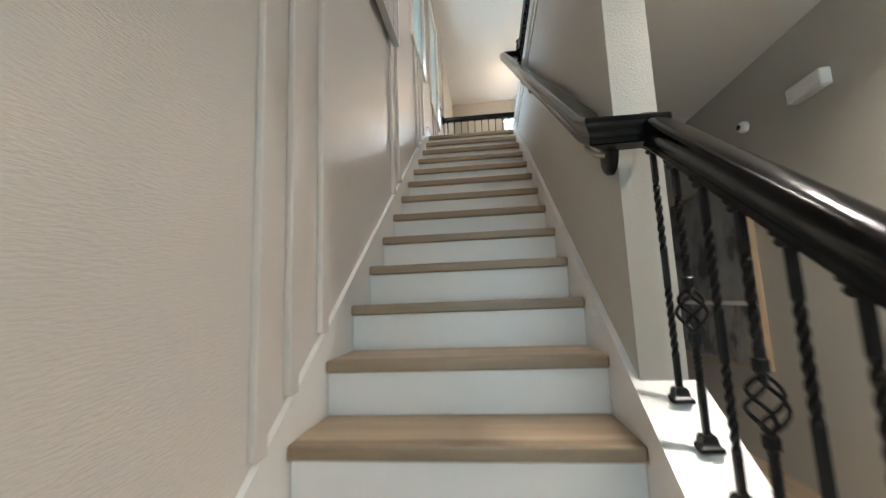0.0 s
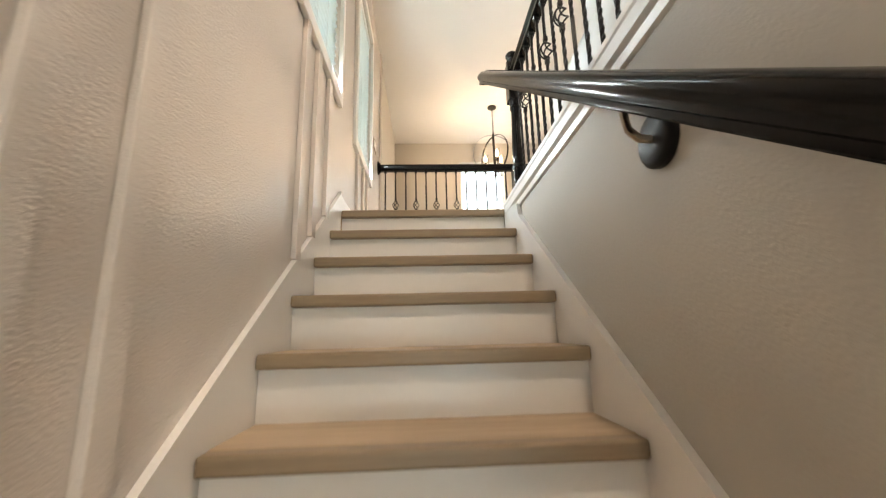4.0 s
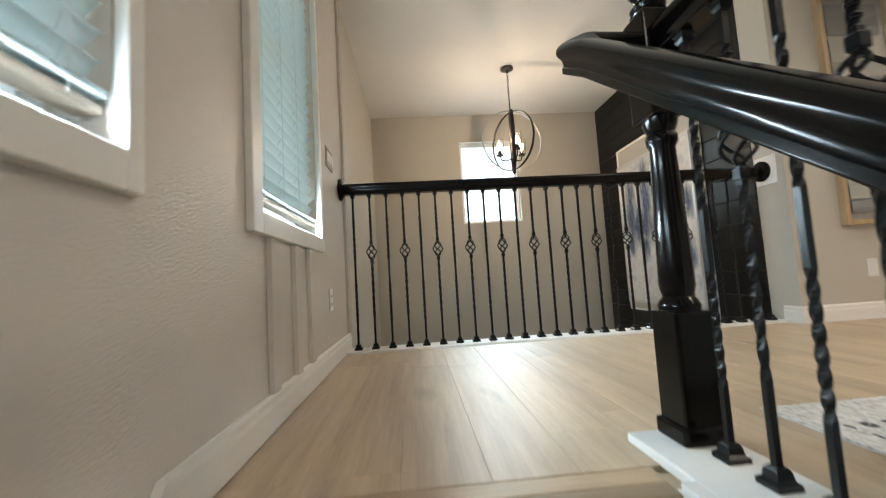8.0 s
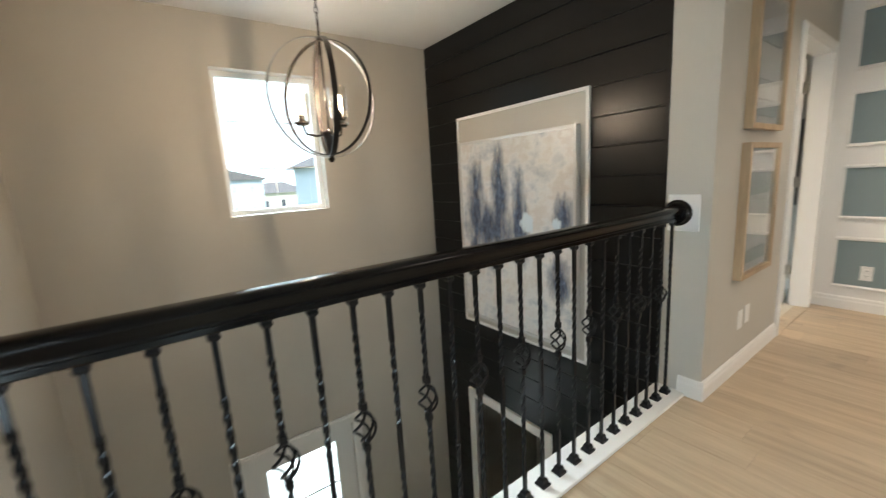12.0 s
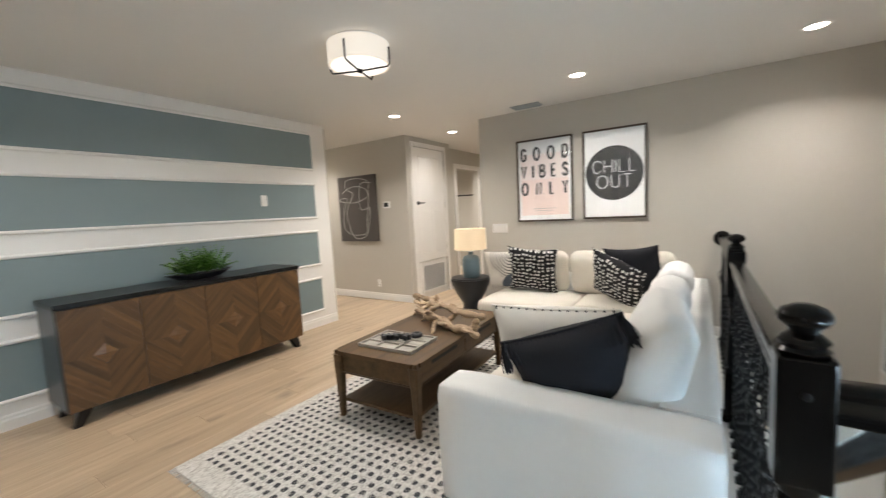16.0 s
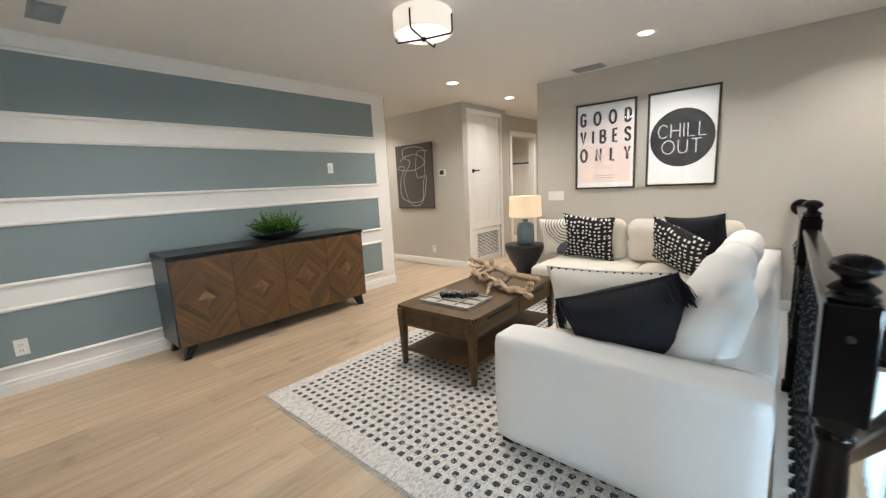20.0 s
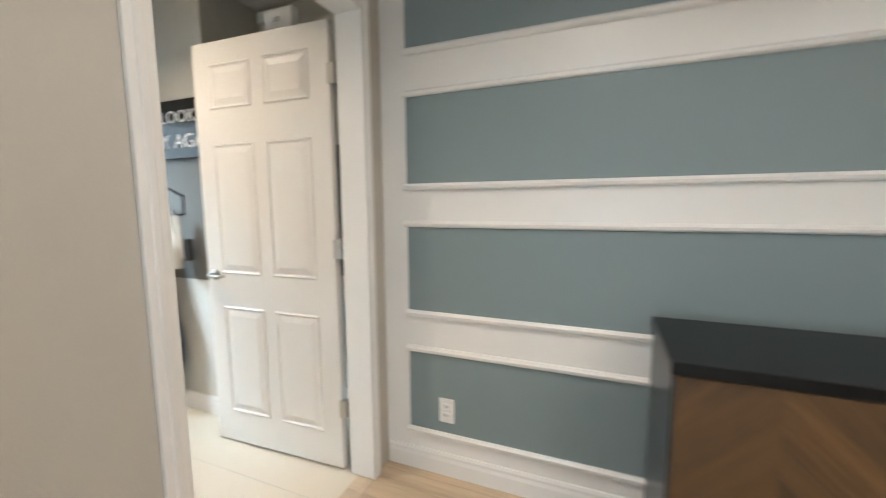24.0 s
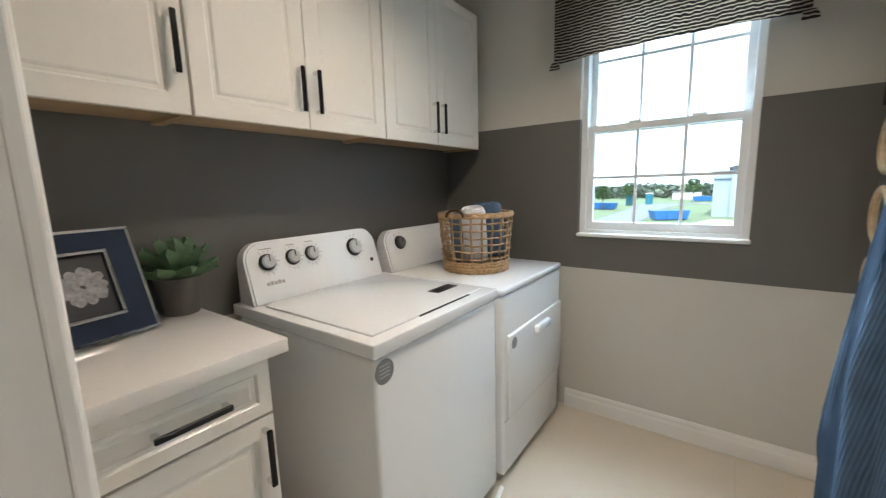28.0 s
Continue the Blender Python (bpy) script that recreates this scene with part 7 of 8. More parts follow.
def knob(parent, at, r, face):
    k = part("knob", lathe(bmesh.new(), [(r * 1.15, 0), (r * 1.15, 0.004), (r, 0.006), (r * 0.96, 0.022), (r * 0.86, 0.026), (r * 0.2, 0.027)], 28), [face], parent, "round control knob", smooth=35, at=at)
    part("ring", lathe(bmesh.new(), [(r * 1.16, 0.0), (r * 1.24, 0.003), (r * 1.16, 0.012), (r * 1.02, 0.014)], 28), M_INK, k)
    part("pointer", bx(-r * 0.9, -0.0018, 0.0272, 0, 0.0018, 0.0284), M_INK, k)
    for i in range(11):
        a = radians(-30 + 24 * i)
        part("tick", bx(r * 1.5, -0.001, 0.0003, r * 1.5 + 0.008 + 0.004 * (i % 3), 0.001, 0.0008), M_GREYTXT, k, at=pose(0, 0, 0, 0, 0, math.degrees(a)))
    return k


def console(parent, w, x0, z0, z1):
    """A sloped control panel at the back, with rounded shoulders; w across y."""
    bm = bmesh.new()
    pts = []
    n = 6
    r = 0.075
    for i in range(n + 1):
        a = math.pi / 2 * i / n
        pts.append((w / 2 - r + r * math.sin(a), z1 - r + r * math.cos(a)))
    right = pts + [(w / 2, z0)]
    outline = [(-y, z) for y, z in reversed(right)] + right
    front = [bm.verts.new((x0 + 0.115 - 0.07 * (z - z0) / (z1 - z0), y, z)) for y, z in outline]
    back = [bm.verts.new((x0, y * 0.985, z0 + (z - z0) * 0.98)) for y, z in outline]
    k = len(outline)
    bm.faces.new(front)
    bm.faces.new(back[::-1])
    for i in range(k):
        bm.faces.new((front[i], front[(i + 1) % k], back[(i + 1) % k], back[i]))
    bmesh.ops.recalc_face_normals(bm, faces=bm.faces)
    es = [e for e in bm.edges if all(v in front for v in e.verts)]
    bmesh.ops.bevel(bm, geom=es, offset=0.008, segments=2, affect="EDGES")
    return part("control_panel", bm, M_APPL, parent, smooth=40)


XF = 4.12
wa = thing("washing_machine", "white top-loading washing machine with four silver knobs", "washing machine", (0, 0, 0))
y0, y1 = 2.425, 3.115
part("body", bx(3.40, y0, 0.03, XF, y1, 0.868, bevel=0.012, seg=3), M_APPL, wa, smooth=40)
part("top", bx(3.37, y0 - 0.004, 0.872, XF + 0.006, y1 + 0.004, 0.915, bevel=0.005, seg=3), M_APPL, wa, smooth=40)
lid = part("lid", bx(3.52, y0 + 0.04, 0.912, XF - 0.045, y1 - 0.04, 0.922, bevel=0.005, seg=3), M_APPL2, wa, smooth=40)
part("rating_label", bx(3.92, y1 - 0.20, 0.9222, 3.975, y1 - 0.06, 0.9228), M_INK, lid)
part("grip", bx(XF - 0.052, y0 + 0.25, 0.9155, XF - 0.038, y1 - 0.14, 0.9195, bevel=0.0015), M_DARK, lid, "dark finger grip")
cp = console(wa, y1 - y0 - 0.03, 3.385, 0.912, 1.145)
cp.matrix_basis = pose(0, (y0 + y1) / 2, 0)
tilt = math.degrees(math.atan2(0.07, 0.233))
for y, r, z in ((2.525, 0.026, 1.065), (2.635, 0.026, 1.068), (2.725, 0.026, 1.070), (2.955, 0.034, 1.065)):
    x = 3.385 + 0.115 - 0.07 * (z - 0.912) / 0.233
    knob(cp, pose(x, y - (y0 + y1) / 2, z, 0, 90 - tilt, 0), r, M_SKNOB)
part("button", lathe(bmesh.new(), [(0.009, 0), (0.009, 0.004), (0.004, 0.005)], 14), M_INK, cp, at=pose(3.385 + 0.115 - 0.07 * 0.35, 3.045 - (y0 + y1) / 2, 0.995, 0, 90 - tilt, 0))
for y, w, z in ((2.53, 0.05, 1.115), (2.635, 0.035, 1.118), (2.725, 0.04, 1.120)):
    x = 3.385 + 0.1155 - 0.07 * (z - 0.912) / 0.233
    part("small_print", bx(-0.0004, -w / 2, -0.002, 0.0006, w / 2, 0.002), M_GREYTXT, cp, at=pose(x, y - (y0 + y1) / 2, z, 0, -tilt, 0))
z = 0.985
x = 3.385 + 0.1155 - 0.07 * (z - 0.912) / 0.233
for k in range(5):
    part("brand_bar", bx(-0.0004, -0.006, -0.006, 0.0008, 0.006, 0.006 + 0.003 * (k % 2)), M_GREYTXT, cp, at=pose(x, 2.51 + 0.0155 * k - (y0 + y1) / 2, z, 0, -tilt, 0))
part("sticker", lathe(bmesh.new(), [(0.037, 0), (0.037, 0.0008)], 28), M_GREYLBL, wa, "round grey sticker", at=pose(XF + 0.0002, 2.462, 0.825, 0, 90, 0))
for k in range(4):
    part("sticker_print", bx(XF + 0.0011, 2.442, 0.842 - 0.011 * k, XF + 0.0016, 2.482, 0.846 - 0.011 * k), M_GREYTXT, wa)
for yy in (y0 + 0.06, y1 - 0.06):
    for xx in (3.46, XF - 0.06):
        part("foot", lathe(bmesh.new(), [(0.02, 0), (0.02, 0.03)], 12, (xx, yy, 0)), M_DARK, wa)

dy = thing("tumble_dryer", "white front-loading dryer with a pull-down door", "dryer", (0, 0, 0))
y0, y1 = 3.155, 3.845
part("body", bx(3.40, y0, 0.03, XF + 0.012, y1, 0.868, bevel=0.016, seg=3), M_APPL, dy, smooth=40)
part("top", bx(3.37, y0 - 0.002, 0.870, XF + 0.016, y1 + 0.002, 0.900, bevel=0.010, seg=3), M_APPL, dy, smooth=40)
dd = part("door", bx(XF + 0.008, y0 + 0.035, 0.30, XF + 0.026, y1 - 0.012, 0.69, bevel=0.009, seg=3), M_APPL, dy, smooth=40)
part("door_handle", bx(XF + 0.022, 3.46, 0.615, XF + 0.050, 3.62, 0.655, bevel=0.011, seg=3), M_APPL2, dd, smooth=40)
part("toe_line", bx(XF + 0.0105, y0 + 0.01, 0.292, XF + 0.013, y1 - 0.01, 0.297), M_GREYTXT, dy)
part("sticker", lathe(bmesh.new(), [(0.026, 0), (0.026, 0.0008)], 24), M_GREYLBL, dd, "round grey sticker", at=pose(XF + 0.0262, 3.235, 0.645, 0, 90, 0))
cp = console(dy, y1 - y0 - 0.03, 3.385, 0.897, 1.115)
cp.matrix_basis = pose(0, (y0 + y1) / 2, 0)
z = 1.045
knob(cp, pose(3.385 + 0.115 - 0.07 * (z - 0.897) / 0.218, 3.275 - (y0 + y1) / 2, z, 0, 90 - tilt, 0), 0.030, M_DKNOB)
for yy in (y0 + 0.06, y1 - 0.06):
    for xx in (3.46, XF - 0.06):
        part("foot", lathe(bmesh.new(), [(0.02, 0), (0.02, 0.03)], 12, (xx, yy, 0)), M_DARK, dy)
hose = thing("drain_hose", "white hose lying on the floor before the machines", "hose", (0, 0, 0))
part("tube", tube(bmesh.new(), [(XF + 0.02, 3.12, 0.011), (XF + 0.035, 3.05, 0.011), (XF + 0.035, 2.85, 0.011), (XF + 0.02, 2.70, 0.011)], 0.010, 8), M_PLATE, hose, smooth=60)

# ---- basket with towels ----
M_SEAG = wood("seagrass", (0.22, 0.13, 0.06), (0.50, 0.34, 0.19), "z", 0.8, 0.3, 4.0, 30.0, 0.3, 0.5)
bk = thing("laundry_basket", "open-weave seagrass laundry basket holding rolled towels", "basket", (3.80, 3.49, 0.900))
R0, R1, HB = 0.165, 0.188, 0.295
rnd = random.Random(2)
for k in range(22):
    a = 2 * math.pi * k / 22
    pts = []
    for i in range(9):
        t = i / 8
        r = R0 + (R1 - R0) * t + 0.004 * math.sin(6.28 * t * 3 + k * 3.14)
        pts.append((r * math.cos(a + 0.02 * rnd.uniform(-1, 1)), r * math.sin(a + 0.02 * rnd.uniform(-1, 1)), 0.012 + (HB - 0.02) * t))
    part("stake", tube(bmesh.new(), pts, 0.0055, 6), M_SEAG, bk, smooth=60)
for j, zz in enumerate((0.075, 0.11, 0.145, 0.18, 0.215, 0.25)):
    pts = []
    for i in range(88):
        a = 2 * math.pi * i / 88
        r = R0 + (R1 - R0) * zz / HB + 0.006 * math.sin(11 * a + (j % 2) * math.pi)
        pts.append((r * math.cos(a), r * math.sin(a), zz + 0.006 * noise.noise(Vector((a * 2, j * 5.0, 0)))))
    part("weaver", tube(bmesh.new(), pts, 0.0045, 5, True), M_SEAG, bk, smooth=60)
for zz, rr in ((0.008, 0.008), (0.022, 0.009), (0.038, 0.009), (0.052, 0.008), (HB - 0.010, 0.010), (HB, 0.008)):
    pts = []
    for i in range(60):
        a = 2 * math.pi * i / 60
        r = R0 + (R1 - R0) * zz / HB + 0.003 * math.sin(20 * a + zz * 300)
        pts.append((r * math.cos(a), r * math.sin(a), zz + 0.002 * math.sin(17 * a)))
    part("rim", tube(bmesh.new(), pts, rr, 6, True), M_SEAG, bk, smooth=60)
part("floor", lathe(bmesh.new(), [(R0, 0.002), (R0, 0.010)], 30), M_SEAG, bk)
for s in (-1, 1):
    part("handle", tube(bmesh.new(), [(0.05 * math.sin(x) * 1.0, s * (R1 + 0.004), HB - 0.01 + 0.035 * math.cos(x)) for x in (-1.57, -1.1, -0.55, 0, 0.55, 1.1, 1.57)], 0.008, 7), paint("brown_leather", (0.10, 0.045, 0.02), 0.5, 0.2) if s < 0 else bpy.data.materials["brown_leather"], bk, "brown leather handle", smooth=60)
M_TBLUE = paint("blue_terry", (0.075, 0.125, 0.20), 0.95, 0.1, 8.0, 0.9, 500)
M_TWHITE = paint("white_terry_with_grey", (0.66, 0.66, 0.67), 0.95, 0.15, 9.0, 0.9, 400)


def towel_roll(x, y, z, r, ln, mt, tilt_, turn, label):
    t = thing("rolled_towel", label, "towel", (x, y, z))
    t.matrix_basis = pose(x, y, z, tilt_, 0, turn)
    bm = bmesh.new()
    pts = []
    prof = [(r * 0.3, -ln / 2), (r * 0.92, -ln / 2 + 0.004), (r, -ln / 2 + 0.015), (r * 1.02, 0), (r, ln / 2 - 0.015), (r * 0.92, ln / 2 - 0.004), (r * 0.3, ln / 2)]
    lathe(bm, prof, 24)
    for v in bm.verts:
        v.co += v.co.normalized() * 0.006 * noise.noise(v.co * 18 + Vector((x * 9, 0, 0)))
    part("roll", bm, mt, t, smooth=60)
    sp = [((0.15 + 0.8 * i / 40) * r * math.cos(i * 0.42), (0.15 + 0.8 * i / 40) * r * math.sin(i * 0.42), ln / 2 + 0.001) for i in range(41)]
    part("fold", tube(bmesh.new(), sp, 0.004, 5), mt, t, smooth=60)


towel_roll(3.84, 3.415, 1.085, 0.060, 0.28, M_TWHITE, 12, 20, "rolled white towel with grey flecks, in the basket")
towel_roll(3.85, 3.54, 1.10, 0.075, 0.28, M_TBLUE, -10, 60, "rolled blue towel, in the basket")
towel_roll(3.74, 3.47, 1.06, 0.070, 0.26, M_TBLUE, 6, 0, "rolled blue towel, in the basket")

# ---- cabinets ----
M_CAB = paint("white_cabinet_lacquer", (0.80, 0.77, 0.72), 0.3, 0.012, 2.0, 0.02, 30)
M_CABIN = wood("maple_cabinet_underside", (0.42, 0.27, 0.14), (0.58, 0.40, 0.23), "y", 0.5, 0.1)


def shaker(parent, name, y0, y1, z0, z1, x, rail=0.055):
    """A framed door or drawer front facing +x at x, with a stepped raised panel."""
    bm = bmesh.new()
    t = 0.02
    rings = []
    for i, d in ((0, -t), (0, -0.002), (0.002, 0), (rail, 0), (rail + 0.006, -0.007), (rail + 0.016, -0.007), (rail + 0.024, -0.002), (rail + 0.030, -0.002)):
        rings.append([bm.verts.new((x + d, y, z)) for y, z in ((y0 + i, z0 + i), (y1 - i, z0 + i), (y1 - i, z1 - i), (y0 + i, z1 - i))])
    for a, b in zip(rings, rings[1:]):
        for k in range(4):
            bm.faces.new((a[k], a[(k + 1) % 4], b[(k + 1) % 4], b[k]))
    bm.faces.new(rings[-1])
    bm.faces.new(rings[0][::-1])
    bmesh.ops.recalc_face_normals(bm, faces=bm.faces)
    return part(name, bm, M_CAB, parent)


def pull(parent, x, y, z, ln, upright=True):
    dy_, dz = (0, ln / 2) if upright else (ln / 2, 0)
    b = 0.0075
    h = part("handle", bx(x + 0.026, y - max(b, dy_), z - max(b, dz), x + 0.036, y + max(b, dy_), z + max(b, dz), bevel=0.002, seg=1), M_IRON, parent, "black bar handle with chrome feet")
    for s in (-1, 1):
        yy, zz = y + s * (dy_ - 0.008 if dy_ else 0), z + s * (dz - 0.008 if dz else 0)
        part("foot", bx(x, yy - 0.0065, zz - 0.0065, x + 0.027, yy + 0.0065, zz + 0.0065, bevel=0.001, seg=1), M_CHROME, h)


XC = 3.585
ZC0, ZC1 = 1.563, 2.33
for (y0, y1, split) in ((1.803, 2.273, None), (2.276, 3.076, 2.672), (3.080, 3.930, 3.474)):
    cb = thing("wall_cabinet", "white framed wall cabinet with black bar handles", "cabinet", (0, 0, 0), 0, "laundry wall cabinets")
    bm = bmesh.new()
    box(bm, XLW, y0, ZC0 + 0.012, XC - 0.021, y1, ZC1)
    part("body", bm, M_CAB, cb)
    part("underside", bx(XLW + 0.002, y0 + 0.016, ZC0 + 0.0085, XC - 0.03, y1 - 0.016, ZC0 + 0.0118), M_CABIN, cb, "bare maple underside")
    for yy in (y0, y1 - 0.015):
        part("side_lip", bx(XLW + 0.002, yy, ZC0 - 0.004, XC - 0.022, yy + 0.015, ZC0 + 0.0119), M_CABIN, cb)
    if split is None:
        d = shaker(cb, "door", y0 + 0.003, y1 - 0.003, ZC0 - 0.006, ZC1, XC)
        pull(d, XC, y1 - 0.035, 1.745, 0.165)
    else:
        d = shaker(cb, "door", y0 + 0.003, split - 0.002, ZC0 - 0.006, ZC1, XC)
        pull(d, XC, split - 0.035, 1.690, 0.155)
        d = shaker(cb, "door", split + 0.002, y1 - 0.035 if y1 > 3.8 else y1 - 0.003, ZC0 - 0.006, ZC1, XC)
        pull(d, XC, split + 0.035, 1.690, 0.155)
bc = thing("base_cabinet", "white base cabinet with one drawer over a door", "cabinet", (0, 0, 0))
part("body", bx(XLW, 1.803, 0.09, 3.868, 2.262, 0.898), M_CAB, bc)
part("toe_kick", bx(XLW, 1.803, 0.0, 3.81, 2.262, 0.089), M_CAB, bc)
d = shaker(bc, "drawer", 1.815, 2.258, 0.735, 0.890, 3.888, 0.035)
pull(d, 3.888, 2.06, 0.812, 0.165, False)
d = shaker(bc, "door", 1.815, 2.258, 0.10, 0.728, 3.888)
pull(d, 3.888, 2.226, 0.62, 0.165)
M_QUARTZ = paint("white_quartz", (0.76, 0.73, 0.71), 0.10, 0.03, 1.2, 0.0, 30, 0.0, 0.4)
wt = solid("worktop", bx(XLW, 1.802, 0.9, 3.925, 2.300, 0.94, bevel=0.005), M_QUARTZ, "polished white quartz worktop with faint veins", "worktop", smooth=40)

# framed flower photo
M_NAVY = paint("navy_linen_frame", (0.010, 0.020, 0.045), 0.8, 0.15, 20.0, 0.6, 400)
M_PHOTO = paint("dark_photo_ground", (0.03, 0.03, 0.032), 0.4, 0.2, 5.0)
M_PETAL = paint("pale_petal_print", (0.26, 0.255, 0.265), 0.5, 0.6, 70.0)
pf = thing("photo_frame", "navy linen frame with silver edges around a flower photo", "photo frame", (3.515, 2.035, 0.941))
pf.matrix_basis = pose(3.536, 1.998, 0.9425, -20, 0, 101)
pf.scale = (1.08, 1.08, 1.08)
part("border", wall_boxes(bmesh.new(), "y", -0.018, 0.0, -0.125, 0.125, 0.004, 0.285, [(-0.058, 0.058, 0.065, 0.225)]), M_NAVY, pf)
for a in ((-0.130, -0.020, 0.0, 0.130, 0.002, 0.008), (-0.130, -0.020, 0.281, 0.130, 0.002, 0.289), (-0.130, -0.020, 0.008, -0.122, 0.002, 0.281), (0.122, -0.020, 0.008, 0.130, 0.002, 0.281), (-0.066, -0.022, 0.057, 0.066, -0.010, 0.065), (-0.066, -0.022, 0.225, 0.066, -0.010, 0.233), (-0.066, -0.022, 0.065, -0.058, -0.010, 0.225), (0.058, -0.022, 0.065, 0.066, -0.010, 0.225)):
    part("silver_edge", bx(*a, bevel=0.001, seg=1), M_CHROME, pf)
part("photo", bx(-0.058, -0.008, 0.065, 0.058, -0.004, 0.225), M_PHOTO, pf)
for k in range(13):
    a = 2 * math.pi * k / 13 + 0.12 * (k % 3)
    bm = bmesh.new()
    lathe(bm, [(0.012, 0), (0.012, 0.0006)], 14)
    for v in bm.verts:
        v.co.x *= 1.8 + 0.25 * (k % 2)
        v.co.y *= 1.0 + 12 * v.co.x
    part("petal", bm, M_PETAL, pf, at=pose(0.030 * math.cos(a), -0.0083 - 0.0002 * (k % 4), 0.145 + 0.027 * math.sin(a), 90, math.degrees(-a), 0))
part("stand", bx(-0.03, 0.0, 0.0, 0.03, 0.006, 0.2), M_NAVY, pf, at=pose(0, 0.004, 0.006, -22, 0, 0))

# succulent
M_POT = paint("grey_clay_pot", (0.11, 0.10, 0.09), 0.85, 0.25, 9.0, 0.6, 60)
M_SUCC = leaf_mat("succulent_green", (0.038, 0.090, 0.042), (0.11, 0.19, 0.095))
su = thing("succulent", "green rosette succulent in a rough grey clay pot", "plant", (3.41, 2.240, 0.940))
part("pot", lathe(bmesh.new(), [(0.050, 0), (0.052, 0.004), (0.066, 0.105), (0.070, 0.118), (0.070, 0.125), (0.064, 0.125), (0.060, 0.110), (0.02, 0.108)], 28), M_POT, su, smooth=40)
rnd = random.Random(4)
for ringn, (n, el, ln, w) in enumerate(((8, 10, 0.128, 0.036), (7, 34, 0.124, 0.040), (6, 56, 0.112, 0.037), (4, 76, 0.092, 0.028))):
    for k in range(n):
        a = 360 * k / n + ringn * 23 + rnd.uniform(-6, 6)
        bm = bmesh.new()
        rows = []
        for i in range(8):
            t = i / 7
            ww = w * (math.sin(math.pi * min(1, 0.16 + t * 0.86)) ** 0.7) + 0.0008
            z = 0.016 * t * t
            rows.append([bm.verts.new((ln * t, s * ww, z + 0.017 * abs(s) ** 1.5 - 0.004 * (1 - abs(s)))) for s in (-1, -0.5, 0, 0.5, 1)] + [bm.verts.new((ln * t, s * ww * 0.9, z - 0.007 * (1 - abs(s)) + 0.013 * abs(s))) for s in (1, 0.5, 0, -0.5, -1)])
        for p, q in zip(rows, rows[1:]):
            for j in range(10):
                bm.faces.new((p[j], p[(j + 1) % 10], q[(j + 1) % 10], q[j]))
        bm.faces.new(rows[0][::-1]), bm.faces.new(rows[-1])
        bmesh.ops.recalc_face_normals(bm, faces=bm.faces)
        part("leaf", bm, M_SUCC, su, at=pose(0.008 * math.cos(radians(a)), 0.008 * math.sin(radians(a)), 0.118 + 0.012 * ringn, 0, -el, a), smooth=60)


# ---- valance ----
def valance_mat():
    m, nt, b = make("dark_valance_with_pale_waves")
    tc = nt.nodes.new("ShaderNodeTexCoord")
    w = nt.nodes.new("ShaderNodeTexWave")
    w.wave_type, w.bands_direction = "BANDS", "Z"
    w.inputs["Scale"].default_value, w.inputs["Distortion"].default_value = 21.0, 3.4
    w.inputs["Detail"].default_value, w.inputs["Detail Scale"].default_value = 1.5, 1.6
    mp = nt.nodes.new("ShaderNodeMapping")
    mp.inputs["Scale"].default_value = (1.0, 1.0, 1.0)
    nt.links.new(tc.outputs["Object"], mp.inputs[0])
    nt.links.new(mp.outputs[0], w.inputs["Vector"])
    nt.links.new(ramp(nt, w.outputs["Fac"], [(0.62, (0.018, 0.016, 0.018)), (0.80, (0.50, 0.42, 0.35))]), b.inputs["Base Color"])
    b.inputs["Roughness"].default_value = 0.9
    return m


M_VAL = valance_mat()
va = thing("window_valance", "dark fabric valance with fine wavy pale lines", "valance", (4.572, YLW - 0.075, 2.44))
bm = bmesh.new()
n = 60
top, bot = [], []
lo, hi = [], []
for i in range(n + 1):
    t = i / n
    x = -0.505 + 1.01 * t
    sag = 0.016 * (2 * t - 1) ** 2
    yy = 0.006 * math.sin(t * 22)
    lo.append(bm.verts.new((x, yy, -0.47 - sag)))
    hi.append(bm.verts.new((x, yy * 0.3, 0.0)))
for i in range(n):
    bm.faces.new((lo[i], lo[i + 1], hi[i + 1], hi[i]))
bmesh.ops.solidify(bm, geom=list(bm.faces), thickness=0.006)
part("cloth", bm, M_VAL, va, smooth=60)
part("board", bx(-0.505, 0.008, -0.03, 0.505, 0.074, 0.0), M_TRIM, va)
for s in (-1, 1):
    part("return", bx(s * 0.503 - 0.003, 0.004, -0.482, s * 0.503 + 0.003, 0.074, 0.0), M_VAL, va)
    fr = bmesh.new()
    for k in range(9):
        tube(fr, [(s * (0.48 + 0.004 * k), 0.0, -0.478), (s * (0.482 + 0.005 * k), -0.004, -0.496), (s * (0.478 + 0.006 * k), 0.0, -0.512)], 0.005, 5)
    part("tassel", fr, M_VAL, va)

chime = thing("door_chime", "small white plastic box high on the alcove wall", "chime box", (5.746, 2.67, 2.45), -90)
part("case", bx(-0.105, -0.045, 0.0, 0.105, 0.0, 0.065, bevel=0.006), M_VINYL, chime)
part("button", bx(-0.02, -0.0475, 0.022, 0.02, -0.044, 0.044, bevel=0.001, seg=1), M_GREYTXT, chime, "grey button")

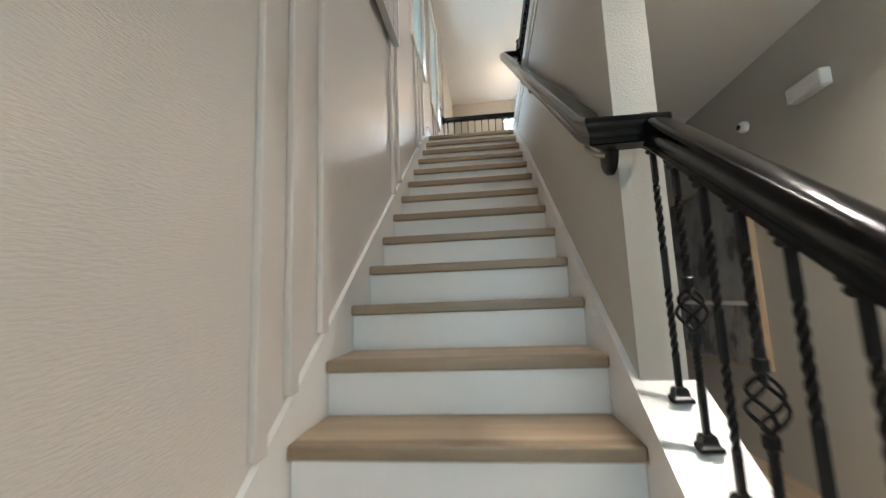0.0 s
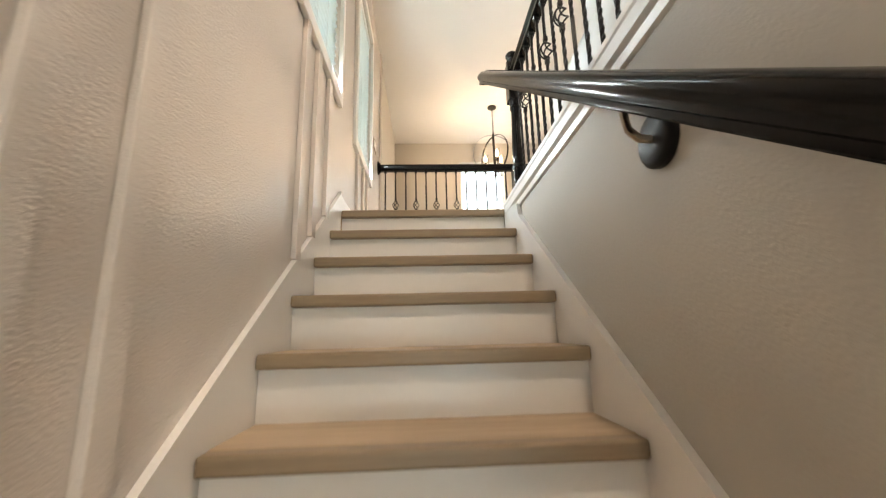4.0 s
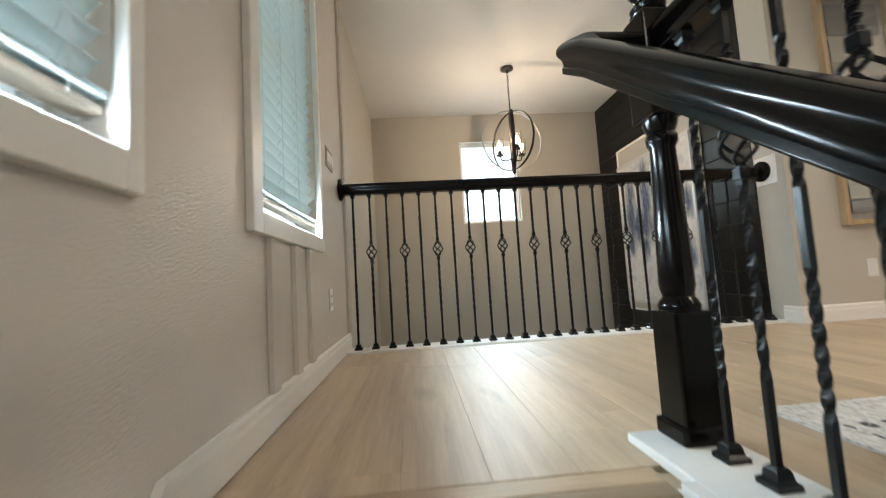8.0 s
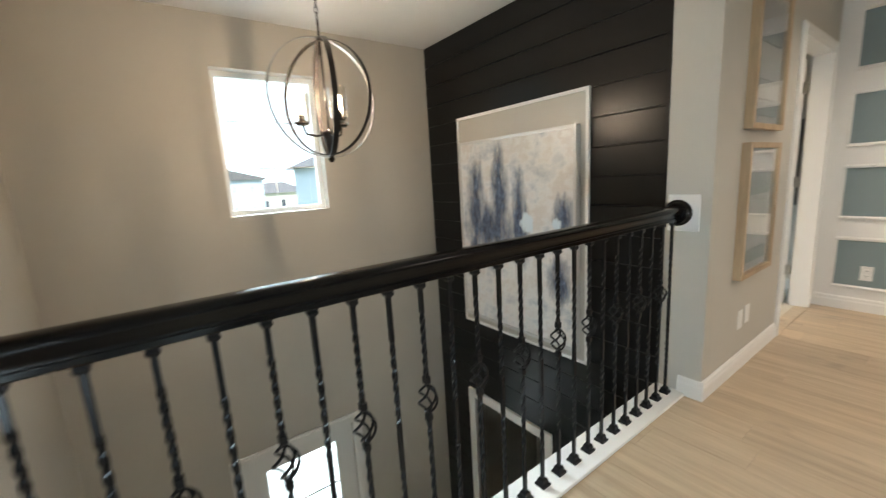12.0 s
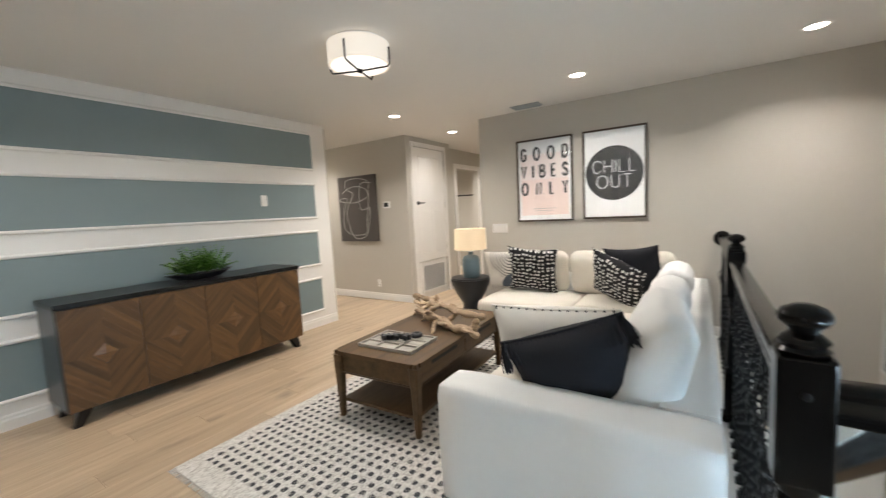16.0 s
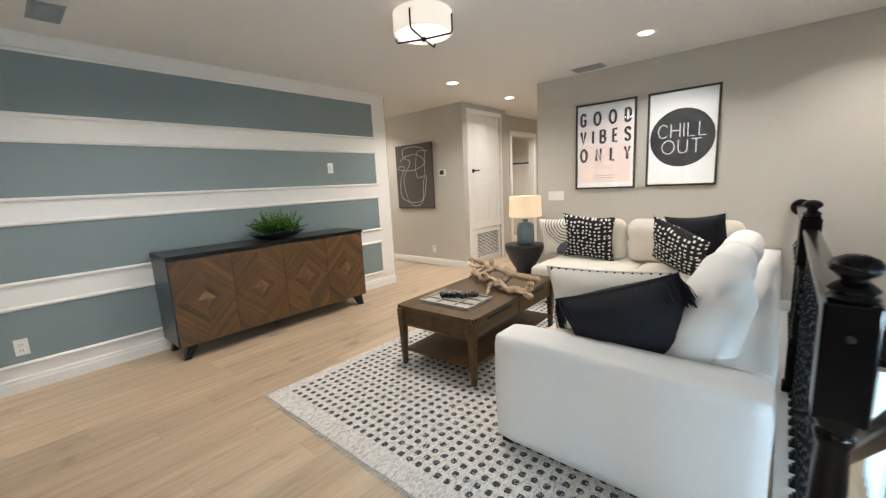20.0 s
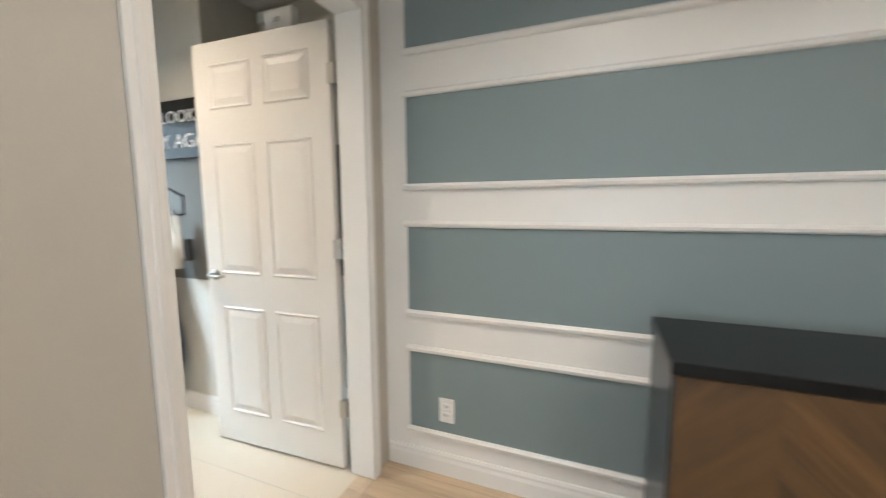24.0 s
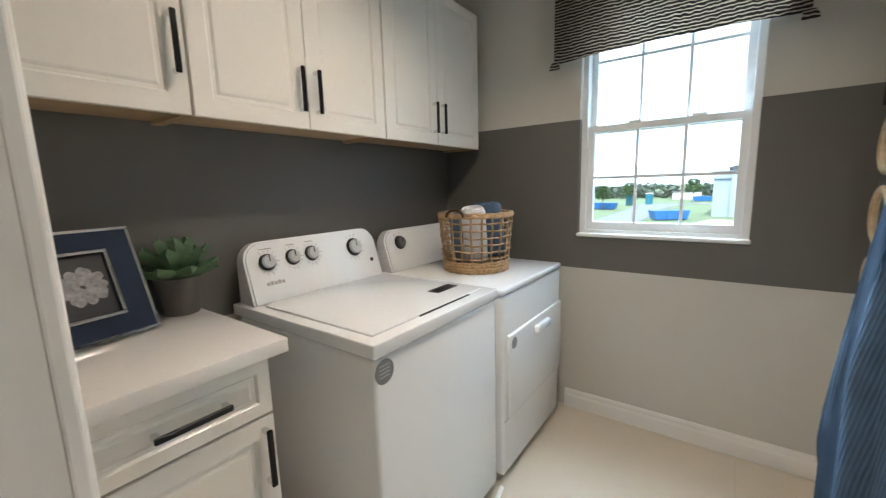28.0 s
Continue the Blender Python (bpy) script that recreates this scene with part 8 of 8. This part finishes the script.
# ---- things on the hook wall ----
XW = XRW
sg = thing("laundry_sign", "long black wooden sign with white hand lettering", "sign", (XW - 0.001, 3.27, 1.585), -90)
part("board", bx(-0.66, -0.022, 0.0, 0.66, 0.0, 0.335, bevel=0.003), paint("glossy_black_board", (0.012, 0.012, 0.014), 0.18, 0.1), sg)
lettering(sg, "THE", 0.10, M_WHITETXT, pose(-0.53, -0.0228, 0.235, 90, 0, 0), 0.16)
lettering(sg, "Laundry", 0.135, M_WHITETXT, pose(-0.24, -0.0228, 0.240, 90, 0, 0), 0.36)
lettering(sg, "IS LOOKING", 0.10, M_WHITETXT, pose(0.29, -0.0228, 0.235, 90, 0, 0), 0.60)
lettering(sg, "AT ME DIRTY AGAIN", 0.115, M_WHITETXT, pose(0.0, -0.0228, 0.095, 90, 0, 0), 1.16)
M_RING = wood("pale_wood_ring", (0.42, 0.29, 0.16), (0.62, 0.46, 0.28), "z", 0.5, 0.1, 3.0)
for z in (1.436, 1.188, 0.940):
    wr = thing("round_wall_mirror", "small round mirror in a deep pale wood ring", "mirror", (XW, 3.775, z), -90, "round wall mirrors")
    bm = bmesh.new()
    lathe(bm, [(0.080, 0.0), (0.106, 0.0), (0.106, 0.027), (0.100, 0.032), (0.086, 0.032), (0.080, 0.027), (0.080, 0.001)], 40)
    part("ring", bm, M_RING, wr, at=pose(0, 0, 0, 90, 0, 0), smooth=40)
    part("glass", lathe(bmesh.new(), [(0.080, 0.019), (0.080, 0.021)], 36), M_CHROME, wr, "mirror glass", at=pose(0, 0, 0, 90, 0, 0))
for y in (3.315, 3.068):
    hk = thing("coat_hook", "slim black double coat hook", "hook", (XW, y, 1.295), -90, "coat hooks")
    part("plate", bx(-0.008, -0.006, -0.045, 0.008, 0.0, 0.08, bevel=0.002), M_IRON, hk)
    part("upper_prong", tube(bmesh.new(), [(0, -0.004, 0.07), (0, -0.05, 0.095), (0, -0.085, 0.115)], 0.0055, 8), M_IRON, hk)
    part("lower_prong", tube(bmesh.new(), [(0, -0.004, -0.038), (0, -0.03, -0.046), (0, -0.055, -0.036), (0, -0.066, -0.014)], 0.0055, 8), M_IRON, hk)
# towel on the first hook


def ribbed_mat(name, col):
    m, nt, b = make(name)
    w = nt.nodes.new("ShaderNodeTexWave")
    w.bands_direction = "Y"
    w.inputs["Scale"].default_value, w.inputs["Distortion"].default_value = 30.0, 0.4
    mp = nt.nodes.new("ShaderNodeMapping")
    mp.inputs["Rotation"].default_value = (radians(-8), 0, radians(-45))
    tc = nt.nodes.new("ShaderNodeTexCoord")
    nt.links.new(tc.outputs["Object"], mp.inputs[0])
    nt.links.new(mp.outputs[0], w.inputs["Vector"])
    n = noise_tex(nt, texco(nt), 9.0, 4)
    mx = nt.nodes.new("ShaderNodeMath")
    mx.operation = "MULTIPLY_ADD"
    mx.inputs[1].default_value = 0.35
    nt.links.new(w.outputs["Fac"], mx.inputs[0])
    nt.links.new(n, mx.inputs[2])
    nt.links.new(ramp(nt, mx.outputs[0], [(0.35, tuple(c * 0.6 for c in col)), (0.95, tuple(c * 1.25 for c in col))]), b.inputs["Base Color"])
    b.inputs["Roughness"].default_value = 0.95
    add_bump(nt, b, w.outputs["Fac"], 0.7, 0.004)
    return m


M_RIB = ribbed_mat("blue_ribbed_terry", (0.050, 0.090, 0.150))
tw = thing("hanging_towel", "blue ribbed towel hanging in folds from a hook", "towel", (XW - 0.066, 3.315, 1.27))
bm = bmesh.new()
n, mrows = 72, 36
g = []
for j in range(mrows + 1):
    t = j / mrows
    r = []
    for i in range(n):
        a = 2 * math.pi * i / n
        wdt = 0.020 + 0.205 * min(1, t * 1.25) ** 0.9 * (1 - 0.1 * t)
        dep = 0.020 + 0.034 * min(1, t * 2)
        wave = math.sin(5 * a + 1.2 + 0.9 * t)
        fold = 1 + 0.55 * math.copysign(abs(wave) ** 0.7, wave) * min(1, 0.25 + t * 1.6) + 0.10 * math.sin(11 * a - 3 * t)
        low = -1.16 + 0.27 * abs(math.sin(a + 0.3)) + 0.035 * math.sin(4 * a + 1)
        lean = -0.02 - 0.10 * t
        r.append(bm.verts.new((max(-0.13, dep * math.cos(a) * fold - 0.016 - 0.012 * t), wdt * math.sin(a) * (0.88 + 0.12 * fold) + lean * 0.2, low * t)))
    g.append(r)
for p, q in zip(g, g[1:]):
    for i in range(n):
        bm.faces.new((p[i], p[(i + 1) % n], q[(i + 1) % n], q[i]))
bm.faces.new(g[0])
bm.faces.new(g[-1][::-1])
bmesh.ops.recalc_face_normals(bm, faces=bm.faces)
part("cloth", bm, M_RIB, tw, smooth=70)
# the outer flap, its free edge rolled over
bm = bmesh.new()
g = []
for j in range(31):
    t = j / 30
    r = []
    for i in range(25):
        u = i / 12 - 1
        low = -1.06 + 0.15 * u + 0.10 * u * u
        y = -0.012 - 0.030 * t + (0.018 + 0.125 * min(1, t * 1.15) ** 0.9) * u
        x = -0.040 - 0.062 * t ** 0.7 + 0.030 * u * u * t + 0.016 * math.sin(3.6 * u + 1.5 * t) * t - 0.018 * max(0, u - 0.75) * 4 * t
        r.append(bm.verts.new((x, y, low * t + 0.010)))
    g.append(r)
for p, q in zip(g, g[1:]):
    for i in range(24):
        bm.faces.new((p[i], p[i + 1], q[i + 1], q[i]))
bmesh.ops.solidify(bm, geom=list(bm.faces), thickness=0.008)
bmesh.ops.recalc_face_normals(bm, faces=bm.faces)
part("outer_fold", bm, M_RIB, tw, smooth=70)
part("loop", tube(bmesh.new(), [(-0.01, 0.012, 0.0), (0, 0.006, 0.03), (0, -0.006, 0.03), (-0.01, -0.012, 0.0)], 0.004, 6), M_RIB, tw)
# dustpan and brush on the second hook
M_CREAMP = paint("cream_plastic", (0.62, 0.60, 0.55), 0.4, 0.03)
M_BRIST = paint("dark_bristles", (0.03, 0.03, 0.03), 0.9, 0.3, 40.0, 0.8, 300)
dp = thing("dustpan_and_brush", "cream dustpan and brush hanging from a hook", "dustpan", (XW - 0.066, 3.068, 1.25))
part("pan_handle", tube(bmesh.new(), [(0, 0, 0.0), (0, 0.004, -0.10), (-0.006, 0.01, -0.17)], [0.011, 0.014, 0.02], 10), M_CREAMP, dp, smooth=60)
bm = bmesh.new()
rings = []
for rx, ry, z, off in ((0.014, 0.016, -0.10, 0), (0.017, 0.024, -0.135, 0), (0.024, 0.048, -0.165, -0.006), (0.032, 0.070, -0.20, -0.012), (0.036, 0.082, -0.25, -0.016), (0.034, 0.086, -0.315, -0.016), (0.030, 0.082, -0.315, -0.016), (0.032, 0.078, -0.25, -0.016), (0.026, 0.062, -0.205, -0.012), (0.012, 0.03, -0.175, -0.008)):
    rings.append([bm.verts.new((rx * math.copysign(abs(math.cos(2 * math.pi * k / 28)) ** 0.7, math.cos(2 * math.pi * k / 28)) + off, 0.62 * ry * math.sin(2 * math.pi * k / 28), z)) for k in range(28)])
for p, q in zip(rings, rings[1:]):
    for k in range(28):
        bm.faces.new((p[k], p[(k + 1) % 28], q[(k + 1) % 28], q[k]))
bm.faces.new(rings[0][::-1]), bm.faces.new(rings[-1])
bmesh.ops.recalc_face_normals(bm, faces=bm.faces)
part("pan", bm, M_CREAMP, dp, smooth=50)
part("brush_handle", tube(bmesh.new(), [(0.0, -0.035, 0.0), (0.0, -0.04, -0.12), (0.006, -0.045, -0.26)], [0.010, 0.014, 0.018], 10), M_CREAMP, dp, smooth=60)
part("bristles", bx(0.004, -0.10, -0.27, 0.034, -0.055, -0.14, bevel=0.004), M_BRIST, dp)
part("cord", tube(bmesh.new(), [(0, 0, 0.0), (-0.01, -0.015, 0.03), (0, -0.035, 0.0)], 0.0018, 5), M_WHITETXT, dp)

# ---- the room below, seen down the stairs ----
cs = thing("console_table", "black console table against the lower wall", "console table", (0.75, -7.2, LOW))
part("top", bx(-0.25, -0.6, 0.72, 0.25, 0.6, 0.76, bevel=0.004), M_BLKTOP, cs)
part("body", bx(-0.22, -0.57, 0.30, 0.22, 0.57, 0.719, bevel=0.003), M_BLKTOP, cs)
for x in (-0.2, 0.2):
    for y in (-0.54, 0.54):
        part("leg", bx(x - 0.02, y - 0.02, 0, x + 0.02, y + 0.02, 0.30), M_BLKTOP, cs)
M_SHEER = blind_mat("white_sheer_curtain")
cu = thing("sheer_curtain", "floor-length white sheer curtain beside the lower window", "curtain", (0.10, -5.25, LOW))
bm = bmesh.new()
lo, hi = [], []
for i in range(61):
    y = -0.75 + 1.5 * i / 60
    lo.append(bm.verts.new((0.035 * math.sin(i * 0.75), y, 0.01)))
    hi.append(bm.verts.new((0.025 * math.sin(i * 0.75), y, 2.3)))
for i in range(60):
    bm.faces.new((lo[i], lo[i + 1], hi[i + 1], hi[i]))
bmesh.ops.solidify(bm, geom=list(bm.faces), thickness=0.003)
part("cloth", bm, M_SHEER, cu, smooth=60)
part("rod", tube(bmesh.new(), [(0, -0.85, 2.31), (0, 0.85, 2.31)], 0.012, 8), M_IRON, cu)

# ---- outside ----
GZ = LOW - 0.2
M_GRASS = paint("lawn", (0.15, 0.20, 0.10), 0.9, 0.3, 0.3, 0.5, 6)
M_ROAD = paint("grey_road", (0.20, 0.21, 0.23), 0.9, 0.1, 0.5)
M_SIDING = paint("pale_blue_stucco", (0.34, 0.40, 0.48), 0.8, 0.05, 0.6)
M_SIDING2 = paint("cream_stucco", (0.52, 0.50, 0.46), 0.8, 0.05, 0.6)
M_ROOF = paint("grey_shingle", (0.10, 0.10, 0.11), 0.9, 0.2, 2.0)
M_SOIL = paint("sandy_soil", (0.42, 0.34, 0.26), 0.9, 0.2, 1.0, 0.4, 8)
M_WALK = paint("pale_concrete", (0.52, 0.49, 0.46), 0.85, 0.08, 1.5, 0.2, 40)
M_PANEDARK = paint("dark_far_glass", (0.05, 0.06, 0.08), 0.15, 0.1)
structure("ground", bx(-600, -600, GZ - 0.5, 600, 600, GZ), M_GRASS, "green lawns and verges", "ground")
structure("road", prism(bmesh.new(), [(-8.0, 20), (-3.0, 20), (-3.1, 51.5), (-4.0, 72), (-2.6, 90), (60, 96), (60, 102), (-9.5, 92), (-8.6, 72), (-8.15, 50)], "z", GZ + 0.01, GZ + 0.05), M_ROAD, "pale grey street", "road")


def house(x, y, w, d, h, rz, mt, label):
    hs = thing("house", label, "house", (x, y, GZ), rz, "houses in the street")
    part("wall", bx(-w / 2, -d / 2, 0, w / 2, d / 2, h), mt, hs)
    bm = bmesh.new()
    o = 0.5
    v = [bm.verts.new(p) for p in ((-w / 2 - o, -d / 2 - o, h), (w / 2 + o, -d / 2 - o, h), (w / 2 + o, d / 2 + o, h), (-w / 2 - o, d / 2 + o, h), (-w / 2 + d * 0.35, 0, h + 2.0), (w / 2 - d * 0.35, 0, h + 2.0))]
    for f in ((0, 1, 5, 4), (1, 2, 5), (2, 3, 4, 5), (3, 0, 4), (3, 2, 1, 0)):
        bm.faces.new([v[i] for i in f])
    part("roof", bm, M_ROOF, hs)
    for s in (-1, 1):
        n = max(2, int(w / 3))
        for k in range(n):
            for z in ([1.0, 3.9] if h > 5 else [1.0]):
                xx = -w / 2 + w * (k + 0.5) / n
                wi = part("window", bx(xx - 0.5, s * (d / 2 + 0.02) - 0.03, z, xx + 0.5, s * (d / 2 + 0.02) + 0.03, z + 1.4), M_VINYL, hs)
                part("pane", bx(xx - 0.43, s * (d / 2 + 0.055) - 0.006, z + 0.07, xx + 0.43, s * (d / 2 + 0.055) + 0.006, z + 1.33), M_PANEDARK, wi)
    return hs


house(13.5, 24.0, 9.0, 9.0, 5.6, 8, M_SIDING, "two-storey pale blue-grey stucco house with a hip roof")
house(-19.0, 40.0, 11.0, 9.0, 5.6, -10, M_SIDING2, "two-storey cream stucco house with a hip roof")
bb = thing("blue_house", "large pale blue house with a low wing", "house", (0, 0, GZ), 0)
part("wing", bx(3.27, 60.5, 0, 5.03, 70.0, 4.58), M_SIDING, bb)
part("wing_roof", bx(3.1, 60.2, 4.58, 5.02, 70.3, 5.6, bevel=0.05, seg=1), M_SIDING, bb)
part("wall", bx(5.03, 60.0, 0, 13.3, 71.0, 5.85), M_SIDING, bb)
part("roof", prism(bmesh.new(), [(4.7, 5.75), (13.65, 5.75), (13.65, 5.95), (9.15, 7.15), (4.7, 5.95)], "y", 59.6, 71.4), M_ROOF, bb)
M_PANEPALE = paint("pale_far_glass", (0.30, 0.36, 0.42), 0.2, 0.1)
for xx in (7.2, 9.6, 11.8):
    for zz in (1.2, 4.0):
        wi = part("window", bx(xx - 0.40, 59.96, zz, xx + 0.40, 60.02, zz + 1.1), M_VINYL, bb)
        part("pane", bx(xx - 0.33, 59.94, zz + 0.07, xx + 0.33, 59.96, zz + 1.03), M_PANEPALE, wi)
house(20.0, 82.0, 9.0, 8.0, 3.6, 4, M_SIDING2, "cream house with a grey hip roof")
ws = thing("white_pavilion", "long low white building across the lawn", "building", (-3.7, 118.0, GZ), 4)
part("wall", bx(-3.0, -2.0, 0, 3.0, 2.0, 1.7), M_VINYL, ws)
part("roof", bx(-3.2, -2.2, 1.7, 3.2, 2.2, 1.9), M_ROOF, ws)
M_PORTA = paint("teal_plastic", (0.02, 0.16, 0.22), 0.5, 0.1, 2.0)
for x, y in ((-10.9, 86.5), (-8.0, 90.0)):
    pt = thing("portable_toilet", "teal plastic portable toilet on the verge", "toilet", (x, y, GZ), 0, "portable toilets")
    part("cabin", bx(-0.6, -0.6, 0, 0.6, 0.6, 2.1, bevel=0.04), M_PORTA, pt)
    part("roof", bx(-0.66, -0.66, 2.1, 0.66, 0.66, 2.3, bevel=0.08), M_VINYL, pt)
structure("bare_soil", prism(bmesh.new(), [(2.0, 51.0), (6.5, 50.5), (8.0, 55.0), (3.5, 56.5)], "z", GZ + 0.008, GZ + 0.03), M_SOIL, "patch of bare sandy soil", "ground")
structure("front_walk", bx(-2.0, YF + 0.16, GZ, 5.5, YF + 9.0, LOW - 0.02), M_WALK, "pale concrete front walk", "pavement")
house(36.0, 88.0, 16.0, 10.0, 3.2, -6, M_SIDING2, "low cream house across the street")
house(-34.0, 30.0, 14.0, 10.0, 5.6, 20, M_SIDING2, "two-storey cream stucco house with a hip roof")
house(-24.0, -4.0, 9.0, 13.0, 5.6, 0, M_SIDING, "two-storey pale blue-grey house beside the street")
M_SKIP = paint("blue_steel_skip", (0.02, 0.13, 0.36), 0.5, 0.1, 2.0)
for x, y, rz in ((-0.7, 54.5, 30), (-12.5, 73.5, -8), (0.5, 104.0, 3)):
    sk = thing("skip", "blue steel builders' skip", "skip", (x, y, GZ), rz, "builders' skips")
    sk.scale = (0.66, 0.8, 0.75)
    bm = bmesh.new()
    prism(bm, [(-2.6, 0.15), (2.6, 0.15), (3.0, 1.5), (-3.0, 1.5)], "y", -1.1, 1.1)
    part("hopper", bm, M_SKIP, sk)
    for xx in (-2.0, -0.7, 0.7, 2.0):
        part("rib", bx(xx - 0.06, -1.18, 0.2, xx + 0.06, 1.18, 1.5), M_SKIP, sk)
    part("skid", bx(-2.4, -0.8, 0.0, 2.4, 0.8, 0.149), M_DARK, sk)
M_LEAF = leaf_mat("tree_leaves", (0.018, 0.05, 0.014), (0.075, 0.14, 0.03))
M_BARK = paint("grey_bark", (0.09, 0.07, 0.05), 0.9, 0.3, 6.0, 0.6, 20)


def tree(x, y, h, seed):
    t = thing("tree", "leafy green tree with a thin trunk", "tree", (x, y, GZ), 0, "street trees")
    rnd = random.Random(seed)
    tr = bmesh.new()
    tube(tr, [(0, 0, 0), (0.05, 0, h * 0.3), (0, 0.06, h * 0.6)], [0.045 * h * 0.4, 0.03 * h * 0.4, 0.01 * h], 7)
    for k in range(5):
        a = 6.28 * k / 5
        tube(tr, [(0.02, 0.02, h * (0.35 + 0.04 * k)), (0.16 * h * math.cos(a), 0.16 * h * math.sin(a), h * (0.6 + 0.05 * k))], [0.008 * h, 0.003 * h], 5)
    part("trunk", tr, M_BARK, t)
    vs, fs = [], []
    for i in range(420):
        a, el = rnd.uniform(0, 6.28), rnd.uniform(-0.6, 1.0)
        r = h * 0.27 * rnd.uniform(0.45, 1.05) * math.sqrt(max(0.1, 1 - abs(el) ** 2 * 0.7))
        p = Vector((r * math.cos(a), r * math.sin(a), h * (0.64 + 0.32 * el)))
        for q in range(2):
            d = Vector((rnd.uniform(-1, 1), rnd.uniform(-1, 1), rnd.uniform(-1, 1))).normalized()
            e = d.cross(Vector((rnd.uniform(-1, 1), rnd.uniform(-1, 1), 1))).normalized()
            s = h * rnd.uniform(0.03, 0.055)
            k = len(vs)
            vs.extend([tuple(p - d * s), tuple(p + e * s * 0.6), tuple(p + d * s), tuple(p - e * s * 0.6)])
            fs.append((k, k + 1, k + 2, k + 3))
    me = bpy.data.meshes.new("crown")
    me.from_pydata(vs, [], fs)
    me.materials.append(M_LEAF)
    share("crown", me, t)


for i, (x, y, h) in enumerate(((-10.5, 84, 4.5), (-1.0, 96, 5), (-12.0, 70, 4.2), (24, 68, 5), (-16, 46, 5), (-12.0, 8.0, 6.0))):
    tree(x, y, h, 40 + i)
# woods on the horizon
rnd = random.Random(77)
vs, fs = [], []
for i in range(9000):
    a = rnd.uniform(-1.1, 1.1) if i % 4 else rnd.uniform(1.1, 5.1)
    r = rnd.uniform(122, 150)
    top = 3.3 + 1.3 * noise.noise(Vector((a * 14, 0, 0))) + rnd.uniform(-0.5, 0.5)
    p = Vector((r * math.sin(a), r * math.cos(a), GZ + rnd.uniform(0, top)))
    for q in range(3):
        d = Vector((rnd.uniform(-1, 1), rnd.uniform(-1, 1), rnd.uniform(-1, 1))).normalized()
        e = d.cross(Vector((0.3, 0.2, 1))).normalized()
        s = rnd.uniform(0.4, 0.9)
        k = len(vs)
        vs.extend([tuple(p - d * s), tuple(p + e * s), tuple(p + d * s), tuple(p - e * s)])
        fs.append((k, k + 1, k + 2, k + 3))
me = bpy.data.meshes.new("woods")
me.from_pydata(vs, [], fs)
# distance haze is mixed into these paler, greyer leaf colours
me.materials.append(leaf_mat("haze_paled_leaves", (0.07, 0.10, 0.08), (0.17, 0.21, 0.16)))
tagged(new("far_woods", me), "belt of green woods along the horizon, haze mixed into the colour", "woods", "", "stuff")

# ---- floor planks ----
PW = 0.195


def planks(parent, x0, x1, y0, y1, seed):
    rnd = random.Random(seed)
    cache = {}
    k0 = math.floor((x0 - 0.605) / PW)
    x = 0.605 + k0 * PW
    while x < x1 - 0.002:
        a, b = max(x, x0), min(x + PW, x1)
        x += PW
        if b - a < 0.01:
            continue
        y = y0 - rnd.uniform(0, 1.2)
        while y < y1:
            c, d = max(y, y0), min(y + 1.22, y1)
            y += 1.22
            if d - c < 0.02:
                continue
            key = (round(b - a, 3), round(d - c, 3))
            if key not in cache:
                bm = bx(0.0003, 0.0003, -0.011, key[0] - 0.0003, key[1] - 0.0003, 0.0, bevel=0.0007, seg=1)
                cache[key] = mesh_of("plank", bm, M_PLANK)
            share("plank", cache[key], parent, pose(a, c, 0))


planks(bpy.data.objects["floor_loft"], 1.086, XS, YV, 1.755, 1)
planks(bpy.data.objects["floor_landing"], 0.018, 1.086, 0.112, 1.755, 2)
planks(bpy.data.objects["floor_hall"], 3.695, 5.55, -7.2, YV - 0.0, 3)
planks(bpy.data.objects["floor_hall_side"], XS, 7.4, YV, -2.29, 4)
